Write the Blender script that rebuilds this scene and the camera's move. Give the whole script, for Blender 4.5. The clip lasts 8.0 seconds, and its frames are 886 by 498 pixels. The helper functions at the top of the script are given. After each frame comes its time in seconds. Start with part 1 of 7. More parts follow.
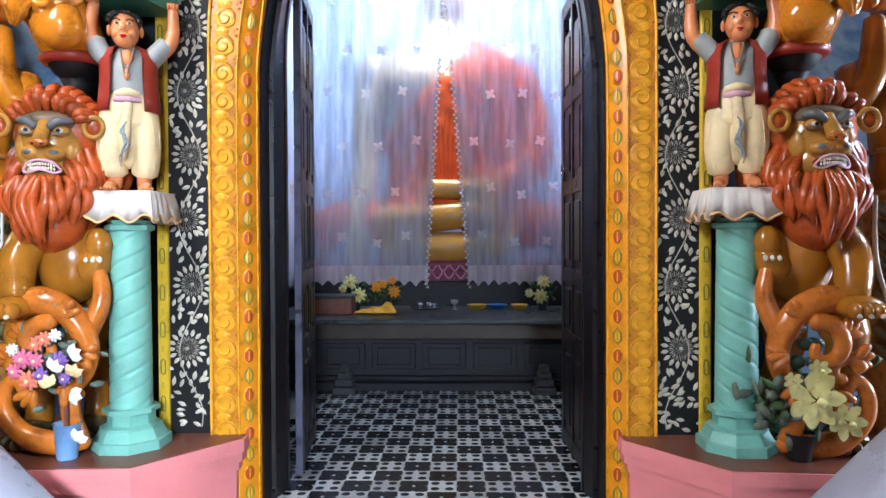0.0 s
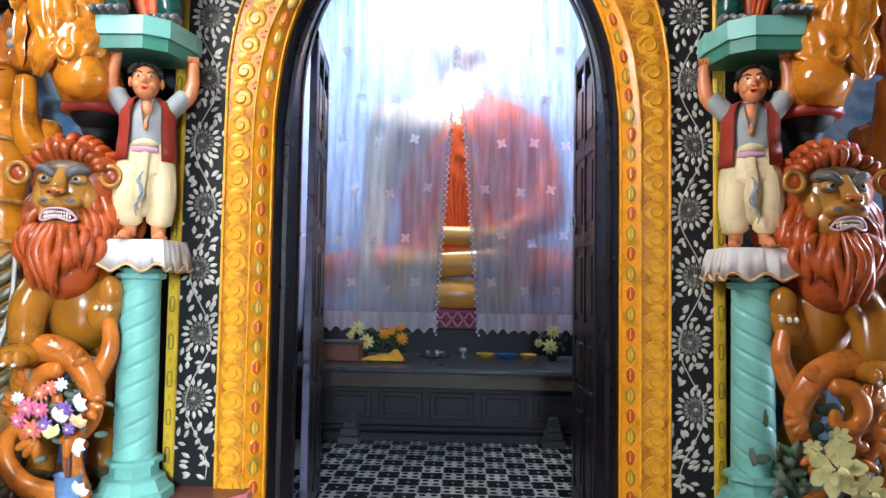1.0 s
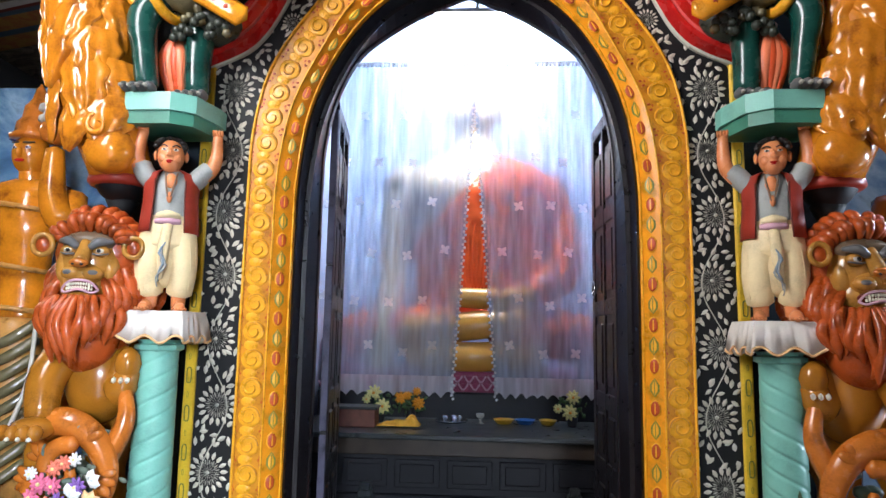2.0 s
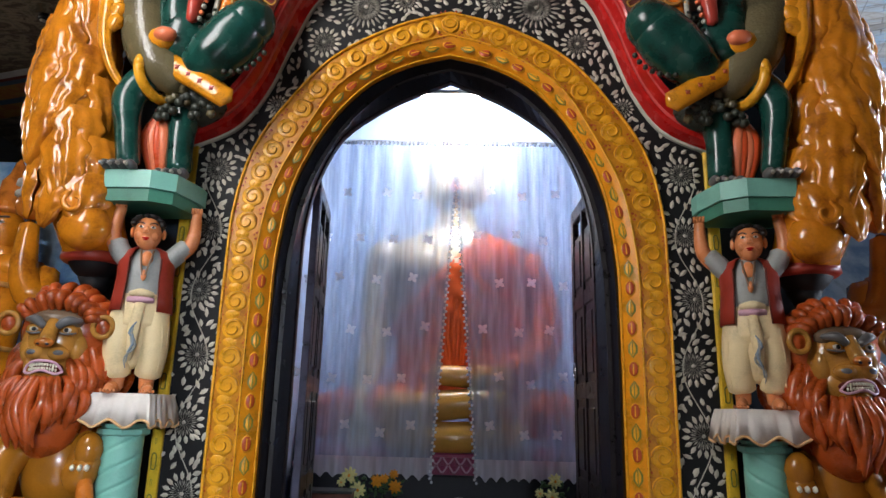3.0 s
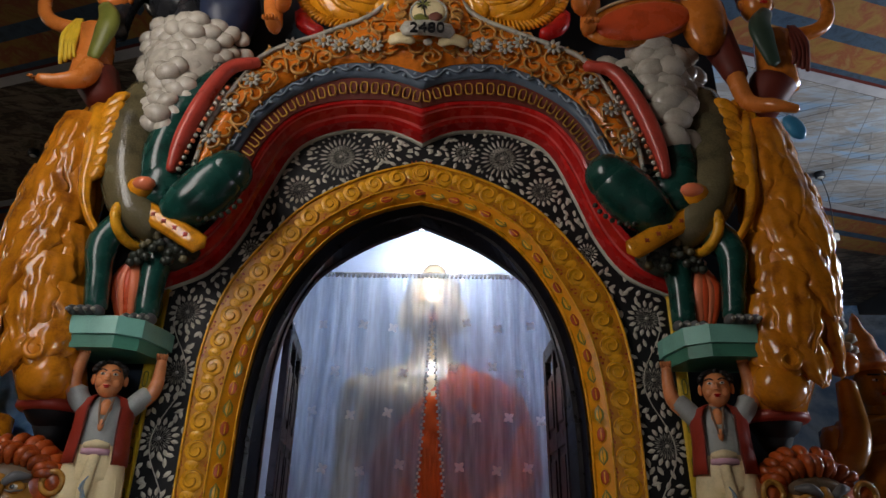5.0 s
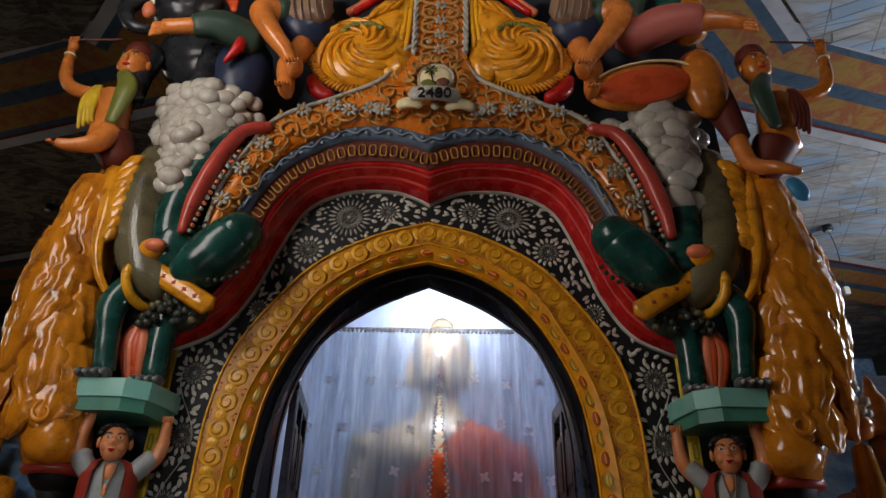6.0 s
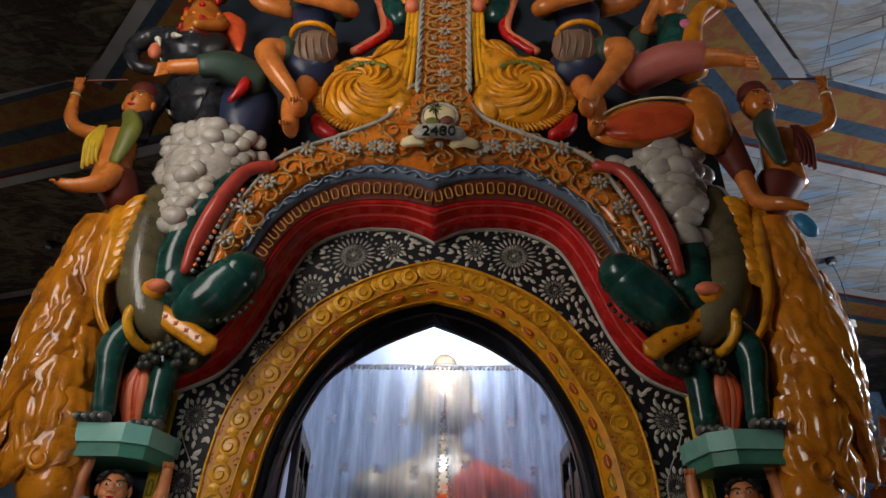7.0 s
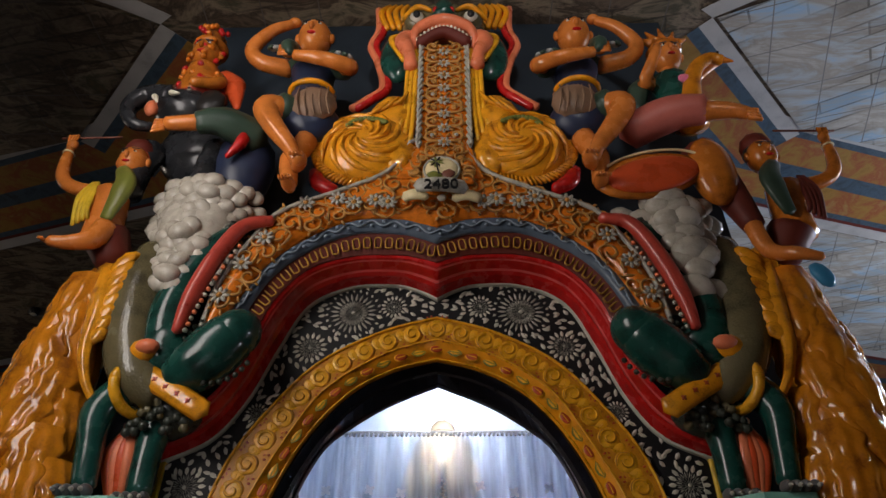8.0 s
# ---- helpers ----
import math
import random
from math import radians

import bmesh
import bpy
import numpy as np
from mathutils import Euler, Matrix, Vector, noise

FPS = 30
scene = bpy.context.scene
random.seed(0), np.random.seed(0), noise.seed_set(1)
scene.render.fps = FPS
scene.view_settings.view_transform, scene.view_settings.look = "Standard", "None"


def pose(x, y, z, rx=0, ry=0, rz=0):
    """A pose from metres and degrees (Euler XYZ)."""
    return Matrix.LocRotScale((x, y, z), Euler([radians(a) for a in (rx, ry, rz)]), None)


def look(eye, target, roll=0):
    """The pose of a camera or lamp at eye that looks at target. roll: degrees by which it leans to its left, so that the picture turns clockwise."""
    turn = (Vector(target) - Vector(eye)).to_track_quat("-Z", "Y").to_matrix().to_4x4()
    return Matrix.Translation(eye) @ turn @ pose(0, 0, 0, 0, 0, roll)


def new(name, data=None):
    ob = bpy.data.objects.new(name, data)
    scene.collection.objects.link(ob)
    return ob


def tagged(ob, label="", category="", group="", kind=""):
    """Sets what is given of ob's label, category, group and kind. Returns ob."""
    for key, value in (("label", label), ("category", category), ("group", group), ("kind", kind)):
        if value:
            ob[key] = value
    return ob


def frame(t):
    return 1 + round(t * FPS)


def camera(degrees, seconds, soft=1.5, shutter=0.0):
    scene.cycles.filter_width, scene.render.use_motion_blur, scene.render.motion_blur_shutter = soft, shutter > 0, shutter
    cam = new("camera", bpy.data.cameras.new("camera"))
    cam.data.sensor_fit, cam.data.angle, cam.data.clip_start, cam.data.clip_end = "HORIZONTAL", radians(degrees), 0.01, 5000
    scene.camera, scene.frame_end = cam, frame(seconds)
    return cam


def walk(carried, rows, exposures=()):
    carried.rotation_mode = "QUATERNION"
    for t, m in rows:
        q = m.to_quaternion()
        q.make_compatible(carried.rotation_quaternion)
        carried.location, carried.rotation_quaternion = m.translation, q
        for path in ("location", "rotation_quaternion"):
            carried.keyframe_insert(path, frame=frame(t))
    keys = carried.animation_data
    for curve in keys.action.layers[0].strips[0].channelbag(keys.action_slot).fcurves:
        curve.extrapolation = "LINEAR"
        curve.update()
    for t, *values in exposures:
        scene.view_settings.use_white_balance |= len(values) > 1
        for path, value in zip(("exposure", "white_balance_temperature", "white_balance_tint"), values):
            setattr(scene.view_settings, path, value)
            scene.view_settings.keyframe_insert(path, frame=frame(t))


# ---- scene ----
cam = camera(68.1, 8.0)
PATH = [
    (0, (0.206, -4.145, 1.742), (0.156, -2.146, 1.712), -0.2),
    (0.5, (0.199, -4.138, 1.782), (0.114, -2.14, 1.799), 0.2),
    (1, (0.18, -4.126, 1.818), (0.106, -2.13, 1.914), 0.9),
    (1.5, (0.162, -4.109, 1.857), (0.046, -2.12, 2.035), 0.4),
    (1.7, (0.153, -4.113, 1.884), (0.022, -2.128, 2.093), 0.8),
    (2.8, (0.163, -4.106, 1.975), (0.089, -2.154, 2.404), 1.9),
    (3, (0.165, -4.09, 1.985), (0.095, -2.149, 2.461), 1.5),
    (3.5, (0.164, -4.105, 2.021), (0.103, -2.19, 2.596), 1.5),
    (4, (0.188, -4.126, 2.059), (0.129, -2.244, 2.734), 1.1),
    (4.3, (0.189, -4.142, 2.07), (0.145, -2.28, 2.8), 0.6),
    (4.5, (0.222, -4.148, 2.079), (0.185, -2.298, 2.838), 0.7),
    (4.7, (0.245, -4.153, 2.091), (0.225, -2.315, 2.878), 1.0),
    (5.8, (0.251, -4.217, 2.162), (0.211, -2.447, 3.091), 1.3),
    (6, (0.256, -4.225, 2.172), (0.208, -2.47, 3.131), 1.4),
    (6.5, (0.245, -4.241, 2.209), (0.197, -2.513, 3.215), 1.0),
    (7, (0.218, -4.206, 2.226), (0.169, -2.502, 3.271), 1.1),
    (7.5, (0.167, -4.103, 2.23), (0.108, -2.442, 3.344), -0.1),
    (8, (0.119, -4.029, 2.254), (0.101, -2.437, 3.465), -0.1),
]
walk(cam, [(t, look(eye, target, roll)) for t, eye, target, roll in PATH],
     [(0, 0.42, 5700, 12), (1.5, 0.4, 5800, 12), (3.0, -0.55, 6150, 13), (3.5, -1.14, 6350, 14), (4.5, -1.82, 6450, 14), (6.5, -1.8, 6450, 14), (8.0, -1.78, 6500, 15)])
X0 = 0.03  # axis of the doorway


# ---- world and light ----
world = bpy.data.worlds.new("world")
scene.world = world
world.use_nodes = True
sky = world.node_tree.nodes.new("ShaderNodeTexSky")
sky.sky_type, sky.sun_disc, sky.sun_elevation, sky.sun_rotation = "NISHITA", False, radians(50), radians(140)
world.node_tree.links.new(sky.outputs[0], world.node_tree.nodes["Background"].inputs[0])
world.node_tree.nodes["Background"].inputs[1].default_value = 0.1


def area(name, m, sx, sy, watts, color):
    data = bpy.data.lights.new(name, "AREA")
    data.shape, data.size, data.size_y, data.energy, data.color = "RECTANGLE", sx, sy, watts, color
    ob = new(name, data)
    ob.matrix_world = m
    return ob


area("entrance_daylight", look((1.75, -12.5, 4.6), (-0.15, -4.0, 1.2)), 2.0, 3.0, 3900, (0.86, 0.94, 1.0))
# added fill from the near left, so light falls off to the right
area("west_window_daylight", look((-2.85, -3.15, 5.4), (-0.7, -0.4, 5.3)), 1.3, 2.9, 330, (1.0, 0.95, 0.88))
# added fill that brightens only the upper figures, through a slot in the wall
area("clerestory_daylight", look((0.4, -12.0, 6.65), (0.4, -9.0, 6.7)), 1.6, 0.6, 1300, (1.0, 0.97, 0.92))
area("east_high_window_daylight", look((11.3, 2.4, 6.6), (6.5, 3.4, 8.0)), 2.6, 1.4, 1500, (0.78, 0.88, 1.0))
# added warm fill to lift the left ceiling, no known window there
area("west_high_window_daylight", look((-11.3, 2.4, 6.6), (-6.5, 3.0, 7.6)), 2.6, 1.4, 170, (1.0, 0.88, 0.72))
area("east_window_daylight", look((11.3, -0.6, 1.9), (0.0, 0.0, 1.2)), 2.2, 1.8, 850, (0.82, 0.9, 1.0))
area("shrine_lamp_light", look((0.03, 4.62, 5.98), (0.03, 5.5, 4.9)), 1.3, 0.3, 180, (0.92, 0.95, 1.0))
area("shrine_lamp_back_light", look((0.03, 6.3, 7.2), (0.03, 7.35, 6.5)), 1.3, 0.25, 280, (0.92, 0.96, 1.0))


# ---- materials ----
def nodes_of(name):
    mat = bpy.data.materials.new(name)
    mat.use_nodes = True
    return mat, mat.node_tree.nodes, mat.node_tree.links, mat.node_tree.nodes["Principled BSDF"]


def paint(name, color, rough=0.35, vary=0.25, scale=6.0, bump=0.15, metal=0.0, coat=0.0, fine=90.0, dirt=None, cells=0.0):
    """Painted surface: colour varied at two scales, fine relief, uneven gloss."""
    mat, nd, ln, b = nodes_of(name)
    tc = nd.new("ShaderNodeTexCoord")
    n1, n2 = nd.new("ShaderNodeTexNoise"), nd.new("ShaderNodeTexNoise")
    n1.inputs["Scale"].default_value, n1.inputs["Detail"].default_value = scale, 6
    n2.inputs["Scale"].default_value, n2.inputs["Detail"].default_value = fine, 4
    for n in (n1, n2):
        ln.new(tc.outputs["Object"], n.inputs["Vector"])
    ramp = nd.new("ShaderNodeValToRGB")
    lo = [c * (1 - vary) for c in color] if dirt is None else dirt
    hi = [min(1, c * (1 + vary * 0.6)) for c in color]
    ramp.color_ramp.elements[0].position, ramp.color_ramp.elements[0].color = 0.3, (*lo, 1)
    ramp.color_ramp.elements[1].position, ramp.color_ramp.elements[1].color = 0.72, (*hi, 1)
    mid = ramp.color_ramp.elements.new(0.47)
    mid.color = (*color, 1)
    mix = nd.new("ShaderNodeMath")
    mix.operation = "MULTIPLY_ADD"
    mix.inputs[1].default_value, mix.inputs[2].default_value = 0.3, -0.15
    add = nd.new("ShaderNodeMath")
    ln.new(n2.outputs["Fac"], mix.inputs[0])
    ln.new(n1.outputs["Fac"], add.inputs[0]), ln.new(mix.outputs[0], add.inputs[1])
    ln.new(add.outputs[0], ramp.inputs["Fac"])
    ln.new(ramp.outputs["Color"], b.inputs["Base Color"])
    rr = nd.new("ShaderNodeMapRange")
    rr.inputs["To Min"].default_value, rr.inputs["To Max"].default_value = max(0.04, rough - 0.12), rough + 0.15
    ln.new(n1.outputs["Fac"], rr.inputs["Value"]), ln.new(rr.outputs[0], b.inputs["Roughness"])
    bp = nd.new("ShaderNodeBump")
    bp.inputs["Strength"].default_value, bp.inputs["Distance"].default_value = bump, 0.01
    ln.new(add.outputs[0], bp.inputs["Height"]), ln.new(bp.outputs[0], b.inputs["Normal"])
    if cells:  # overlapping scales or engraved feathering
        vo, b2 = nd.new("ShaderNodeTexVoronoi"), nd.new("ShaderNodeBump")
        vo.inputs["Scale"].default_value = cells
        b2.inputs["Strength"].default_value, b2.inputs["Distance"].default_value = 0.2, 0.01
        ln.new(tc.outputs["Object"], vo.inputs["Vector"]), ln.new(vo.outputs["Distance"], b2.inputs["Height"])
        ln.new(bp.outputs[0], b2.inputs["Normal"]), ln.new(b2.outputs[0], b.inputs["Normal"])
    b.inputs["Metallic"].default_value = metal
    b.inputs["Coat Weight"].default_value, b.inputs["Coat Roughness"].default_value = coat * 0.6, 0.07
    b.inputs["Specular IOR Level"].default_value = 0.32
    return mat


def cloudy(name, colors, scale=1.5, grid=None, line=(0.5, 0.5, 0.48), rough=0.6, detail=8, stretch=(1, 1, 1), turn=0.0):
    """Hand-painted mural: several colours in cloudy patches, with sheet joints as a grid."""
    mat, nd, ln, b = nodes_of(name)
    tc, mp, n = nd.new("ShaderNodeTexCoord"), nd.new("ShaderNodeMapping"), nd.new("ShaderNodeTexNoise")
    mp.inputs["Scale"].default_value = stretch
    mp.inputs["Rotation"].default_value = (0, 0, radians(turn))
    n.inputs["Scale"].default_value, n.inputs["Detail"].default_value, n.inputs["Roughness"].default_value = scale, detail, 0.65
    n.inputs["Distortion"].default_value = 0.6
    ln.new(tc.outputs["Object"], mp.inputs["Vector"]), ln.new(mp.outputs[0], n.inputs["Vector"])
    ramp = nd.new("ShaderNodeValToRGB")
    ramp.color_ramp.elements.remove(ramp.color_ramp.elements[1])
    for i, c in enumerate(colors):
        pos = 0.3 + 0.4 * i / (len(colors) - 1)
        e = ramp.color_ramp.elements[0] if i == 0 else ramp.color_ramp.elements.new(pos)
        e.position, e.color = pos, (*c, 1)
    ln.new(n.outputs["Fac"], ramp.inputs["Fac"])
    out = ramp.outputs["Color"]
    if grid:
        br = nd.new("ShaderNodeTexBrick")
        br.offset = 0.0
        br.inputs["Scale"].default_value, br.inputs["Mortar Size"].default_value = 1.0, 0.007
        br.inputs["Brick Width"].default_value, br.inputs["Row Height"].default_value = grid
        br.inputs["Color1"].default_value = br.inputs["Color2"].default_value = (0, 0, 0, 1)
        br.inputs["Mortar"].default_value = (1, 1, 1, 1)
        m2 = nd.new("ShaderNodeMapping")
        m2.inputs["Rotation"].default_value = (0, 0, radians(turn))
        ln.new(tc.outputs["Object"], m2.inputs["Vector"]), ln.new(m2.outputs[0], br.inputs["Vector"])
        mx = nd.new("ShaderNodeMix")
        mx.data_type = "RGBA"
        ln.new(br.outputs["Color"], mx.inputs["Factor"]), ln.new(out, mx.inputs["A"])
        mx.inputs["B"].default_value = (*line, 1)
        # painted courses and ledges inside the sheets
        b3, m3, soft = nd.new("ShaderNodeTexBrick"), nd.new("ShaderNodeMix"), nd.new("ShaderNodeTexNoise")
        b3.inputs["Scale"].default_value, b3.inputs["Mortar Size"].default_value = 1.0, 0.012
        b3.inputs["Brick Width"].default_value, b3.inputs["Row Height"].default_value = 1.1, 0.19
        b3.inputs["Color1"].default_value, b3.inputs["Color2"].default_value = (1, 1, 1, 1), (0.6, 0.58, 0.55, 1)
        b3.inputs["Mortar"].default_value = (0.3, 0.28, 0.26, 1)
        warp = nd.new("ShaderNodeMapping")
        warp.inputs["Rotation"].default_value = (0, 0, radians(turn + 11))
        soft.inputs["Scale"].default_value = 0.7
        rg = nd.new("ShaderNodeMapRange")
        rg.inputs["From Min"].default_value, rg.inputs["From Max"].default_value = 0.42, 0.58
        ln.new(tc.outputs["Object"], warp.inputs["Vector"]), ln.new(warp.outputs[0], b3.inputs["Vector"])
        ln.new(tc.outputs["Object"], soft.inputs["Vector"]), ln.new(soft.outputs["Fac"], rg.inputs["Value"])
        m3.data_type, m3.blend_type = "RGBA", "MULTIPLY"
        ln.new(rg.outputs[0], m3.inputs["Factor"]), ln.new(mx.outputs["Result"], m3.inputs["A"]), ln.new(b3.outputs["Color"], m3.inputs["B"])
        out = m3.outputs["Result"]
    ln.new(out, b.inputs["Base Color"])
    b.inputs["Roughness"].default_value = rough
    return mat


def tile_mat(name, dark):
    """Cement tile: four discs in the corners of each tile, large on the dark kind, small on the pale one."""
    mat, nd, ln, b = nodes_of(name)
    tc, sep = nd.new("ShaderNodeTexCoord"), nd.new("ShaderNodeSeparateXYZ")
    ln.new(tc.outputs["Object"], sep.inputs[0])

    def math_node(op, a, c=None):
        m = nd.new("ShaderNodeMath")
        m.operation = op
        for i, v in enumerate((a, c)):
            if v is None:
                continue
            if isinstance(v, (int, float)):
                m.inputs[i].default_value = v
            else:
                ln.new(v, m.inputs[i])
        return m.outputs[0]

    ax = math_node("SUBTRACT", math_node("ABSOLUTE", sep.outputs[0]), 0.05)
    ay = math_node("SUBTRACT", math_node("ABSOLUTE", sep.outputs[1]), 0.05)
    d = math_node("SQRT", math_node("ADD", math_node("MULTIPLY", ax, ax), math_node("MULTIPLY", ay, ay)))
    disc = math_node("LESS_THAN", d, 0.06 if dark else 0.03)
    n = nd.new("ShaderNodeTexNoise")
    n.inputs["Scale"].default_value = 25
    ln.new(tc.outputs["Object"], n.inputs["Vector"])
    info = nd.new("ShaderNodeObjectInfo")
    mx, mul = nd.new("ShaderNodeMix"), nd.new("ShaderNodeMix")
    mx.data_type = mul.data_type = "RGBA"
    mul.blend_type = "MULTIPLY"
    mul.inputs["Factor"].default_value = 0.45
    ln.new(disc, mx.inputs["Factor"])
    mx.inputs["A"].default_value, mx.inputs["B"].default_value = (0.4, 0.4, 0.38, 1), (0.006, 0.008, 0.01, 1)
    ln.new(mx.outputs["Result"], mul.inputs["A"])
    cr = nd.new("ShaderNodeMath")
    cr.operation = "ADD"
    ln.new(n.outputs["Fac"], cr.inputs[0]), ln.new(info.outputs["Random"], cr.inputs[1])
    ln.new(cr.outputs[0], mul.inputs["B"])
    ln.new(mul.outputs["Result"], b.inputs["Base Color"])
    b.inputs["Roughness"].default_value = 0.22
    return mat


def cloth_mat(name, color, clear, back=0.5):
    """Thin net curtain: threads that scatter and let light through, with gaps between them."""
    mat, nd, ln, b = nodes_of(name)
    out = nd["Material Output"]
    dif, tra, gap = nd.new("ShaderNodeBsdfDiffuse"), nd.new("ShaderNodeBsdfTranslucent"), nd.new("ShaderNodeBsdfTransparent")
    tc, wave = nd.new("ShaderNodeTexCoord"), nd.new("ShaderNodeTexNoise")
    wave.inputs["Scale"].default_value = 3.0
    mp = nd.new("ShaderNodeMapping")
    mp.inputs["Scale"].default_value = (4, 4, 0.4)
    ln.new(tc.outputs["Object"], mp.inputs["Vector"]), ln.new(mp.outputs[0], wave.inputs["Vector"])
    for n in (dif, tra):
        n.inputs["Color"].default_value = (*color, 1)
    m1, m2 = nd.new("ShaderNodeMixShader"), nd.new("ShaderNodeMixShader")
    m1.inputs[0].default_value = back
    ln.new(dif.outputs[0], m1.inputs[1]), ln.new(tra.outputs[0], m1.inputs[2])
    rg = nd.new("ShaderNodeMapRange")
    rg.inputs["From Min"].default_value, rg.inputs["From Max"].default_value = 0.3, 0.7
    rg.inputs["To Min"].default_value, rg.inputs["To Max"].default_value = clear - 0.2, clear + 0.18
    ln.new(wave.outputs["Fac"], rg.inputs["Value"]), ln.new(rg.outputs[0], m2.inputs[0])
    ln.new(m1.outputs[0], m2.inputs[1]), ln.new(gap.outputs[0], m2.inputs[2])
    ln.new(m2.outputs[0], out.inputs["Surface"])
    return mat


def glow(name, color, strength):
    mat, nd, ln, b = nodes_of(name)
    b.inputs["Emission Color"].default_value, b.inputs["Emission Strength"].default_value = (*color, 1), strength
    b.inputs["Base Color"].default_value = (*color, 1)
    return mat


YELLOW = paint("yellow_enamel", (0.74, 0.28, 0.006), 0.3, 0.3, 9, 0.2, coat=0.3, dirt=(0.45, 0.2, 0.01))
YELLOW_RAISED = paint("yellow_raised_enamel", (0.76, 0.36, 0.014), 0.28, 0.3, 12, 0.15, coat=0.3)
YELLOW_GROUND = paint("ochre_ground_enamel", (0.52, 0.21, 0.009), 0.32, 0.35, 14, 0.25, dirt=(0.3, 0.1, 0.006))
CREAM = paint("cream_line_paint", (0.75, 0.62, 0.35), 0.4)
GOLD_LINE = paint("ochre_line_paint", (0.42, 0.22, 0.025), 0.4)
RUST = paint("rust_red_enamel", (0.42, 0.06, 0.015), 0.3)
OLIVE = paint("olive_enamel", (0.16, 0.17, 0.03), 0.35)
BLACK = paint("black_enamel", (0.006, 0.006, 0.007), 0.62, 0.4)
WHITE = paint("white_enamel", (0.54, 0.51, 0.42), 0.35, 0.2)
STRIP = paint("lemon_strip_enamel", (0.68, 0.45, 0.03), 0.32, 0.3, 10)
WOOD_DARK = paint("dark_stained_wood", (0.007, 0.005, 0.006), 0.3, 0.5, 14, 0.12, coat=0.15)
# lilac light on the door leaf's edge, put into the colour
EDGE = paint("worn_lilac_edge", (0.1, 0.095, 0.14), 0.3, 0.6, 6, 0.2, dirt=(0.02, 0.018, 0.024))
RED = paint("red_enamel", (0.5, 0.013, 0.011), 0.25, 0.3, 8, 0.1, coat=0.4)
PINK_LINE = paint("pink_line_enamel", (0.66, 0.11, 0.1), 0.3)
MAROON = paint("maroon_enamel", (0.12, 0.018, 0.01), 0.55)
BLUE_BAND = paint("slate_blue_enamel", (0.09, 0.12, 0.16), 0.35)
PALE_BLUE = paint("pale_blue_enamel", (0.24, 0.3, 0.36), 0.4)
ORANGE = paint("orange_gold_enamel", (0.62, 0.165, 0.011), 0.22, 0.4, 14, 0.2, coat=0.5)
CARVED = paint("gold_carving", (0.46, 0.22, 0.05), 0.3, 0.4, 20, 0.2)
SILVER = paint("silver_grey_enamel", (0.4, 0.38, 0.32), 0.3, 0.4, 20)
MANE = paint("amber_enamel", (0.56, 0.19, 0.008), 0.18, 0.5, 7, 0.25, coat=0.7, dirt=(0.3, 0.09, 0.008), fine=60)
GREEN = paint("bottle_green_enamel", (0.008, 0.055, 0.042), 0.24, 0.6, 8, 0.15, coat=0.5)
SCALES = paint("grey_gold_enamel", (0.12, 0.1, 0.05), 0.22, 0.6, 4, 0.1, coat=0.7, cells=60)
DARK_SCALE = paint("dark_scale_enamel", (0.035, 0.04, 0.03), 0.28, 0.5, 20)
SKIN = paint("orange_skin_enamel", (0.66, 0.24, 0.09), 0.25, 0.2, 7, 0.08, coat=0.4)
SKIN_WARM = paint("tan_skin_enamel", (0.6, 0.18, 0.032), 0.24, 0.25, 7, 0.08, coat=0.5)
HAIR = paint("black_hair_enamel", (0.015, 0.013, 0.012), 0.3)
VEST = paint("brick_red_enamel", (0.3, 0.035, 0.02), 0.33, 0.2)
SHIRT = paint("grey_shirt_enamel", (0.31, 0.32, 0.3), 0.4)
TROUSER = paint("cream_cloth_enamel", (0.76, 0.61, 0.34), 0.4, 0.2, 6, 0.2)
MINT = paint("mint_green_enamel", (0.2, 0.47, 0.38), 0.35, 0.2, 5, 0.12, coat=0.2)
MINT_DARK = paint("deep_mint_enamel", (0.06, 0.22, 0.15), 0.4)
DRAPE = paint("white_plaster_cloth", (0.75, 0.7, 0.63), 0.45, 0.15)
PINK = paint("pink_wall_paint", (0.75, 0.25, 0.25), 0.42, 0.15, 3, 0.1)
BROWN_TOP = paint("red_oxide_cement", (0.16, 0.055, 0.035), 0.32, 0.3, 4)
LION_MANE = paint("orange_red_enamel", (0.4, 0.072, 0.012), 0.26, 0.5, 9, 0.2, coat=0.35)
LION_BODY = paint("lion_gold_enamel", (0.34, 0.13, 0.01), 0.2, 0.4, 5, 0.12, coat=0.6)
LION_FACE = paint("lion_tan_enamel", (0.4, 0.185, 0.03), 0.22, 0.35, 9, 0.1, coat=0.5)
SCROLL = paint("scroll_orange_enamel", (0.48, 0.14, 0.015), 0.22, 0.45, 9, 0.2, coat=0.5)
GREY_SKIN = paint("grey_brow_enamel", (0.12, 0.12, 0.12), 0.3)
CLOUD = paint("pearl_grey_enamel", (0.45, 0.41, 0.34), 0.25, 0.25, 10, 0.1, coat=0.4)
BLUE_WALL = cloudy("blue_mural", [(0.04, 0.1, 0.2), (0.1, 0.22, 0.4), (0.3, 0.45, 0.6), (0.05, 0.09, 0.14)], 1.6)
SLATE_WALL = paint("dark_slate_wall_paint", (0.02, 0.03, 0.042), 0.5, 0.4, 2)
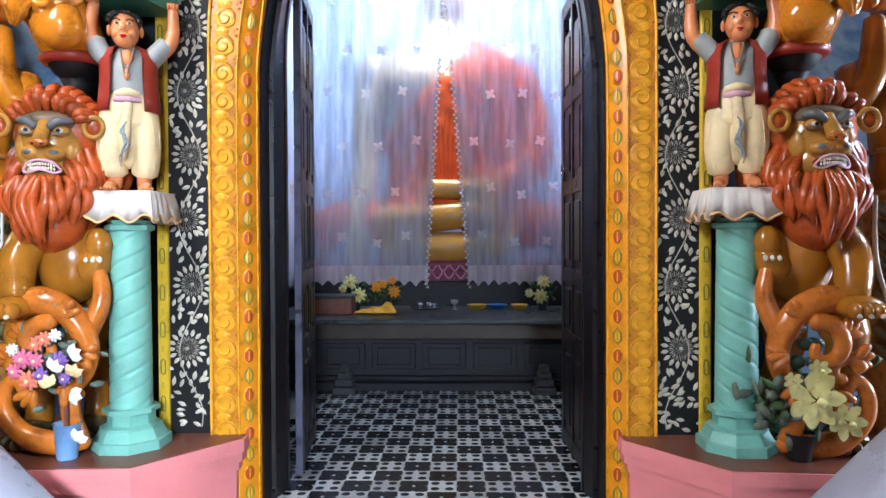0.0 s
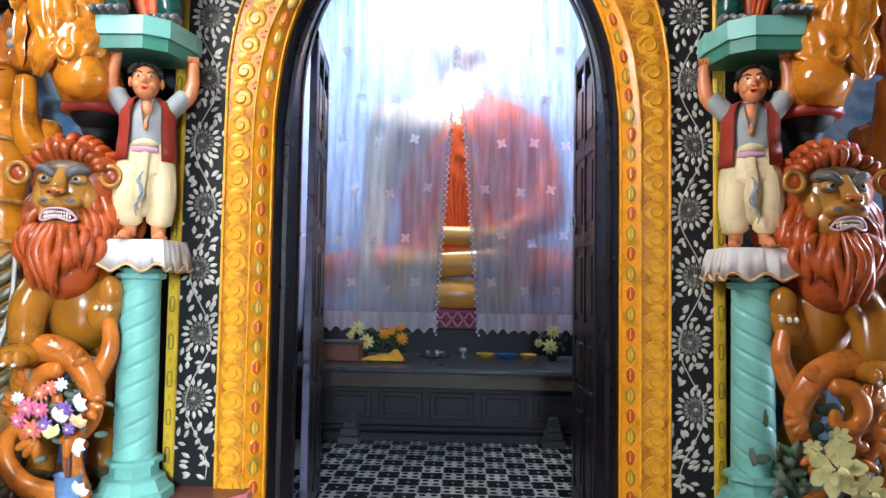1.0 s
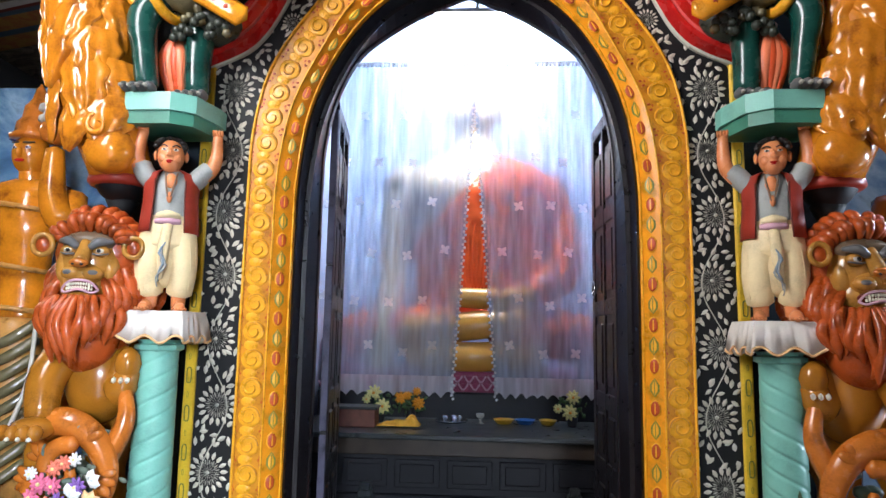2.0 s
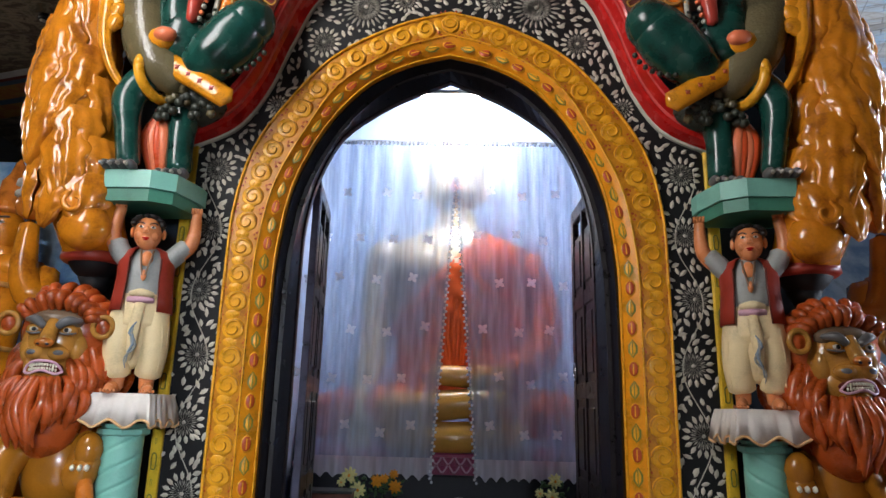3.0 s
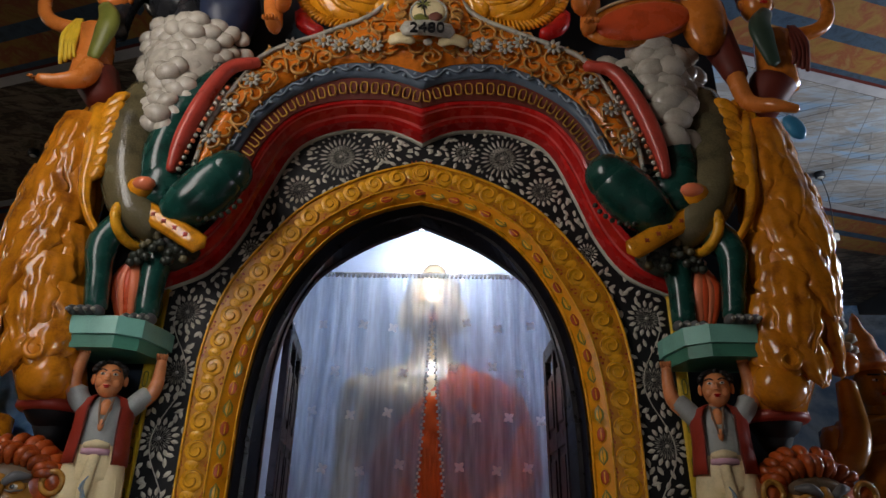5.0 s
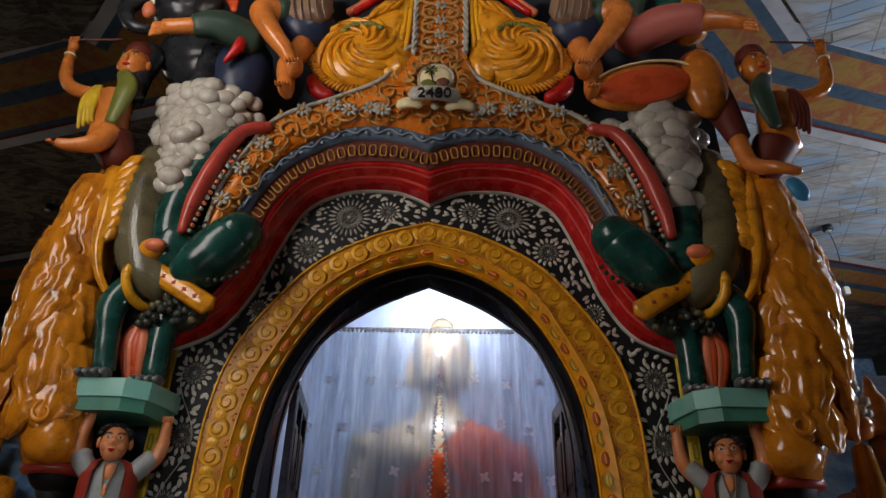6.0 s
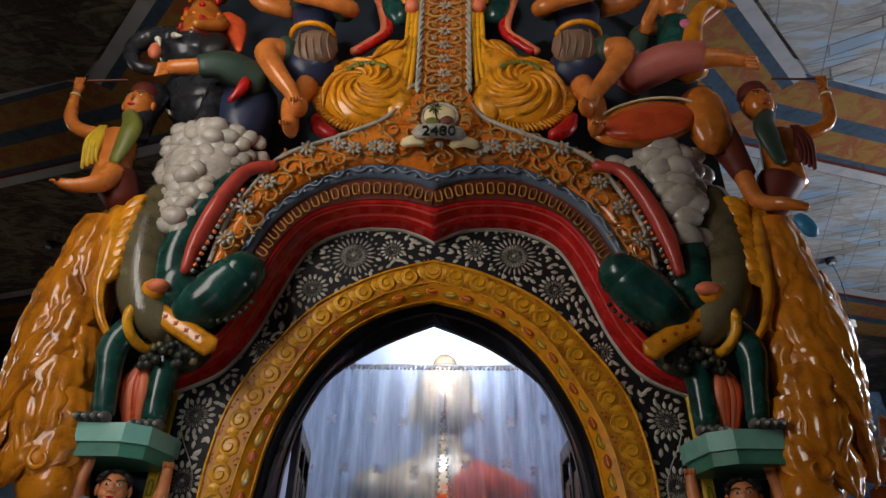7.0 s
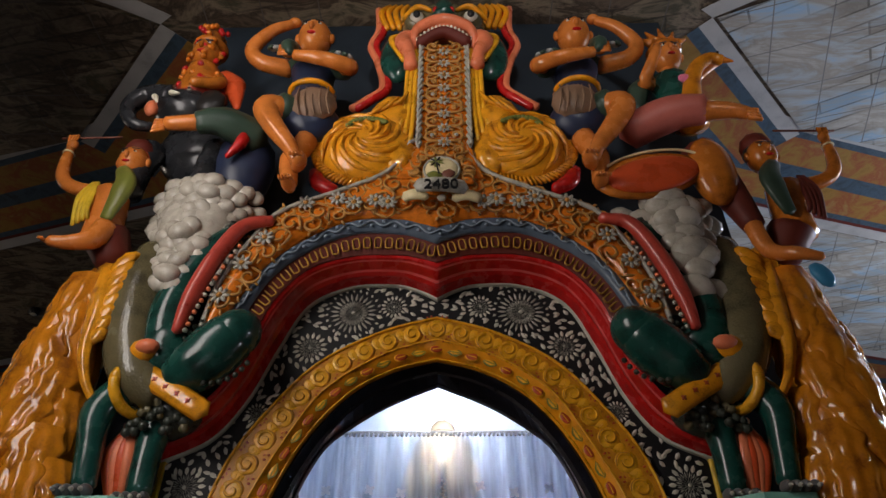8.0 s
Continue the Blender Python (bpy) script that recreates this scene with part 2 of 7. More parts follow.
# ceiling murals: left side's shade and right side's window light are in the colours
MURAL_SHADED = cloudy("grey_mural", [(0.03, 0.018, 0.011), (0.14, 0.095, 0.06), (0.045, 0.028, 0.016), (0.24, 0.18, 0.12), (0.06, 0.055, 0.03), (0.17, 0.095, 0.045)], 1.5, (0.6, 0.6), (0.12, 0.1, 0.085), stretch=(1, 2.2, 1))
MURAL_BLUE_LIT = cloudy("blue_grey_mural", [(0.2, 0.2, 0.18), (0.5, 0.47, 0.42), (0.34, 0.3, 0.25), (0.42, 0.45, 0.46), (0.3, 0.46, 0.62), (0.6, 0.58, 0.55)], 0.9, (0.6, 0.6), (0.2, 0.19, 0.18), stretch=(0.8, 3.0, 1), turn=17)
CEIL_YELLOW = cloudy("ceiling_ochre_band", [(0.24, 0.11, 0.015), (0.32, 0.17, 0.03), (0.28, 0.07, 0.02), (0.35, 0.22, 0.06)], 3.0)
CEIL_BLUE = cloudy("ceiling_blue_band", [(0.02, 0.035, 0.055), (0.05, 0.085, 0.12), (0.025, 0.035, 0.04)], 5.0)
CEIL_WHITE = paint("ceiling_white_border", (0.42, 0.4, 0.38), 0.6, 0.25, 3)
HALL = paint("hall_plaster", (0.09, 0.075, 0.06), 0.7, 0.2, 1.5)
HALL_FLOOR = paint("hall_floor_cement", (0.16, 0.1, 0.075), 0.35, 0.3, 2)
LILAC = paint("lilac_white_plaster", (0.4, 0.41, 0.5), 0.28, 0.2, 3, 0.25)
SHRINE_WALL = paint("shrine_blue_wall", (0.42, 0.5, 0.66), 0.6, 0.2, 2)
TILE_DARK, TILE_PALE = tile_mat("dark_disc_tile", True), tile_mat("pale_dot_tile", False)
GROUT = paint("tile_bed_cement", (0.25, 0.24, 0.22), 0.6)
ALTAR = paint("altar_dark_paint", (0.01, 0.01, 0.014), 0.5, 0.4, 5)
ALTAR_TOP = paint("altar_grey_top", (0.05, 0.055, 0.055), 0.3, 0.3, 5)
ALTAR_RED = paint("altar_brown_board", (0.05, 0.035, 0.025), 0.4, 0.4, 4)
BEAD_GLASS = cloth_mat("white_glass_bead", (0.9, 0.9, 0.9), 0.12, 0.6)
CURTAIN = cloth_mat("blue_net_curtain", (0.56, 0.68, 0.82), 0.43, 0.5)
LACE = cloth_mat("white_lace_hem", (0.8, 0.8, 0.84), 0.3)
BEAD = paint("white_bead", (0.8, 0.78, 0.72), 0.3)
STITCH = cloth_mat("white_embroidery", (1.0, 1.0, 1.0), 0.2, 0.9)
BUDDHA_SKIN = paint("gilded_cream_skin", (0.62, 0.51, 0.34), 0.25, 0.15, 2, 0.05, coat=0.4)
BUDDHA_GOLD = paint("glossy_ochre_skin", (0.62, 0.3, 0.05), 0.2, 0.25, 3, 0.05, coat=0.6)
ROBE = paint("orange_robe", (0.72, 0.1, 0.01), 0.4, 0.25, 4, 0.2)
LOTUS = paint("magenta_lotus_base", (0.3, 0.04, 0.1), 0.4)
LOTUS_EDGE = paint("pink_lotus_edge", (0.6, 0.35, 0.42), 0.4)
WOODBOX = paint("brown_box_wood", (0.16, 0.055, 0.035), 0.45, 0.3, 12)
CLOTH_YELLOW = paint("saffron_cloth", (0.75, 0.38, 0.03), 0.75, 0.15, 20, 0.3)
STEEL = paint("polished_steel", (0.6, 0.6, 0.6), 0.2, 0.1, 20, 0.02, metal=1.0)
BLUE_PLASTIC = paint("blue_bowl_plastic", (0.03, 0.12, 0.35), 0.35)
YELLOW_PLASTIC = paint("yellow_bowl_plastic", (0.6, 0.36, 0.04), 0.4)
LEAF = paint("leaf_green", (0.05, 0.1, 0.035), 0.5, 0.4, 20)
LEAF_GREY = paint("dusty_leaf", (0.13, 0.16, 0.12), 0.6, 0.4, 20)
PETAL_LEMON = paint("lemon_petal", (0.78, 0.72, 0.3), 0.6, 0.15, 20)
PETAL_ORANGE = paint("orange_petal", (0.8, 0.32, 0.02), 0.6, 0.15, 20)
PETAL_PINK = paint("pink_petal", (0.75, 0.18, 0.3), 0.6, 0.2, 20)
PETAL_CORAL = paint("coral_petal", (0.8, 0.22, 0.14), 0.6, 0.2, 20)
PETAL_VIOLET = paint("violet_petal", (0.25, 0.13, 0.42), 0.6, 0.2, 20)
PETAL_WHITE = paint("white_petal", (0.8, 0.8, 0.76), 0.6, 0.1, 20)
PETAL_PEACH = paint("peach_petal", (0.8, 0.5, 0.25), 0.6, 0.15, 20)
POT_BLUE = paint("pale_blue_pot", (0.2, 0.36, 0.6), 0.35)
POT_BLACK = paint("black_pot", (0.02, 0.02, 0.022), 0.4)
LAMP_GLASS = glow("lamp_tube_glow", (0.95, 0.98, 1.0), 30)
TEETH = paint("ivory_teeth", (0.7, 0.66, 0.52), 0.35)
TONGUE = paint("coral_mouth_enamel", (0.75, 0.2, 0.09), 0.28, 0.2)
GLASS_EYE = paint("dark_eye_enamel", (0.02, 0.02, 0.02), 0.12)
TEAL_CLOTH = paint("grey_teal_cloth_enamel", (0.035, 0.062, 0.042), 0.35)
BROWN_CLOTH = paint("brown_cloth_enamel", (0.22, 0.13, 0.08), 0.4)
NAVY = paint("navy_cloth_enamel", (0.02, 0.028, 0.06), 0.35)
ROSE_CLOTH = paint("rose_cloth_enamel", (0.45, 0.12, 0.09), 0.35)
TURQUOISE = paint("sky_blue_enamel", (0.04, 0.22, 0.4), 0.3)
ELEPHANT = paint("black_grey_enamel", (0.022, 0.023, 0.026), 0.25, 0.4, 8, 0.15, coat=0.4)
AMBER_YELLOW = paint("amber_yellow_enamel", (0.7, 0.28, 0.01), 0.2, 0.45, 9, 0.25, coat=0.6, dirt=(0.36, 0.12, 0.006))
FLAME = paint("flame_red_enamel", (0.62, 0.08, 0.02), 0.28)
SNOUT = paint("dull_coral_enamel", (0.45, 0.055, 0.035), 0.3, 0.25, 12, 0.15, coat=0.3)
GREY_BROW = paint("brown_grey_brow_enamel", (0.15, 0.1, 0.06), 0.3)


# ---- mesh helpers ----
def ico(sub):
    bm = bmesh.new()
    bmesh.ops.create_icosphere(bm, subdivisions=sub, radius=1)
    bm.verts.ensure_lookup_table()
    data = [v.co.copy() for v in bm.verts], [[v.index for v in f.verts] for f in bm.faces]
    bm.free()
    return data


ICO = {k: ico(k) for k in (1, 2, 3)}


def smooth(ctrl, n):
    """n points at even steps along a smooth curve through ctrl."""
    p = [Vector(c) for c in ctrl]
    dense = []
    for i in range(len(p) - 1):
        a, b, c, d = p[max(i - 1, 0)], p[i], p[i + 1], p[min(i + 2, len(p) - 1)]
        for k in range(12):
            t = k / 12
            dense.append(0.5 * (2 * b + (c - a) * t + (2 * a - 5 * b + 4 * c - d) * t * t + (3 * b - a - 3 * c + d) * t ** 3))
    dense.append(p[-1])
    run = [0.0]
    for a, b in zip(dense, dense[1:]):
        run.append(run[-1] + (b - a).length)
    out, j = [], 0
    for k in range(n):
        s = run[-1] * k / (n - 1)
        while j < len(run) - 2 and run[j + 1] < s:
            j += 1
        f = (s - run[j]) / max(run[j + 1] - run[j], 1e-9)
        out.append(dense[j].lerp(dense[j + 1], min(max(f, 0), 1)))
    return out


class Shape:
    """Gathers vertices and faces for one mesh; every primitive takes its material first. side -1 mirrors it across the axis."""

    def __init__(self, side=1, axis=0.0):
        self.v, self.f, self.mi, self.sm, self.mats, self.side, self.axis = [], [], [], [], [], side, axis

    def add(self, mat, verts, faces, soft=True):
        if mat not in self.mats:
            self.mats.append(mat)
        k, base = self.mats.index(mat), len(self.v)
        self.v += [(self.axis + self.side * c[0], c[1], c[2]) for c in verts]
        self.f += [[base + i for i in f] for f in faces]
        self.mi += [k] * len(faces)
        self.sm += [soft] * len(faces)

    def blob(self, mat, c, r, sub=2, rot=(0, 0, 0), rough=0.0, freq=3.0):
        r = (r, r, r) if isinstance(r, (int, float)) else r
        m = Euler([radians(a) for a in rot]).to_matrix()
        vs = []
        for p in ICO[sub][0]:
            q = p * (1 + rough * noise.noise(p * freq + Vector(c) * 7)) if rough else p
            vs.append(m @ Vector((q.x * r[0], q.y * r[1], q.z * r[2])) + Vector(c))
        self.add(mat, vs, ICO[sub][1])

    def tube(self, mat, pts, radii, n=8, steps=None, flat=1.0, twist=0.0, ridges=0, depth=0.0, soft=True):
        """A swept round bar; radii: one, or one for each point. flat squeezes it front to back; ridges flute it."""
        steps = steps or 4 * len(pts)
        ctrl = smooth(pts, steps) if len(pts) > 2 else [Vector(pts[0]).lerp(Vector(pts[1]), i / (steps - 1)) for i in range(steps)]
        if isinstance(radii, (int, float)):
            radii = [radii] * len(pts)
        rad = [np.interp(i / (steps - 1) * (len(radii) - 1), range(len(radii)), radii) for i in range(steps)]
        up = Vector((0, -1, 0))
        vs, fs = [], []
        rows = []
        for i, p in enumerate(ctrl):
            d = (ctrl[min(i + 1, steps - 1)] - ctrl[max(i - 1, 0)]).normalized()
            a = up - d * up.dot(d)
            a = a.normalized() if a.length > 0.05 else d.orthogonal().normalized()
            b = d.cross(a)
            row = []
            for k in range(n):
                g = 2 * math.pi * k / n + twist * i / steps
                q = rad[i] * (1 + depth * math.cos(ridges * 2 * math.pi * k / n) if ridges else 1)
                row.append(len(vs))
                vs.append(p + a * (math.cos(g) * q * flat) + b * (math.sin(g) * q))
            rows.append(row)
        for r0, r1 in zip(rows, rows[1:]):
            fs += [(r0[k], r0[(k + 1) % n], r1[(k + 1) % n], r1[k]) for k in range(n)]
        for row, i, e in ((rows[0], 0, -1), (rows[-1], steps - 1, 1)):
            d = (ctrl[min(i + 1, steps - 1)] - ctrl[max(i - 1, 0)]).normalized()
            tip = len(vs)
            vs.append(ctrl[i] + d * e * rad[i] * 0.6)
            fs += [(row[k], row[(k + 1) % n], tip) if e > 0 else (row[(k + 1) % n], row[k], tip) for k in range(n)]
        self.add(mat, vs, fs, soft)

    def box(self, mat, c, s, bevel=0.0, rot=0.0):
        h = [x / 2 for x in s]
        b = min(bevel, *h) if bevel else 0
        vs, fs = [], []
        m = Matrix.Rotation(radians(rot), 3, "Z")
        if not b:
            vs = [(sx * h[0], sy * h[1], sz * h[2]) for sz in (-1, 1) for sy in (-1, 1) for sx in (-1, 1)]
            fs = [(0, 2, 3, 1), (4, 5, 7, 6), (0, 1, 5, 4), (2, 6, 7, 3), (0, 4, 6, 2), (1, 3, 7, 5)]
        else:
            rings = [(h[2], b), (h[2] - b, 0), (-h[2] + b, 0), (-h[2], b)]
            for z, inset in rings:
                x, y, q = h[0] - inset, h[1] - inset, b
                for px, py in ((x - q, -y), (x, -y + q), (x, y - q), (x - q, y), (-x + q, y), (-x, y - q), (-x, -y + q), (-x + q, -y)):
                    vs.append((px, py, z))
            for r in range(3):
                fs += [(r * 8 + k, (r + 1) * 8 + k, (r + 1) * 8 + (k + 1) % 8, r * 8 + (k + 1) % 8) for k in range(8)]
            fs += [tuple(range(8)), tuple(range(31, 23, -1))]
        self.add(mat, [m @ Vector(v) + Vector(c) for v in vs], fs, False)

    def lathe(self, mat, c, profile, n=16, turn=0.0, soft=True, sx=1.0, sy=1.0):
        """profile: (radius, height) from bottom to top."""
        vs, fs = [], []
        for r, z in profile:
            for k in range(n):
                g = 2 * math.pi * k / n + turn
                vs.append((c[0] + sx * r * math.cos(g), c[1] + sy * r * math.sin(g), c[2] + z))
        for i in range(len(profile) - 1):
            fs += [(i * n + k, i * n + (k + 1) % n, (i + 1) * n + (k + 1) % n, (i + 1) * n + k) for k in range(n)]
        fs += [tuple(range(n - 1, -1, -1)), tuple(range((len(profile) - 1) * n, len(profile) * n))]
        self.add(mat, vs, fs, soft)

    def prism(self, mat, poly, z0, z1):
        """A flat plan outline raised from z0 to z1."""
        n = len(poly)
        vs = [(x, y, z) for z in (z0, z1) for x, y in poly]
        fs = [tuple(range(n - 1, -1, -1)), tuple(range(n, 2 * n))]
        fs += [(i, (i + 1) % n, n + (i + 1) % n, n + i) for i in range(n)]
        self.add(mat, vs, fs, False)

    def plate(self, mat, poly, y0, y1):
        """An upright outline in x and z, from depth y0 (front) to y1."""
        n = len(poly)
        vs = [(x, y, z) for y in (y0, y1) for x, z in poly]
        fs = [tuple(range(n)), tuple(range(2 * n - 1, n - 1, -1))]
        fs += [(i, n + i, n + (i + 1) % n, (i + 1) % n) for i in range(n)]
        self.add(mat, vs, fs, False)

    def loft(self, mat, curves, soft=True, closed=False):
        """A skin over several curves of the same number of points."""
        n = len(curves[0])
        vs = [p for c in curves for p in c]
        fs = []
        m = len(curves)
        for r in range(m if closed else m - 1):
            a, b = r * n, ((r + 1) % m) * n
            fs += [(a + k, a + k + 1, b + k + 1, b + k) for k in range(n - 1)]
        self.add(mat, vs, fs, soft)

    def done(self, name, parent=None, label="", category="", group="", kind="", origin=None):
        me = bpy.data.meshes.new(name)
        if origin is None:
            a = np.array(self.v)
            lo, hi = a.min(0), a.max(0)
            origin = ((lo[0] + hi[0]) / 2, (lo[1] + hi[1]) / 2, lo[2])
        o = Vector(origin)
        me.from_pydata([Vector(v) - o for v in self.v], [], self.f)
        for m in self.mats:
            me.materials.append(m)
        me.polygons.foreach_set("material_index", self.mi)
        me.polygons.foreach_set("use_smooth", self.sm)
        bm = bmesh.new()
        bm.from_mesh(me)
        bmesh.ops.recalc_face_normals(bm, faces=bm.faces)
        bm.to_mesh(me)
        bm.free()
        ob = new(name, me)
        if parent is None:
            ob.location = o
        else:
            ob.parent = parent
            ob.location = o - thing_origin(parent)
        return tagged(ob, label, category, group, kind)


def thing_origin(ob):
    p = ob.location.copy()
    while ob.parent:
        ob = ob.parent
        p += ob.location
    return p


def empty(name, at, label, category, group="", kind=""):
    ob = new(name)
    ob.location = at
    return tagged(ob, label, category, group, kind)


def piece(name, data, parent, at, turn=(0, 0, 0), size=1.0, side=1):
    """One of many alike parts that share a mesh."""
    ob = new(name, data)
    ob.parent = parent
    ob.matrix_basis = Matrix.Translation(Vector(at) - thing_origin(parent)) @ Euler(turn).to_matrix().to_4x4() @ Matrix.Diagonal((side * size, size, size, 1))
    return ob


def at_y(curve, y):
    return [(p[0], y, p[1]) for p in curve]


def both(half, n):
    """A whole arch from its half, given from the crown outwards as (distance from the axis, height)."""
    h = [(p.x, p.y) for p in smooth([(a, b, 0) for a, b in half], n)]
    return [(X0 - x, z) for x, z in reversed(h)] + [(X0 + x, z) for x, z in h[1:]]


# ---- outlines of the doorway ----
FOOT = 0.0
N_ARCH = 60
C_DARK = both([(0, 4.34), (0.37, 4.18), (0.65, 4.0), (0.8, 3.85), (0.93, 3.57), (1.0, 3.25), (1.015, 2.9), (1.015, 2.0), (1.015, FOOT)], N_ARCH)
C_YIN = both([(0, 4.39), (0.3, 4.31), (0.59, 4.14), (0.84, 3.84), (1.025, 3.44), (1.1, 3.0), (1.115, 2.6), (1.115, 1.5), (1.115, FOOT)], N_ARCH)
C_CREASE = both([(0, 4.51), (0.36, 4.4), (0.74, 4.14), (0.95, 3.81), (1.14, 3.4), (1.215, 2.95), (1.225, 2.5), (1.225, 1.5), (1.225, FOOT)], N_ARCH)
C_YOUT = both([(0, 4.68), (0.38, 4.57), (0.79, 4.34), (1.07, 4.02), (1.29, 3.66), (1.385, 3.25), (1.4, 2.8), (1.4, 1.6), (1.4, FOOT)], N_ARCH)
C_BLACK = both([(0, 4.83), (0.12, 4.9), (0.3, 4.955), (0.63, 4.94), (0.92, 4.78), (1.09, 4.42), (1.23, 4.06), (1.42, 3.79), (1.74, 3.64)], N_ARCH)
C_RED = both([(0, 4.99), (0.12, 5.03), (0.28, 5.06), (0.6, 5.05), (0.9, 4.94), (1.1, 4.69), (1.2, 4.4), (1.3, 4.14), (1.47, 3.91), (1.7, 3.78)], N_ARCH)
C_DENT = both([(0, 5.12), (0.12, 5.17), (0.28, 5.21), (0.6, 5.21), (0.92, 5.05), (1.14, 4.82), (1.29, 4.48)], N_ARCH)
C_BLUE = both([(0, 5.24), (0.12, 5.28), (0.28, 5.32), (0.6, 5.31), (0.92, 5.15), (1.18, 4.9), (1.35, 4.55)], N_ARCH)

# ---- hall ----
def slab(name, mat, c, s, kind="structure", label="", category=""):
    m = Shape()
    m.box(mat, c, s)
    return m.done(name, kind=kind, label=label, category=category)


slab("floor", HALL_FLOOR, (0, 2.0, -0.1), (23.4, 22.6, 0.1), label="red-brown cement hall floor", category="floor")
slab("ceiling", MURAL_SHADED, (0, 2.0, 8.42), (23.4, 22.6, 0.16), label="painted hall ceiling with grey mural sheets", category="ceiling")
m = Shape()  # hall wall, with an added unseen bay and openings for the two west fills
for c, s in (((-11.6, -0.65, 4.12), (0.2, 3.5, 8.44)), ((-11.6, 8.4, 4.12), (0.2, 9.2, 8.44)), ((-11.6, 2.45, 2.85), (0.2, 2.7, 5.9)), ((-11.6, 2.45, 7.95), (0.2, 2.7, 0.8)), ((-7.25, -2.35, 4.12), (8.7, 0.1, 8.44)), ((-3.0, -6.45, 4.12), (0.2, 5.1, 8.44)), ((-3.0, -3.15, 1.8), (0.2, 1.5, 3.8)), ((-3.0, -3.15, 7.67), (0.2, 1.5, 1.34))):
    m.box(HALL, c, s)
m.done("wall_west", kind="structure", label="plastered hall wall with an added unseen bay round a fill lamp", category="wall")
slab("wall_north", BLUE_WALL, (0, 13.1, 4.12), (23.4, 0.2, 8.44), label="blue painted far wall of the hall", category="wall")
m = Shape()  # hall wall with the side window
for c, s in (((11.6, -5.55, 4.12), (0.2, 6.9, 8.44)), ((11.6, 1.0, 4.12), (0.2, 0.2, 8.44)), ((11.6, 8.4, 4.12), (0.2, 9.2, 8.44)), ((11.6, 2.45, 2.85), (0.2, 2.7, 5.9)), ((11.6, 2.45, 7.95), (0.2, 2.7, 0.8)), ((11.6, -0.6, 0.4), (0.2, 3.0, 1.0)), ((11.6, -0.6, 5.95), (0.2, 3.0, 4.78))):
    m.box(HALL, c, s)
m.done("wall_east", kind="structure", label="plastered hall wall with a tall window opening", category="wall")
m = Shape()  # hall wall with the entrance; the slot above is added to shape the upper fill
for c, s in (((-4.0, -9.0, 4.12), (7.0, 0.2, 8.44)), ((6.45, -9.0, 4.12), (10.3, 0.2, 8.44)), ((0.4, -9.0, 5.03), (1.8, 0.2, 2.94)), ((0.4, -9.0, 7.77), (1.8, 0.2, 1.14))):
    m.box(HALL, c, s)
m.done("wall_south", kind="structure", label="plastered hall wall with the entrance opening and an added light slot above", category="wall")

# the shrine's front wall round the doorway, and its room
m = Shape()
for side in (-1, 1):
    a = [(X0 + side * 1.395, FOOT), (X0 + side * 2.32, FOOT), (X0 + side * 2.32, 8.34), (X0 + side * 1.395, 8.34)]
    m.plate(SLATE_WALL, a if side > 0 else a[::-1], 0.06, 0.5)
arch = [(x, z) for x, z in C_YOUT if z > 2.7]
front = at_y(arch, 0.06)
m.loft(SLATE_WALL, [front, [(x, 0.06, 8.34) for x, z in arch], [(x, 0.5, 8.34) for x, z in arch], at_y(arch, 0.5)], False)
m.done("wall_shrine_front", kind="structure", label="dark slate painted wall round the arched doorway", category="wall")
for name, c, s in (("wall_shrine_west", (-2.22, 3.95, 4.12), (0.2, 6.9, 8.44)), ("wall_shrine_east", (2.28, 3.95, 4.12), (0.2, 6.9, 8.44)), ("wall_shrine_back", (0.03, 7.45, 4.12), (4.7, 0.2, 8.44))):
    slab(name, SHRINE_WALL, c, s, label="blue inner wall of the shrine", category="wall")
for side in (-1, 1):  # painted screen walls beside the shrine
    slab("wall_screen", BLUE_WALL, (X0 + side * 4.0, 0.62, 1.87), (3.4, 0.2, 3.74), label="sky-blue mural wall behind the guardian figures", category="wall")

# ---- carved surround of the doorway ----
surround = empty("door_surround", (X0, 0, 0), "carved yellow, black and white arched door surround", "surround", kind="structure")
m = Shape()
m.loft(WOOD_DARK, [at_y(C_YIN, 0.08), at_y([(X0 + (x - X0) * 0.985, z - 0.01) for x, z in C_YIN], 0.07), at_y([(X0 + (x - X0) * 0.965, z - 0.03) for x, z in C_YIN], 0.16), at_y([(X0 + (x - X0) * 0.94, z - 0.045) for x, z in C_YIN], 0.17), at_y(C_DARK, 0.3), at_y([(X0 + (x - X0) * 0.99, z - 0.01) for x, z in C_DARK], 0.31), at_y([(X0 + (x - X0) * 0.99, z - 0.01) for x, z in C_DARK], 0.36), at_y([(X0 + (x - X0) * 1.1, z + 0.04) for x, z in C_DARK], 0.46), at_y(C_YIN, 0.46)], False)
m.done("door_1", kind="structure", label="dark-stained wooden arched door frame with stepped mouldings", category="door frame")
m = Shape()
m.loft(YELLOW, [at_y(C_CREASE, -0.025), at_y(C_YIN, 0.035), at_y(C_YIN, 0.2)])
m.done("inner_border", surround, "yellow sloping inner border with painted ovals")
m = Shape()
m.loft(YELLOW_GROUND, [at_y(C_YOUT, 0.06), at_y(C_YOUT, -0.03), at_y(C_CREASE, -0.025)], False)
m.done("outer_border", surround, "yellow outer border with curled scrolls")
m = Shape()
for c, y, r in ((C_YOUT, -0.035, 0.012), (C_CREASE, -0.03, 0.008), (C_YIN, 0.03, 0.008)):
    pts = at_y(c, y)
    m.tube(YELLOW_RAISED, pts, r * 0.8, n=6, steps=len(pts))
m.done("border_bead", surround, "pale yellow raised edging lines")

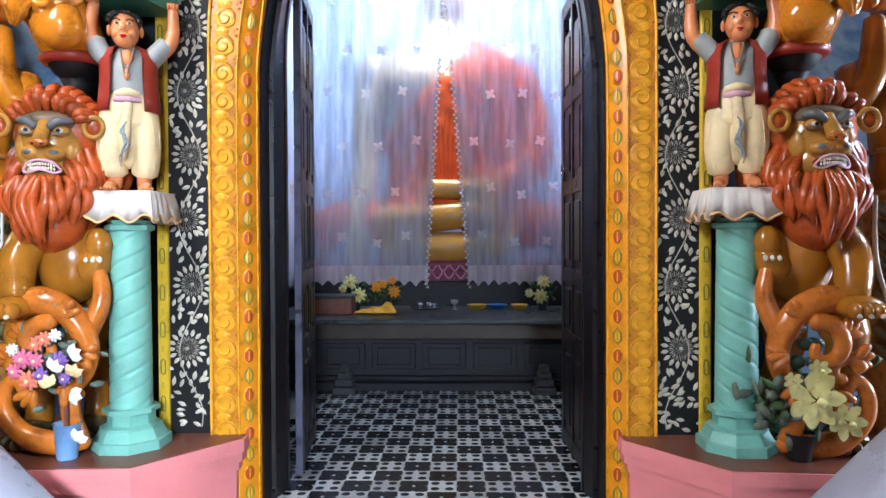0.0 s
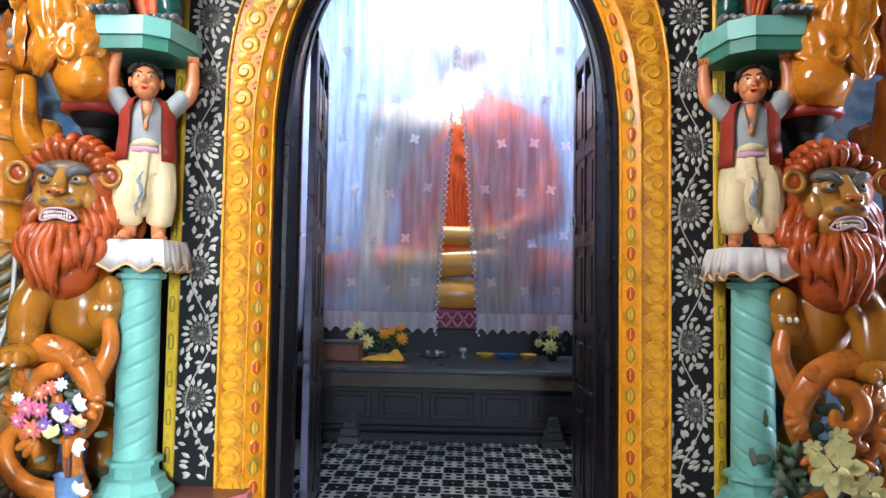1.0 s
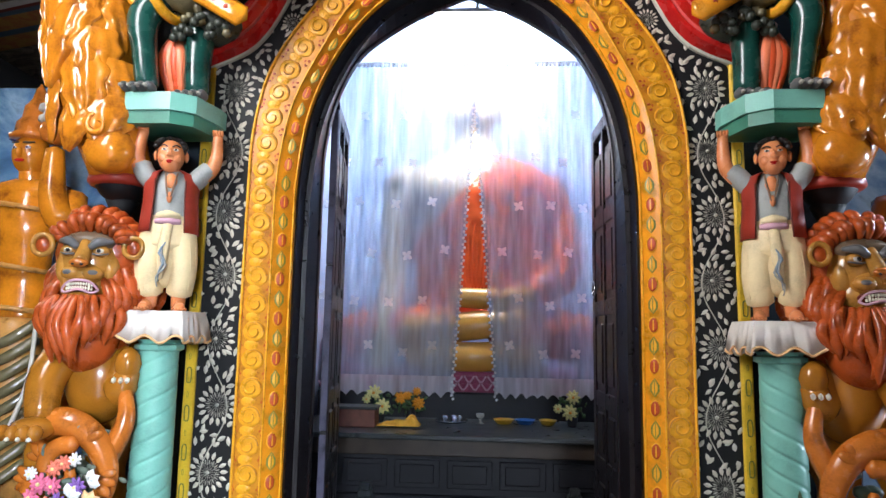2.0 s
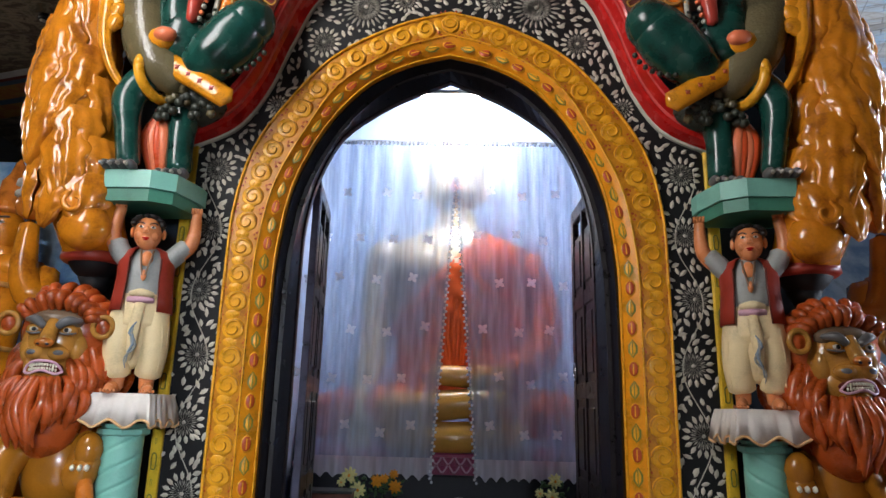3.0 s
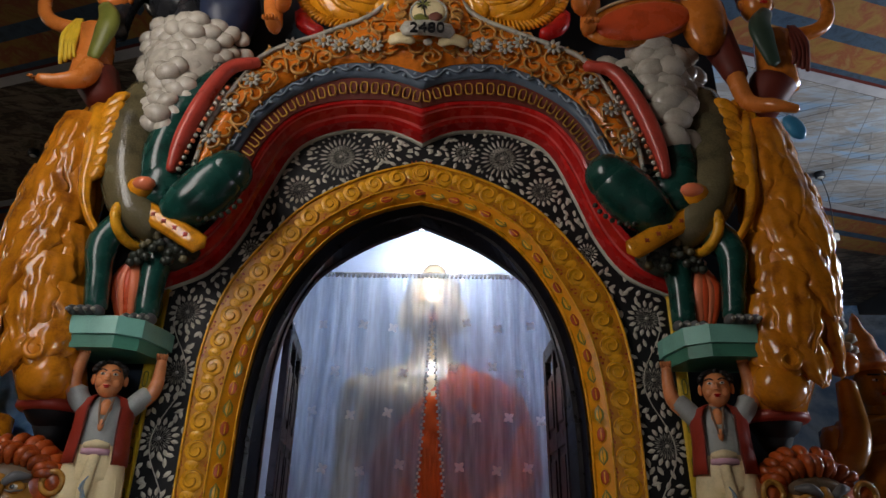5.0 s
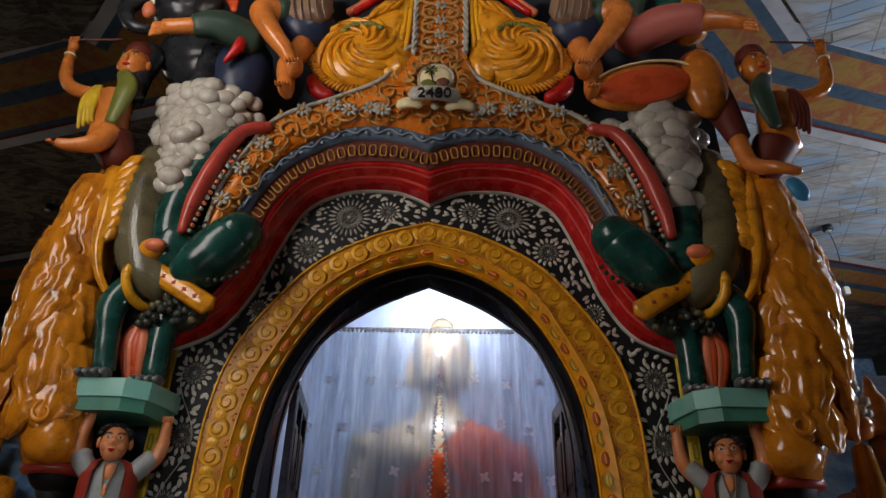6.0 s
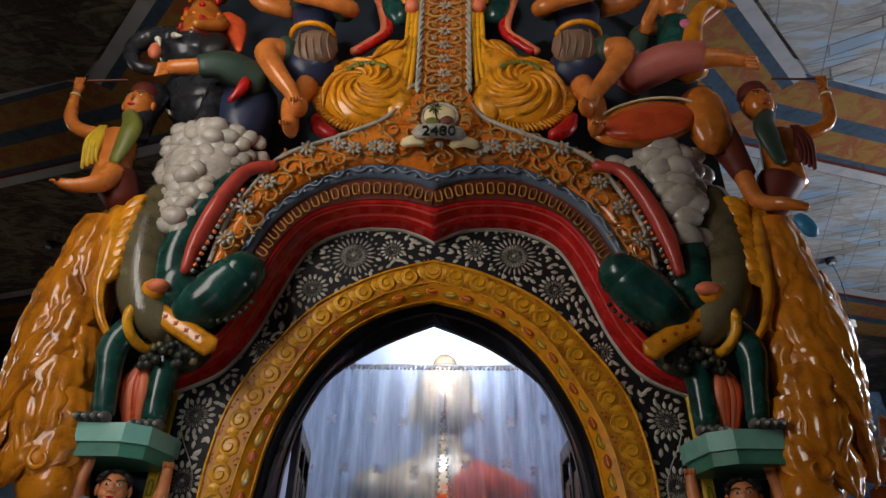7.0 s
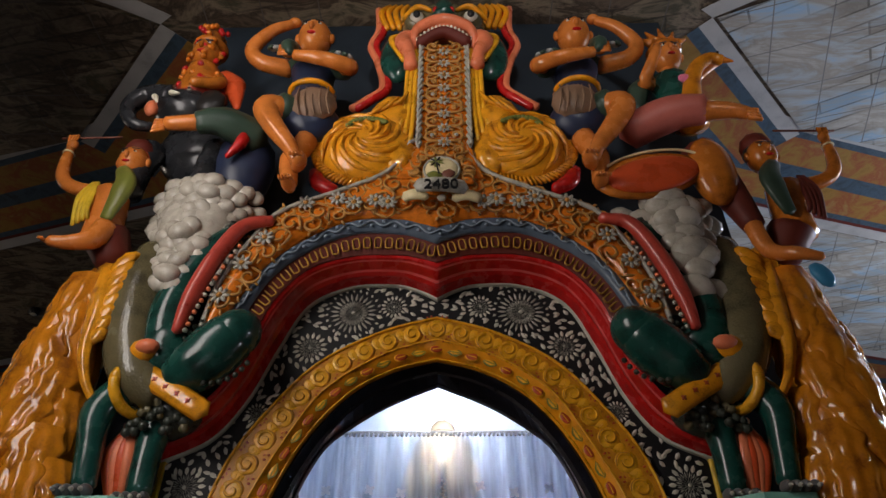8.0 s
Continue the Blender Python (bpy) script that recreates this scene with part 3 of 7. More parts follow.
# black ground of the inlay
m = Shape()
arch_lo = both([(0, 4.69), (0.38, 4.58), (0.79, 4.35), (1.07, 4.03), (1.29, 3.67), (1.395, 3.3)], N_ARCH)
arch_up = both([(0, 4.83), (0.12, 4.9), (0.3, 4.955), (0.63, 4.94), (0.92, 4.78), (1.09, 4.42), (1.23, 4.06), (1.42, 3.79), (1.67, 3.66), (1.675, 3.5), (1.675, 3.3)], N_ARCH)
m.loft(BLACK, [at_y(arch_lo, 0.06), at_y(arch_lo, -0.005), at_y(arch_up, -0.005), at_y(arch_up, 0.06)], False)
for side in (-1, 1):
    a = [(X0 + side * 1.4, 0.5), (X0 + side * 1.675, 0.5), (X0 + side * 1.675, 3.3), (X0 + side * 1.395, 3.3)]
    m.plate(BLACK, a if side > 0 else a[::-1], -0.005, 0.06)
m.done("black_panel", surround, "black panel with white flower inlay")
for side in (-1, 1):
    m = Shape(side, X0)
    m.box(STRIP, (1.71, 0.0, 2.1), (0.07, 0.06, 3.2), 0.008)
    strip = m.done("edge_strip", surround, "narrow yellow edge strip with small dashes")
    dash = Shape()
    dash.tube(OLIVE, [(-0.012, 0, -0.04), (-0.012, 0, 0.04), (0.012, 0, 0.04), (0.012, 0, -0.04), (-0.012, 0, -0.04)], 0.004, n=4, steps=20)
    d0 = dash.done("dash", strip, origin=(0, 0, 0))
    d0.location = Vector((X0 + side * 1.71, -0.034, 0.7)) - thing_origin(strip)
    for k in range(1, 13):
        piece("dash", d0.data, strip, (X0 + side * 1.71, -0.034, 0.7 + 0.235 * k))
        piece("dash", d0.data, strip, (X0 + side * 1.71, -0.034, 0.7 + 0.235 * k - 0.117), size=0.35)

# red scalloped moulding and the bands over it
def between(a, b, f):
    return [(p[0] + (q[0] - p[0]) * f, p[1] + (q[1] - p[1]) * f) for p, q in zip(a, b)]


canopy = empty("arch_canopy", (X0, -0.2, 3.6), "red scalloped arch canopy with dentils and carved gold band", "canopy", kind="structure")
m = Shape()
m.loft(WHITE, [at_y(C_BLACK, 0.02), at_y(C_BLACK, -0.03), at_y(between(C_BLACK, C_RED, 0.09), -0.04)], False)
m.done("white_lip", canopy, "thin white lip under the red moulding")
m = Shape()
prof = [(0.09, -0.04, RED), (0.2, -0.13, RED), (0.34, -0.16, RED), (0.4, -0.15, PINK_LINE), (0.47, -0.17, PINK_LINE), (0.53, -0.19, RED), (0.68, -0.24, RED), (0.72, -0.23, PINK_LINE), (0.78, -0.245, PINK_LINE), (0.84, -0.26, RED), (1.0, -0.27, RED)]
for (f0, y0, m0), (f1, y1, m1) in zip(prof, prof[1:]):
    m.loft(m1, [at_y(between(C_BLACK, C_RED, f0), y0), at_y(between(C_BLACK, C_RED, f1), y1)])
m.loft(RED, [at_y(C_RED, -0.27), at_y(C_RED, 0.06)], False)
m.done("red_moulding", canopy, "red scalloped moulding with pink lines")
m = Shape()
inner_red = both([(0, 4.99), (0.12, 5.03), (0.28, 5.06), (0.6, 5.05), (0.9, 4.94), (1.1, 4.69), (1.2, 4.4)], N_ARCH)
m.loft(MAROON, [at_y(inner_red, -0.25), at_y(inner_red, -0.28), at_y(C_DENT, -0.32)], False)
m.done("dentil_band", canopy, "dark maroon band under the dentils")
dent = Shape()
dent.tube(GOLD_LINE, [(-0.02, 0, -0.04), (-0.02, 0, 0.04), (0.02, 0, 0.04), (0.02, 0, -0.04), (-0.02, 0, -0.04)], 0.006, n=5, steps=24)
dent_me = dent.done("dentil", canopy, origin=(0, 0, 0))
mid = between(inner_red, C_DENT, 0.5)
run = smooth([(x, z, 0) for x, z in mid], 42)
for i, p in enumerate(run):
    q = run[min(i + 1, 41)] - run[max(i - 1, 0)]
    ang = -math.atan2(q.y, q.x) * 0.75
    if i == 0:
        dent_me.matrix_basis = Matrix.Translation(Vector((p.x, -0.31, p.y)) - thing_origin(canopy)) @ Matrix.Rotation(ang, 4, "Y")
    else:
        piece("dentil", dent_me.data, canopy, (p.x, -0.31, p.y), (0, ang, 0))
m = Shape()
m.loft(BLUE_BAND, [at_y(C_DENT, -0.3), at_y(C_DENT, -0.345), at_y(between(C_DENT, C_BLUE, 0.5), -0.365), at_y(C_BLUE, -0.36)])
sq = smooth([(x, z, 0) for x, z in between(C_DENT, C_BLUE, 0.5)], 160)
m.tube(PALE_BLUE, [(p.x, -0.375, p.y + 0.022 * math.sin(i * 0.8)) for i, p in enumerate(sq)], 0.008, n=4, steps=320)
for i, p in enumerate(sq):
    if i % 4 == 1:
        m.blob(PALE_BLUE, (p.x, -0.374, p.y - 0.02 * math.sin(i * 0.8)), (0.015, 0.008, 0.015), 1)
m.done("blue_band", canopy, "slate blue band with pale scrolls")
# carved gold band that rises into the middle pillar
C_GOLD = both([(0, 6.1), (0.2, 6.08), (0.26, 5.92), (0.4, 5.73), (0.72, 5.56), (1.13, 5.36), (1.3, 5.1), (1.45, 4.75), (1.5, 4.4)], N_ARCH)
lowgold = both([(0, 5.24), (0.12, 5.28), (0.28, 5.32), (0.6, 5.31), (0.92, 5.15), (1.18, 4.9), (1.35, 4.55), (1.42, 4.4)], N_ARCH)
m = Shape()
m.loft(ORANGE, [at_y(lowgold, -0.3), at_y(lowgold, -0.38), at_y(between(lowgold, C_GOLD, 0.5), -0.42), at_y(C_GOLD, -0.4), at_y(C_GOLD, 0.06)])
m.done("gold_band", canopy, "carved orange-gold floral band")




# ---- inlay of the black panel ----
black = bpy.data.objects["black_panel"]


def leaf_at(m, mat, x, z, ang, length, width, y, d=0.008):
    """A flat raised leaf from (x, z) in the direction ang."""
    c, s = math.cos(ang), math.sin(ang)
    pts = [(0, 0), (0.3, 0.5), (0.65, 0.5), (1, 0), (0.65, -0.5), (0.3, -0.5)]
    ring = [(x + length * a * c - width * b * s, z + length * a * s + width * b * c) for a, b in pts]
    vs = [(px, y, pz) for px, pz in ring] + [(x + 0.5 * length * c, y - d, z + 0.5 * length * s)]
    m.add(mat, vs, [(i, (i + 1) % 6, 6) for i in range(6)], False)


def rosette(r, petals, double):
    m = Shape()
    m.blob(SILVER, (0, -0.003, 0), (r * 0.12, 0.008, r * 0.12), 1)
    for k in range(petals):
        a = 2 * math.pi * k / petals
        c, s = math.cos(a), math.sin(a)
        b = a + math.pi / petals
        leaf_at(m, SILVER if double else WHITE, r * 0.6 * c, r * 0.6 * s, a, r * 0.42, r * (0.1 if double else 0.19), 0)
        leaf_at(m, SILVER, r * 0.34 * math.cos(b), r * 0.34 * math.sin(b), b, r * 0.3, r * 0.06, 0.001)
        m.tube(SILVER, [(r * 0.14 * c, 0, r * 0.14 * s), (r * 0.6 * c, 0, r * 0.6 * s)], r * 0.014, n=3, steps=2)
        if double:
            leaf_at(m, WHITE, r * 1.08 * math.cos(b), r * 1.08 * math.sin(b), b + 0.4, r * 0.18, r * 0.1, 0)
    return m


flower = rosette(0.128, 16, False).done("flower_inlay", black, "white radial flower inlay", origin=(0, 0, 0))
wheel = rosette(0.165, 24, True).done("wheel_inlay", black, "large white wheel inlay", origin=(0, 0, 0))
centres = []
for side in (-1, 1):
    for k in range(7):
        x = 1.545 + 0.018 * (-1) ** k - (0.035 if k == 6 else 0)
        centres.append((X0 + side * x, 1.05 + 0.41 * k, 0.13))
    centres += [(X0 + side * 0.88, 4.46, 0.12), (X0 + side * 0.31, 4.79, 0.095), (X0 + side * 1.17, 3.98, 0.075)]
    centres.append((X0 + side * 0.6, 4.74, 0.19))
for x, z, r in centres:
    src, base = (wheel, 0.165) if r > 0.15 else (flower, 0.128)
    ob = piece(src.name.split(".")[0], src.data, black, (x, -0.008, z), (0, random.uniform(0, 0.4), 0), min(1.0, r / base))
    ob["label"] = src["label"]
for src in (flower, wheel):
    bpy.data.objects.remove(src)


def inside_panel(x, z):
    a = abs(x - X0)
    lo, hi = panel_lo(a), panel_hi(a)
    if z < 3.3:
        return 1.42 < a < 1.66 and z > 0.53
    return a < 1.66 and lo + 0.015 < z < hi - 0.015 if a < 1.385 else a < 1.66 and z < hi - 0.015


def panel_lo(a):
    h = sorted((abs(x - X0), z) for x, z in arch_lo[N_ARCH - 1:])
    return float(np.interp(a, [p[0] for p in h], [p[1] for p in h]))


H_UP = sorted((abs(x - X0), z) for x, z in C_BLACK[N_ARCH - 1:])


def panel_hi(a):
    return float(np.interp(a, [p[0] for p in H_UP], [p[1] for p in H_UP]))


m = Shape()
rnd = random.Random(4)
done = []
for _ in range(20000):
    x, z = rnd.uniform(X0 - 1.66, X0 + 1.66), rnd.uniform(0.53, 4.95)
    if not inside_panel(x, z) or any((x - a) ** 2 + (z - b) ** 2 < (c * 1.12) ** 2 for a, b, c in centres):
        continue
    if any((x - a) ** 2 + (z - b) ** 2 < 0.041 ** 2 for a, b in done):
        continue
    done.append((x, z))
    a = 1.2 * math.sin(z * 7.6) + (0 if rnd.random() < 0.5 else math.pi * 0.7) + rnd.uniform(-0.5, 0.5) + math.pi / 2
    leaf_at(m, WHITE, x, z, a, rnd.uniform(0.05, 0.066), rnd.uniform(0.022, 0.028), -0.008)
for side in (-1, 1):
    m.tube(WHITE, [(X0 + side * (1.54 + 0.075 * math.sin(z * 7.66)), -0.007, z) for z in np.arange(0.55, 3.6, 0.1)], 0.004, n=3, steps=120)
m.done("leaf_inlay", black, "white scattered leaf inlay", kind="stuff")

# ---- ornaments of the yellow borders ----
inner, outer_b = bpy.data.objects["inner_border"], bpy.data.objects["outer_border"]


def oval(kind):
    m = Shape()
    if kind == 0:
        m.blob(YELLOW_RAISED, (0, 0, 0), (0.031, 0.004, 0.046), 2)
        m.blob(RUST, (0, -0.002, 0), (0.025, 0.004, 0.039), 2)
        m.box(YELLOW_RAISED, (0, -0.005, 0), (0.006, 0.004, 0.055))
    else:
        leaf_at(m, OLIVE, 0, -0.05, math.pi / 2, 0.1, 0.05, -0.001, 0.003)
        leaf_at(m, YELLOW_RAISED, 0, -0.042, math.pi / 2, 0.084, 0.03, -0.004, 0.003)
        m.box(OLIVE, (0, -0.006, 0), (0.004, 0.004, 0.07))
    return m.done(("red_oval", "green_lozenge")[kind], inner, ("rust-red raised oval", "olive raised lozenge")[kind], origin=(0, 0, 0))


def curl(turns, r, mat, dots):
    m = Shape()
    pts = []
    for k in range(26):
        a = k / 25 * turns * 2 * math.pi
        q = r * (1 - 0.85 * k / 25)
        pts.append((q * math.cos(a), -0.006, q * math.sin(a)))
    m.blob(mat, (0, 0, 0), (r * 1.12, 0.0045, r * 1.05), 2)
    for k in range(3):
        leaf_at(m, mat, r * (0.5 - 0.5 * k), -r * 1.0, -2.2 + 0.6 * k, r * 0.7, r * 0.32, -0.002, 0.006)
        leaf_at(m, RUST, r * (1.0 - 1.0 * k), r * 1.15, 1.2 + 0.4 * k, r * 0.3, r * 0.16, -0.001, 0.003)
    m.blob(mat, (-r * 0.25, 0.002, -r * 1.25), (r * 0.7, 0.007, r * 0.5), 2)
    m.tube(mat, [(p[0] * 0.85, p[1] - 0.004, p[2] * 0.85) for p in pts], [0.003, 0.008, 0.008, 0.004], n=5, steps=34, flat=0.4)
    m.tube(YELLOW_GROUND, [(p[0] * 0.98, p[1] - 0.001, p[2] * 0.98) for p in pts[:20]], 0.005, n=3, steps=24)
    for k in range(dots):
        m.blob(RUST, (r * (1.25 - 2.5 * (k % 2)), -0.002, r * (0.9 - 1.9 * (k // 2))), (0.012, 0.005, 0.008), 1)
    return m


spiral = curl(1.45, 0.068, YELLOW_RAISED, 4).done("scroll", outer_b, "raised yellow scroll", origin=(0, 0, 0))
kinds = [oval(0), oval(1)]
for side in (-1, 1):
    for curve_a, curve_b, src, step, y in ((C_CREASE, C_YIN, None, 0.122, 0.0), (C_YOUT, C_CREASE, spiral, 0.168, -0.028)):
        mid = between(curve_a, curve_b, 0.5)
        half = mid[N_ARCH - 1:] if side > 0 else mid[N_ARCH - 1::-1]
        length = sum(math.dist(a, b) for a, b in zip(half, half[1:]))
        n = int(length / step)
        pts = smooth([(x, z, 0) for x, z in half], n)
        for i, p in enumerate(pts[:-1]):
            if i == 0 and side > 0 and src is None:
                continue
            d = pts[i + 1] - p
            tilt = math.atan2(d.x, -d.y)
            if src is None:
                s = kinds[i % 2]
                ob = piece(s.name.split(".")[0], s.data, inner, (p.x, y, p.y), (0, 0, -side * 0.5 * (1 if p.y < 3 else 0.3)), 1.15)
                ob.matrix_basis = ob.matrix_basis @ Matrix.Rotation(-tilt, 4, "Y")
                ob["label"] = s["label"]
            else:
                ob = piece("scroll", src.data, outer_b, (p.x, y, p.y), (0, -tilt, 0), 1.0, -side)
for src in (*kinds, spiral):
    bpy.data.objects.remove(src)

# ---- inner floor of patterned tiles ----
bed = slab("floor_shrine", GROUT, (0.03, 4.0, -0.012), (4.2, 7.2, 0.04), label="black and white patterned cement tile floor", category="floor")
tiles = []
for kind_mat in (TILE_DARK, TILE_PALE):
    m = Shape()
    m.box(kind_mat, (0, 0, 0), (0.197, 0.197, 0.016), 0.002)
    tiles.append(m.done("tile", bed, origin=(0, 0, 0)))
for i in range(-7, 7):
    for j in range(0, 18):
        k = (i + j) % 2
        piece("tile", tiles[1 - k].data, bed, (0.082 + 0.2 * i, 0.0 + 0.2 * j, 0.012))
for t in tiles:
    bpy.data.objects.remove(t)
slab("ceiling_shrine", SHRINE_WALL, (0.03, 4.0, 7.75), (4.3, 6.7, 0.1), label="pale ceiling of the shrine room", category="ceiling")

# ---- door leaves ----
def door_leaf(hinge, end):
    root = empty("door_leaf", (hinge[0], hinge[1], 0.02), "dark wooden panelled door leaf standing open inwards", "door", "leaves of the doorway")
    d = Vector((end[0] - hinge[0], end[1] - hinge[1], 0))
    w = d.length
    rot = math.degrees(math.atan2(d.y, d.x))
    mid_at = lambda f, z: (hinge[0] + d.x * f, hinge[1] + d.y * f, z)
    m = Shape()
    top = 3.6
    for f in (0.06, 0.5, 0.94):
        m.box(WOOD_DARK, mid_at(f, 0.03 + top / 2), (w * 0.12 if f != 0.5 else w * 0.07, 0.05, top), 0.006, rot)
    for z in (0.12, 0.95, 1.45, 2.15, 2.85, top):
        m.box(WOOD_DARK, mid_at(0.5, z), (w, 0.046, 0.12), 0.006, rot)
    m.done("leaf_frame", root)
    for f in (0.28, 0.72):
        for z0, z1 in ((0.18, 0.89), (1.01, 1.39), (1.51, 2.09), (2.21, 2.79), (2.91, 3.39)):
            q = Shape()
            q.box(WOOD_DARK, mid_at(f, (z0 + z1) / 2), (w * 0.34, 0.02, z1 - z0), 0.0, rot)
            panel = q.done("door_panel", root)
            q = Shape()
            q.box(WOOD_DARK, mid_at(f, (z0 + z1) / 2), (w * 0.24, 0.05, (z1 - z0) * 0.8), 0.012, rot)
            q.done("raised_field", panel)
    return root


leaf_l = door_leaf((X0 - 1.09, 1.45), (X0 - 0.993, 0.6))
leaf_r = door_leaf((X0 + 1.08, 0.52), (X0 + 1.06, 1.4))
# painted highlight strips on the near edge of the left leaf
m = Shape()
for dz in (0.62, 1.82, 3.0):
    m.box(EDGE, (X0 - 0.993, 0.585, dz), (0.052, 0.02, 1.17), 0.004)
m.done("worn_edge", leaf_l, "lilac-grey highlight painted along the edge of the leaf")
m = Shape()
m.tube(STEEL, [(X0 + 1.02, 1.25 + 0.05 * math.cos(a), 2.3 + 0.07 * math.sin(a)) for a in np.linspace(0, 6.28, 13)], 0.008, n=6, steps=26)
m.done("ring_handle", leaf_r, "iron ring handle")

# ---- altar ----
altar = empty("altar_table", (X0, 3.9, 0), "dark painted altar table with panelled front and grey top", "altar")
m = Shape()
m.box(ALTAR_TOP, (X0, 3.88, 0.82), (4.1, 1.5, 0.055), 0.012)
m.done("altar_top", altar, "worn grey altar top")
m = Shape()
m.box(ALTAR_RED, (X0, 3.95, 0.7), (4.0, 1.42, 0.18), 0.01)
m.done("apron", altar, "brown board under the top")
m = Shape()
m.box(ALTAR, (X0, 4.02, 0.33), (3.7, 1.3, 0.57))
m.box(ALTAR, (X0, 3.97, 0.06), (3.8, 1.4, 0.1), 0.01)
m.box(ALTAR, (X0, 3.98, 0.155), (3.76, 1.35, 0.05), 0.01)
m.done("altar_body", altar)
for k in range(-3, 4):
    m = Shape()
    m.box(ALTAR, (X0 + 0.58 * k, 3.362, 0.4), (0.5, 0.03, 0.3), 0.008)
    panel = m.done("front_panel", altar)
    m = Shape()
    m.box(ALTAR, (X0 + 0.58 * k, 3.345, 0.4), (0.38, 0.02, 0.2), 0.008)
    m.done("panel_field", panel)
for side in (-1, 1):
    m = Shape(side, X0)
    for z, w in ((0.05, 0.24), (0.14, 0.2), (0.22, 0.15), (0.29, 0.11)):
        m.box(ALTAR_TOP, (1.12, 3.2, z), (w, w, 0.08), 0.012)
    m.done("stepped_block", label="dark stepped plinth block on the tiles before the altar", category="plinth block", group="blocks by the altar")
m = Shape()
m.box(ALTAR, (X0, 5.8, 0.6), (4.1, 2.3, 1.16), 0.02)
m.done("statue_base", label="dark masonry base behind the altar", category="base")

# items on the altar
def on_altar(x, y):
    return Vector((x, y, 0.8475))


box_thing = empty("wooden_box", on_altar(-1.32, 3.72), "red-brown wooden offering box on the altar", "box")
m = Shape()
m.box(WOODBOX, (-1.32, 3.72, 0.95), (0.5, 0.3, 0.2), 0.01)
m.done("box_body", box_thing)
m = Shape()
m.box(ALTAR_TOP, (-1.32, 3.72, 1.065), (0.54, 0.34, 0.03), 0.008)
m.done("lid", box_thing, "grey wooden lid")
m = Shape()  # crumpled cloth
n1, n2 = 26, 14
grid = []
for i in range(n1):
    row = []
    for j in range(n2):
        u, v = i / (n1 - 1), j / (n2 - 1)
        e = min(1, 5 * min(u, 1 - u, v, 1 - v))
        h = (0.015 + 0.16 * (0.25 + 0.75 * u) * (0.5 + noise.noise(Vector((u * 3.2, v * 2.2, 5)))) * e)
        row.append((-1.06 + 0.5 * u + 0.02 * noise.noise(Vector((v * 4, u, 1))), 3.6 + 0.26 * v + 0.03 * noise.noise(Vector((u * 5, v, 2))), 0.852 + max(0, h)))
    grid.append(row)
m.loft(CLOTH_YELLOW, grid)
m.done("folded_cloth", label="crumpled saffron-yellow cloth lying on the altar", category="cloth")
tray = empty("offering_tray", on_altar(-0.22, 4.25), "round steel tray with small offering cups", "tray")
m = Shape()
m.lathe(STEEL, (-0.22, 4.25, 0.848), [(0.15, 0), (0.2, 0.012), (0.21, 0.03), (0.2, 0.028), (0.15, 0.014)], 24)
m.done("tray_dish", tray)
for k in range(5):
    a = 1.3 * k
    m = Shape()
    m.lathe(STEEL, (-0.22 + 0.1 * math.cos(a), 4.25 + 0.09 * math.sin(a), 0.862), [(0.02, 0), (0.028, 0.03), (0.04, 0.06), (0.036, 0.058), (0.02, 0.02)], 12)
    m.done("cup", tray, "small polished cup")
m = Shape()
m.lathe(SILVER, (0.14, 4.2, 0.848), [(0.05, 0), (0.015, 0.012), (0.012, 0.05), (0.045, 0.08), (0.05, 0.12), (0.045, 0.12)], 14)
m.done("glass_cup", label="small clear footed cup on the altar", category="cup")
for x, mat, lab in ((0.43, YELLOW_PLASTIC, "shallow amber bowl on the altar"), (0.69, BLUE_PLASTIC, "shallow blue plastic bowl on the altar"), (0.97, YELLOW_PLASTIC, "small yellow dish on the altar")):
    m = Shape()
    m.lathe(mat, (x, 4.22, 0.848), [(0.07, 0), (0.09, 0.01), (0.125, 0.055), (0.132, 0.06), (0.12, 0.056), (0.08, 0.02)], 20, sx=0.85 if x > 0.9 else 1.0)
    m.done("offering_bowl", label=lab, category="bowl", group="bowls on the altar")


def vase(x, y, petals, heads, lab, seed, z=0.848, pot=POT_BLACK, leaves=LEAF, size=1.0):
    r = random.Random(seed)
    root = empty("flower_vase", (x, y, z), lab, "flower vase", "vases on the altar")
    m = Shape()
    m.lathe(pot, (x, y, z), [(0.05, 0), (0.055, 0.02), (0.07, 0.1), (0.05, 0.16), (0.06, 0.18), (0.04, 0.17)], 16)
    m.done("vase", root)
    m = Shape()
    for _ in range(42):
        a, h = r.uniform(0, 6.28), r.uniform(0.12, 0.34)
        d = r.uniform(0.05, 0.2)
        m.blob(leaves, (x + d * math.cos(a), y + 0.6 * d * math.sin(a), z + h), (0.045, 0.012, 0.02), 1, (r.uniform(-40, 40), r.uniform(-60, 60), r.uniform(0, 180)))
    m.done("foliage", root, kind="stuff")
    for hx, hz, s in heads:
        m = Shape()
        flower_head(m, petals, (x + hx, y - 0.09, z + hz), s, r, None)
        head = m.done("bloom", root)
        m = Shape()
        m.blob(PETAL_ORANGE, (x + hx, y - 0.09 - s * 0.4, z + hz), s * 0.2, 1)
        m.done("bloom_centre", head)
    return root


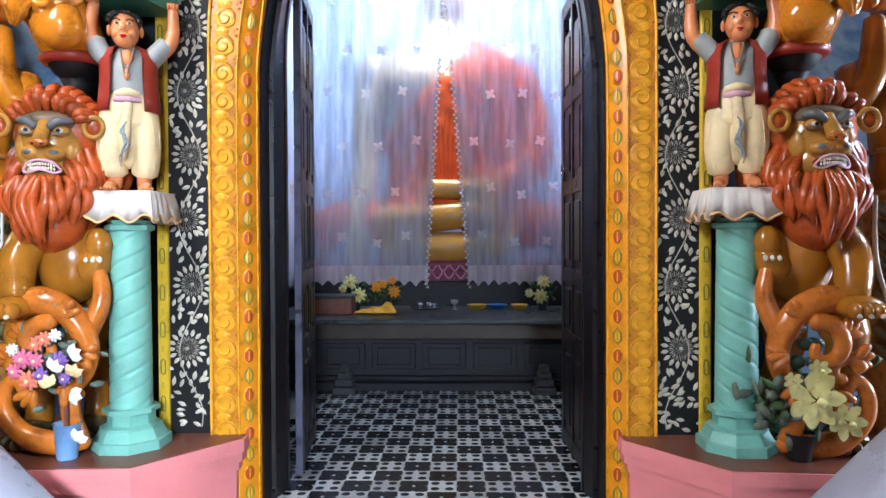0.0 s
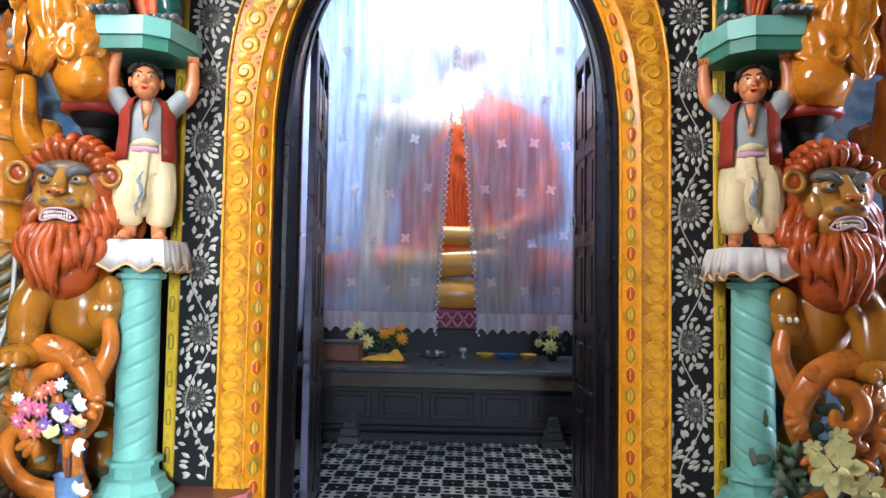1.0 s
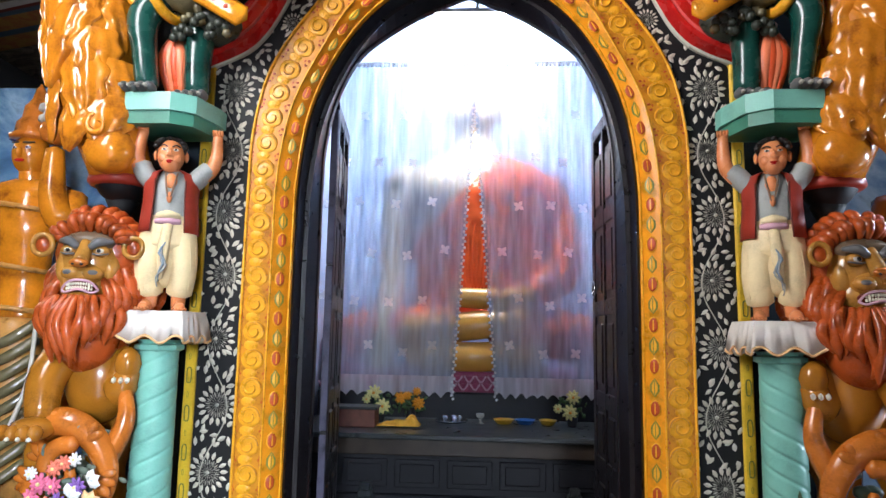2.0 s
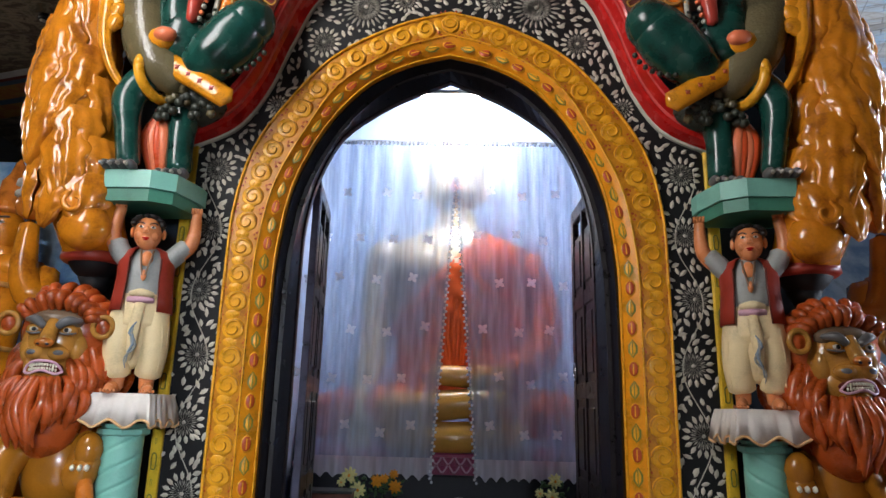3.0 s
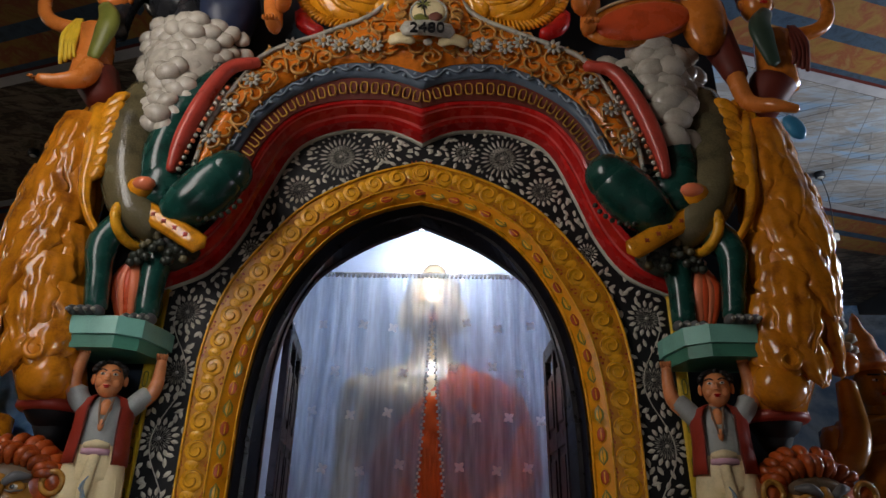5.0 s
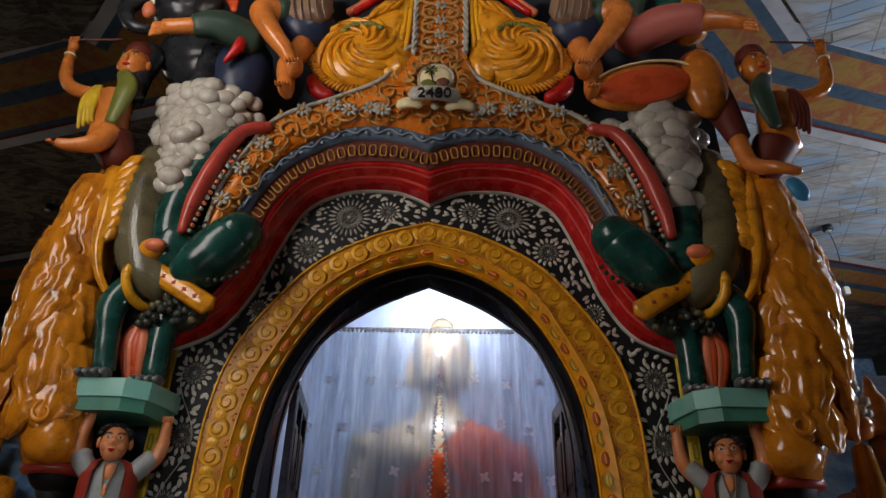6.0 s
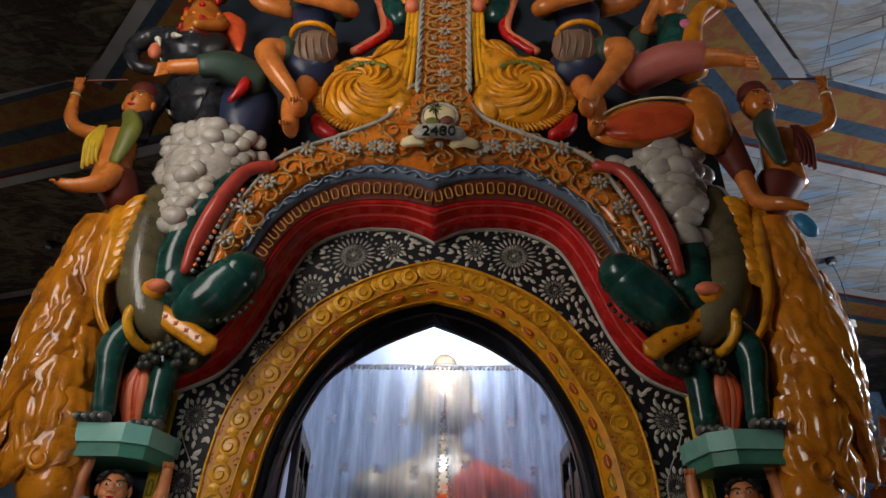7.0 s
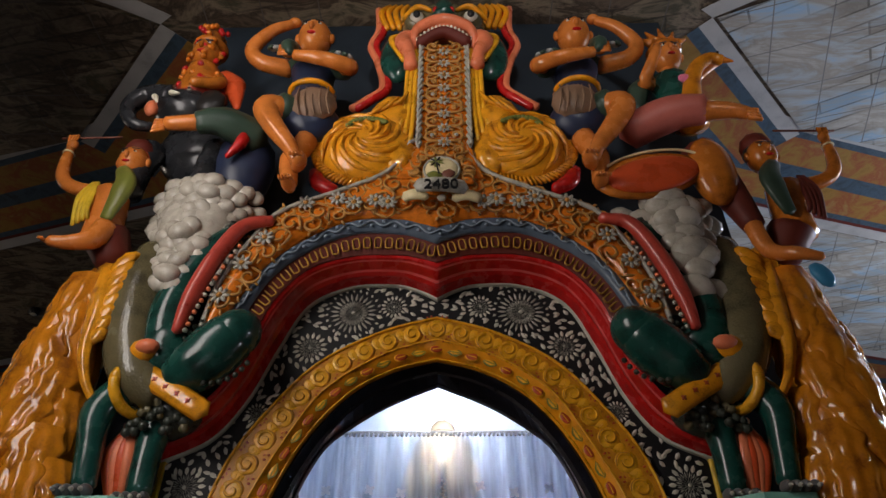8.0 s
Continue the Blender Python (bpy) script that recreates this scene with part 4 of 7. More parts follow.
def flower_head(m, mat, c, s, r, core=PETAL_ORANGE):
    for ring, (n, k) in enumerate(((9, 1.0), (7, 0.62))):
        for i in range(n):
            a = 2 * math.pi * i / n + r.uniform(-0.15, 0.15)
            cx, cz = c[0] + s * 0.55 * k * math.cos(a), c[2] + s * 0.55 * k * math.sin(a)
            m.blob(mat, (cx, c[1] - 0.3 * s * ring, cz), (s * 0.5 * k, s * 0.12, s * 0.24), 1, (r.uniform(-15, 15), -math.degrees(a), r.uniform(-20, 20)))
    if core:
        m.blob(core, (c[0], c[1] - s * 0.4, c[2]), s * 0.2, 1)


vase(-1.1, 4.1, PETAL_LEMON, [(-0.06, 0.36, 0.1), (0.05, 0.2, 0.1), (-0.15, 0.28, 0.06)], "dark vase of lemon-yellow flowers on the altar", 1)
vase(-0.72, 4.15, PETAL_ORANGE, [(-0.12, 0.3, 0.08), (0.1, 0.24, 0.085), (0.08, 0.38, 0.06), (-0.03, 0.33, 0.06)], "vase of orange flowers on the altar", 2)
vase(1.25, 4.1, PETAL_LEMON, [(0.0, 0.36, 0.09), (-0.04, 0.18, 0.1), (-0.18, 0.22, 0.06)], "dark vase of pale yellow flowers on the altar", 3)

# ---- seated statue behind the curtain ----
m = Shape()
A = 0.0
S, G, R = BUDDHA_SKIN, BUDDHA_GOLD, ROBE


def torso():
    """Chest from lap to neck: bare on one shoulder, the rest under a robe pleated along its slanting hem."""
    zs = (2.0, 2.5, 3.0, 3.5, 3.95, 4.2, 4.36, 4.48, 4.6, 4.75, 5.0)
    rx = (0.98, 0.84, 0.84, 0.98, 1.13, 1.16, 1.06, 0.8, 0.48, 0.32, 0.27)
    ry = (0.66, 0.52, 0.5, 0.53, 0.55, 0.5, 0.44, 0.38, 0.32, 0.28, 0.26)
    nu, nv = 110, 84
    pts = []
    for j in range(nv + 1):
        z = 2.0 + 3.0 * j / nv
        a, b = float(np.interp(z, zs, rx)), float(np.interp(z, zs, ry))
        for i in range(nu):
            g = 2 * math.pi * i / nu
            c, q = math.cos(g), math.sin(g)
            x = A + a * math.copysign(abs(c) ** 0.8, c)
            d = (z - 3.05) - 1.18 * (x + 0.85)  # over the hem when positive
            fold = 0.0
            if d < 0:
                fold = 0.035 + 0.028 * math.sin(9.5 * math.sqrt((x - 1.1) ** 2 + (z - 4.6) ** 2) * 2.4 + 0.6 * math.sin(z * 4)) + 0.012 * math.sin(31 * d)
            y = 5.66 + (b + fold) * math.copysign(abs(q) ** 0.8, q)
            pts.append((x + fold * 0.4 * c, y, z))
    skin, robe = [], []
    for j in range(nv):
        for i in range(nu):
            f = (j * nu + i, j * nu + (i + 1) % nu, (j + 1) * nu + (i + 1) % nu, (j + 1) * nu + i)
            x = sum(pts[k][0] for k in f) / 4
            z = sum(pts[k][2] for k in f) / 4
            (skin if (z - 3.05) > 1.18 * (x - A + 0.85) or z > 4.72 else robe).append(f)
    m.add(S, pts, skin)
    m.add(R, pts, robe)


torso()
m.tube(R, [(-0.98, 5.4, 2.95), (-0.6, 5.13, 3.35), (-0.15, 5.12, 3.88), (0.3, 5.3, 4.42), (0.42, 5.55, 4.6)], [0.05, 0.06, 0.06, 0.05, 0.04], 10, 26)
m.blob(S, (-0.48, 5.2, 3.98), (0.42, 0.16, 0.3), 3)
m.blob(S, (-1.06, 5.6, 4.14), (0.3, 0.34, 0.32), 3)
m.tube(S, [(-1.1, 5.56, 4.16), (-1.14, 5.5, 3.5), (-1.16, 5.3, 2.7), (-1.2, 4.98, 2.1), (-1.2, 4.86, 1.75)], [0.27, 0.24, 0.2, 0.17, 0.13], 16, 26)
m.blob(S, (-1.2, 4.84, 1.78), (0.17, 0.09, 0.18), 2)
for k in range(4):
    m.tube(S, [(-1.31 + 0.075 * k, 4.82, 1.72), (-1.32 + 0.078 * k, 4.75, 1.42 + 0.03 * abs(k - 1.5))], [0.042, 0.034], 8, 5)
m.tube(S, [(-1.04, 4.84, 1.85), (-0.98, 4.8, 1.66)], [0.05, 0.035], 8, 5)
m.tube(R, [(1.02, 5.62, 4.16), (1.24, 5.5, 3.5), (1.24, 5.25, 2.8), (0.75, 5.0, 2.48)], [0.3, 0.3, 0.28, 0.21], 18, 26)
m.blob(R, (0.92, 5.5, 3.3), (0.42, 0.3, 0.85), 3)
for k in range(10):  # sleeve pleats
    z = 4.1 - 0.15 * k
    m.tube(R, [(0.7, 5.16 - 0.004 * k, z + 0.2), (1.0, 5.2 - 0.012 * k, z - 0.05), (1.32, 5.28 - 0.015 * k, z - 0.22)], [0.012, 0.034, 0.014], 6, 12)
m.tube(G, [(0.8, 4.98, 2.45), (0.3, 4.85, 2.42), (-0.25, 4.82, 2.44)], [0.17, 0.15, 0.13], 12, 12)
m.tube(R, [(-0.4, 5.3, 1.95), (-1.3, 5.15, 1.95), (-1.95, 5.3, 1.8)], [0.35, 0.36, 0.28], 14, 14)
m.tube(R, [(0.4, 5.3, 1.95), (1.3, 5.15, 1.95), (1.95, 5.3, 1.8)], [0.35, 0.36, 0.28], 14, 14)
m.tube(G, [(-0.9, 4.95, 1.95), (0.0, 4.8, 2.05), (0.7, 4.85, 2.12)], [0.24, 0.2, 0.18], 14, 14)
m.tube(G, [(-0.8, 4.9, 1.66), (0.0, 4.75, 1.64), (0.9, 4.9, 1.68)], [0.2, 0.2, 0.2], 14, 14)
for k in range(9):  # pleats that gather in the gap over the lap
    m.tube(R, [(0.34 + 0.03 * k, 5.24, 4.3 - 0.05 * k), (-0.2 + 0.08 * k, 5.12, 3.5), (-0.12 + 0.045 * k, 5.1, 2.55)], [0.012, 0.026, 0.02], 6, 16)
m.tube(S, [(A, 5.65, 4.4), (A, 5.6, 4.95)], [0.3, 0.26], 14, 6)
m.blob(S, (A, 5.55, 5.42), (0.44, 0.42, 0.56), 3)
m.blob(S, (A, 5.11, 5.38), (0.06, 0.1, 0.15), 2)
for sx in (-1, 1):
    m.blob(BUDDHA_GOLD, (A + sx * 0.17, 5.165, 5.5), (0.12, 0.04, 0.022), 2, (0, 8 * sx, 0))
    m.tube(BUDDHA_GOLD, [(A + sx * 0.07, 5.14, 5.58), (A + sx * 0.17, 5.15, 5.63), (A + sx * 0.3, 5.2, 5.58)], 0.02, 5, 8)
    m.tube(S, [(A + sx * 0.44, 5.55, 5.6), (A + sx * 0.48, 5.5, 5.35), (A + sx * 0.45, 5.5, 5.1)], [0.05, 0.08, 0.06], 8, 8)
m.blob(PINK_LINE, (A, 5.15, 5.2), (0.1, 0.035, 0.025), 2)
m.blob(S, (A, 5.68, 5.75), (0.46, 0.42, 0.38), 3)
m.blob(S, (A, 5.7, 6.12), (0.2, 0.2, 0.18), 2)
m.box(LOTUS, (A, 5.55, 1.3), (4.0, 1.7, 0.28), 0.02)
for k in range(26):
    x = -1.95 + 0.155 * k
    for z, sx in ((1.24, 0), (1.34, 0.078)):
        m.blob(LOTUS, (x + sx, 4.7, z), (0.07, 0.05, 0.055), 2)
        m.tube(LOTUS_EDGE, [(x + sx - 0.065, 4.67, z + 0.05), (x + sx, 4.645, z - 0.03), (x + sx + 0.065, 4.67, z + 0.05)], 0.012, 4, 8)
m.done("seated_statue", label="large seated statue in an orange robe on a lotus base", category="statue")

# ---- curtain ----
def curtain_half(side):
    lab = "sheer blue net curtain with white embroidered flowers, drawn aside below"
    root = empty("net_curtain", (X0 + side * 0.9, 4.4, 1.2), lab, "curtain", "curtain pair before the statue")
    nu, nv = 150, 40
    x_out = -1.9 if side < 0 else 1.8
    rows, hem = [], []
    edge = []
    for j in range(nv + 1):
        z = 1.4 + (5.57 - 1.4) * j / nv
        t = max(0, min(1, (4.95 - z) / 3.75))
        x_in = 0.02 + (-0.24 * t if side < 0 else 0.31 * t)
        edge.append((x_in, 4.4, z))
        row = []
        for i in range(nu + 1):
            u = i / nu
            x = x_in + (x_out - x_in) * u
            f = 0.035 * math.sin(u * 46 + 1.5 * math.sin(u * 9)) * (0.35 + 0.65 * (z - 1.2) / 4.4) + 0.02 * noise.noise(Vector((u * 14, z * 0.7, side)))
            row.append((x, 4.4 + f, z))
        rows.append(row)
    m = Shape()
    m.loft(CURTAIN, rows)
    cloth = m.done("curtain_cloth", root)
    m = Shape()
    low = [(p[0], p[1], 1.14 + 0.05 * abs(math.sin(i * 0.23)) + 0.03 * noise.noise(Vector((i * 0.1, 0, 0)))) for i, p in enumerate(rows[0])]
    m.loft(LACE, [rows[0], [(a[0], a[1], (a[2] + b[2]) / 2) for a, b in zip(rows[0], low)], low])
    m.done("lace_hem", root, "white scalloped lace hem")
    m = Shape()
    for k in range(92):
        t = k / 91
        z = 1.12 + 3.83 * t
        e = max(0, min(1, (4.95 - z) / 3.75))
        x = 0.02 + (-0.24 * e if side < 0 else 0.31 * e)
        m.blob(BEAD_GLASS, (x + 0.012 * (-1) ** k, 4.37, z), (0.02, 0.016, 0.02), 1)
    m.done("bead_trim", root, "white bead trim")
    star = Shape()
    for k in range(4):
        leaf_at(star, STITCH, 0, 0, 2 * math.pi * k / 4 + math.pi / 4, 0.08, 0.05, 0, 0.004)
    s0 = star.done("embroidered_flower", cloth, "white embroidered flower", origin=(0, 0, 0))
    r = random.Random(7 + side)
    for j in range(6):
        for i in range(4):
            u = 0.16 + 0.25 * i + 0.1 * (j % 2) + r.uniform(-0.03, 0.03)
            z = 1.75 + 0.62 * j + r.uniform(-0.06, 0.06)
            t = max(0, min(1, (4.95 - z) / 3.75))
            x_in = 0.02 + (-0.24 * t if side < 0 else 0.31 * t)
            piece("embroidered_flower", s0.data, cloth, (x_in + (x_out - x_in) * u, 4.345, z), (0, r.uniform(-0.3, 0.3), 0), 1.0)["label"] = "white embroidered flower"
    bpy.data.objects.remove(s0)
    return root


curtain_half(-1), curtain_half(1)
rail = empty("curtain_rail", (X0, 4.38, 5.56), "white curtain rail with a bead fringe", "curtain rail")
m = Shape()
m.tube(BEAD_GLASS, [(-2.1, 4.4, 5.6), (2.15, 4.4, 5.6)], 0.018, 8, 4)
m.done("rod", rail)
m = Shape()
for k in range(66):
    m.blob(BEAD_GLASS, (-1.9 + 0.0575 * k, 4.34, 5.545), (0.026, 0.018, 0.036), 1)
m.done("fringe", rail, "white bead fringe")
lamp = empty("tube_lamp", (0.03, 5.05, 6.6), "white tube lamp fixed above the statue's head", "lamp")
m = Shape()
m.box(WHITE, (0.03, 5.05, 6.68), (1.3, 0.1, 0.06), 0.01)
m.box(WHITE, (0.03, 5.05, 7.2), (0.04, 0.04, 1.04))
m.done("lamp_housing", lamp)
m = Shape()
m.tube(LAMP_GLASS, [(-0.6, 5.05, 6.63), (0.66, 5.05, 6.63)], 0.02, 8, 4)
m.done("tube", lamp, "glowing white tube")


# ---- plinths, pillars and bearer figures beside the doorway ----
def plinth(side):
    root = empty("corner_plinth", (X0 + side * 2.0, -0.2, 0), "pink painted masonry plinth with a red-brown cement top", "plinth", "plinths by the doorway")
    def ring(g, top=0.0):
        p = [(1.23 - g, 0.055), (1.23 - g, -0.08 - 0.4 * g), (1.64 - 0.4 * g, -0.59 - g), (3.0, -0.68 - g), (3.0, 0.5)]
        return p if side > 0 else p[::-1]
    m = Shape(side, X0)
    m.prism(PINK, ring(0.0), -0.05, 0.3)
    m.prism(PINK, ring(0.02), 0.3, 0.36)
    m.prism(PINK, ring(0.045), 0.36, 0.42)
    m.done("plinth_body", root)
    m = Shape(side, X0)
    m.prism(PINK, ring(0.06), 0.42, 0.5)
    m.done("cornice", root)
    m = Shape(side, X0)
    m.prism(BROWN_TOP, ring(0.045), 0.5, 0.505)
    m.done("plinth_top", root, "red-brown polished cement top")
    return root


def twisted_pillar(side):
    cx, cy = 1.81, -0.24
    root = empty("twisted_pillar", (X0 + side * cx, cy, 0.505), "mint-green twisted pillar with a stepped octagonal foot", "pillar", "twisted pillars by the doorway")
    m = Shape(side, X0)
    m.lathe(MINT, (cx, cy, 0.505), [(0.225, 0), (0.225, 0.055), (0.205, 0.06), (0.175, 0.115), (0.175, 0.13), (0.135, 0.14), (0.135, 0.2), (0.16, 0.21), (0.16, 0.236), (0.11, 0.245)], 8, math.pi / 8, False)
    m.done("foot", root)
    m = Shape(side, X0)
    rows = []
    for j in range(133):  # three wound flutes parted by sharp grooves
        z = 0.74 + 1.09 * j / 132
        row = []
        for i in range(73):
            g = 2 * math.pi * i / 72
            r = (0.121 - 0.008 * j / 132) * (0.86 + 0.14 * min(1, 3.2 * abs(math.sin(1.5 * (g + 2 * math.pi * (z - 0.74) / 0.34)))) ** 0.6)
            row.append((cx + r * math.cos(g), cy + r * math.sin(g), z))
        rows.append(row)
    m.loft(MINT, rows)
    m.done("shaft", root)
    m = Shape(side, X0)
    m.lathe(MINT, (cx, cy, 1.79), [(0.11, 0), (0.14, 0.015), (0.14, 0.04), (0.115, 0.05), (0.13, 0.07)], 8, math.pi / 8, False)
    m.done("capital", root)
    m = Shape(side, X0)  # draped top
    n = 120
    top, low, mid = [], [], []
    for i in range(n + 1):
        t = i / n * 4
        k, f = int(t) % 4, t - int(t)
        c = [(-1, -1), (1, -1), (1, 1), (-1, 1)]
        a, b = c[k], c[(k + 1) % 4]
        ux, uy = a[0] + (b[0] - a[0]) * f, a[1] + (b[1] - a[1]) * f
        wob = 1 + 0.03 * math.sin(i * 1.05) + 0.02 * math.sin(i * 2.3)
        top.append((cx + ux * 0.2, cy + uy * 0.16, 2.03))
        mid.append((cx + ux * 0.212 * wob, cy + uy * 0.17 * wob, 1.97))
        low.append((cx + ux * 0.226 * wob, cy + uy * 0.185 * wob, 1.865 + 0.022 * math.sin(i * 0.52)))
    inner_low = [(cx + (x - cx) * 0.9, cy + (y - cy) * 0.9, z + 0.01) for x, y, z in low]
    cap = [(cx, cy, 2.032)] * len(top)
    m.loft(DRAPE, [cap, top, mid, low, inner_low])
    m.tube(PETAL_PEACH, low, 0.008, 4, 124)
    m.done("draped_top", root, "white moulded cloth drape")
    return root


def shell(m, mat, rings, a0, a1, n=28):
    """An open sleeve of cloth round an upright axis: rings (cx, cy, rx, ry, z), from angle a0 to a1 in degrees."""
    rows = []
    for grow in (0.0, 0.012):
        for cx, cy, rx, ry, z in (rings if grow else rings[::-1]):
            rows.append([(cx + (rx + grow) * math.cos(radians(a0 + (a1 - a0) * k / n)), cy + (ry + grow) * math.sin(radians(a0 + (a1 - a0) * k / n)), z) for k in range(n + 1)])
    m.loft(mat, rows, True, True)


def bearer(side):
    m = Shape(side, X0)
    x, y = 1.8, -0.25
    for sx in (-1, 1):  # bare feet and ankles
        fx = x + sx * 0.08
        m.tube(SKIN, [(fx, y, 2.06), (fx, y, 2.2)], [0.04, 0.048], 12, 5)
        m.tube(SKIN, [(fx, y + 0.03, 2.062), (fx + sx * 0.012, y - 0.07, 2.058), (fx + sx * 0.02, y - 0.13, 2.047)], [0.034, 0.04, 0.028], 12, 10, 0.75)
        for k in range(5):
            m.blob(SKIN, (fx + sx * 0.02 - 0.034 + 0.017 * k, y - 0.152 + 0.006 * abs(k - 2), 2.042), (0.01, 0.018, 0.011), 1)
    # cream waistcloth: hips, two wrapped legs, pleats and the tied end in front
    m.tube(TROUSER, [(x, y, 2.6), (x, y, 2.5), (x, y, 2.42)], [0.13, 0.148, 0.15], 22, 10, 0.78)
    m.tube(TROUSER, [(x, y, 2.46), (x, y - 0.01, 2.34), (x + 0.01, y - 0.005, 2.2)], [0.1, 0.095, 0.06], 16, 10, 0.85)
    for sx in (-1, 1):
        m.tube(TROUSER, [(x + sx * 0.055, y, 2.56), (x + sx * 0.08, y - 0.01, 2.4), (x + sx * 0.092, y - 0.012, 2.26), (x + sx * 0.082, y, 2.135)], [0.098, 0.096, 0.086, 0.074], 18, 16, 0.95)
        for k in range(5):
            a = radians(-150 + 28 * k) if sx < 0 else radians(-30 - 28 * k)
            m.tube(TROUSER, [(x + sx * 0.06 + 0.092 * math.cos(a), y + 0.09 * math.sin(a), 2.53), (x + sx * 0.085 + 0.09 * math.cos(a + sx * 0.12), y + 0.09 * math.sin(a), 2.36), (x + sx * 0.083 + 0.072 * math.cos(a + sx * 0.3), y + 0.07 * math.sin(a), 2.15)], [0.004, 0.008, 0.004], 5, 10)
    m.tube(TROUSER, [(x - 0.005, y - 0.118, 2.54), (x + 0.012, y - 0.122, 2.38), (x + 0.02, y - 0.105, 2.22)], [0.03, 0.034, 0.014], 10, 12, 0.6)
    for k in range(4):
        m.tube(SHIRT if k % 2 else PALE_BLUE, [(x + 0.0 + 0.012 * k, y - 0.14, 2.43 - 0.02 * k), (x + 0.03 - 0.014 * k, y - 0.146, 2.37 - 0.025 * k), (x - 0.005 + 0.014 * k, y - 0.14, 2.32 - 0.03 * k), (x + 0.03, y - 0.125, 2.26 - 0.03 * k)], [0.004, 0.007, 0.006, 0.003], 5, 12)
    # grey shirt, bare chest, beads, sash and open vest
    m.tube(SHIRT, [(x, y, 2.56), (x, y, 2.7), (x, y, 2.82), (x, y, 2.88)], [0.125, 0.135, 0.13, 0.07], 20, 14, 0.72)
    m.blob(SKIN, (x, y - 0.062, 2.81), (0.038, 0.045, 0.06), 2)
    m.tube(BROWN_CLOTH, [(x - 0.035, y - 0.07, 2.87), (x - 0.022, y - 0.108, 2.78), (x, y - 0.118, 2.7), (x + 0.022, y - 0.108, 2.78), (x + 0.035, y - 0.07, 2.87)], 0.006, 5, 18)
    m.blob(SKIN, (x, y - 0.112, 2.71), (0.016, 0.012, 0.035), 2)
    m.tube(CREAM, [(x - 0.06, y - 0.085, 2.6), (x, y - 0.118, 2.605), (x + 0.06, y - 0.085, 2.6)], [0.018, 0.026, 0.018], 8, 10)
    m.tube(LOTUS_EDGE, [(x - 0.065, y - 0.085, 2.565), (x, y - 0.12, 2.565), (x + 0.065, y - 0.085, 2.565)], 0.02, 8, 10)
    shell(m, VEST, [(x, y, 0.165, 0.128, 2.5), (x, y, 0.158, 0.122, 2.58), (x, y, 0.148, 0.112, 2.7), (x, y, 0.15, 0.108, 2.8), (x, y, 0.115, 0.085, 2.87), (x, y, 0.06, 0.06, 2.895)], -55, 235)
    for a in (-55, 235):
        m.tube(MAROON, [(x + q * math.cos(radians(a)), y + w * math.sin(radians(a)), z) for q, w, z in ((0.172, 0.135, 2.5), (0.155, 0.119, 2.7), (0.152, 0.112, 2.82))], 0.006, 5, 10)
    # neck and head
    hx, hy, hz = x + 0.015, y - 0.03, 2.985
    m.tube(SKIN, [(x, y, 2.85), (hx, y - 0.01, 2.93)], [0.05, 0.046], 12, 5)
    m.blob(SKIN, (hx, hy, hz), (0.079, 0.088, 0.108), 3)
    m.blob(SKIN, (hx, hy - 0.03, hz - 0.055), (0.054, 0.056, 0.058), 3)
    for sx in (-1, 1):
        m.blob(SKIN, (hx + sx * 0.036, hy - 0.052, hz - 0.03), (0.032, 0.028, 0.032), 3)
        m.blob(WHITE, (hx + sx * 0.034, hy - 0.08, hz + 0.018), (0.015, 0.009, 0.008), 2)
        m.blob(GLASS_EYE, (hx + sx * 0.034, hy - 0.088, hz + 0.018), (0.0065, 0.004, 0.0065), 1)
        m.tube(HAIR, [(hx + sx * 0.014, hy - 0.088, hz + 0.036), (hx + sx * 0.036, hy - 0.086, hz + 0.045), (hx + sx * 0.058, hy - 0.072, hz + 0.038)], 0.0038, 4, 8)
        m.blob(SKIN, (hx + sx * 0.088, hy + 0.012, hz), (0.014, 0.024, 0.034), 2)
    m.tube(SKIN, [(hx, hy - 0.084, hz + 0.02), (hx, hy - 0.1, hz - 0.012)], [0.009, 0.015], 8, 5)
    m.blob(SKIN, (hx, hy - 0.094, hz - 0.016), (0.02, 0.014, 0.01), 2)
    m.blob(RED, (hx, hy - 0.088, hz - 0.05), (0.022, 0.009, 0.006), 2)
    m.blob(RED, (hx, hy - 0.086, hz - 0.06), (0.016, 0.009, 0.005), 2)
    r = random.Random(11)
    m.blob(HAIR, (hx, hy + 0.022, hz + 0.034), (0.09, 0.082, 0.088), 3, rough=0.12, freq=5.0)
    for k in range(22):  # short wavy locks over the brow
        a = math.pi * (0.02 + 0.96 * k / 21)
        m.blob(HAIR, (hx + 0.082 * math.cos(a), hy - 0.045 + r.uniform(-0.01, 0.02), hz + 0.04 + 0.056 * math.sin(a)), (0.022, 0.022, 0.016), 1, (0, r.uniform(-40, 40), 0))
    # raised arms, short sleeves and hands on the slab
    for sx, ex, tx in ((1, 0.205, 0.18), (-1, 0.235, 0.25)):
        m.tube(SKIN, [(x + sx * 0.12, y, 2.82), (x + sx * ex, y - 0.015, 2.94), (x + sx * tx, y - 0.03, 3.13)], [0.046, 0.043, 0.03], 12, 14)
        m.tube(SHIRT, [(x + sx * 0.1, y, 2.8), (x + sx * 0.16, y - 0.005, 2.87), (x + sx * (ex - 0.025), y - 0.01, 2.925)], [0.056, 0.06, 0.056], 12, 8)
        m.blob(SKIN, (x + sx * tx, y - 0.035, 3.135), (0.03, 0.026, 0.028), 2)
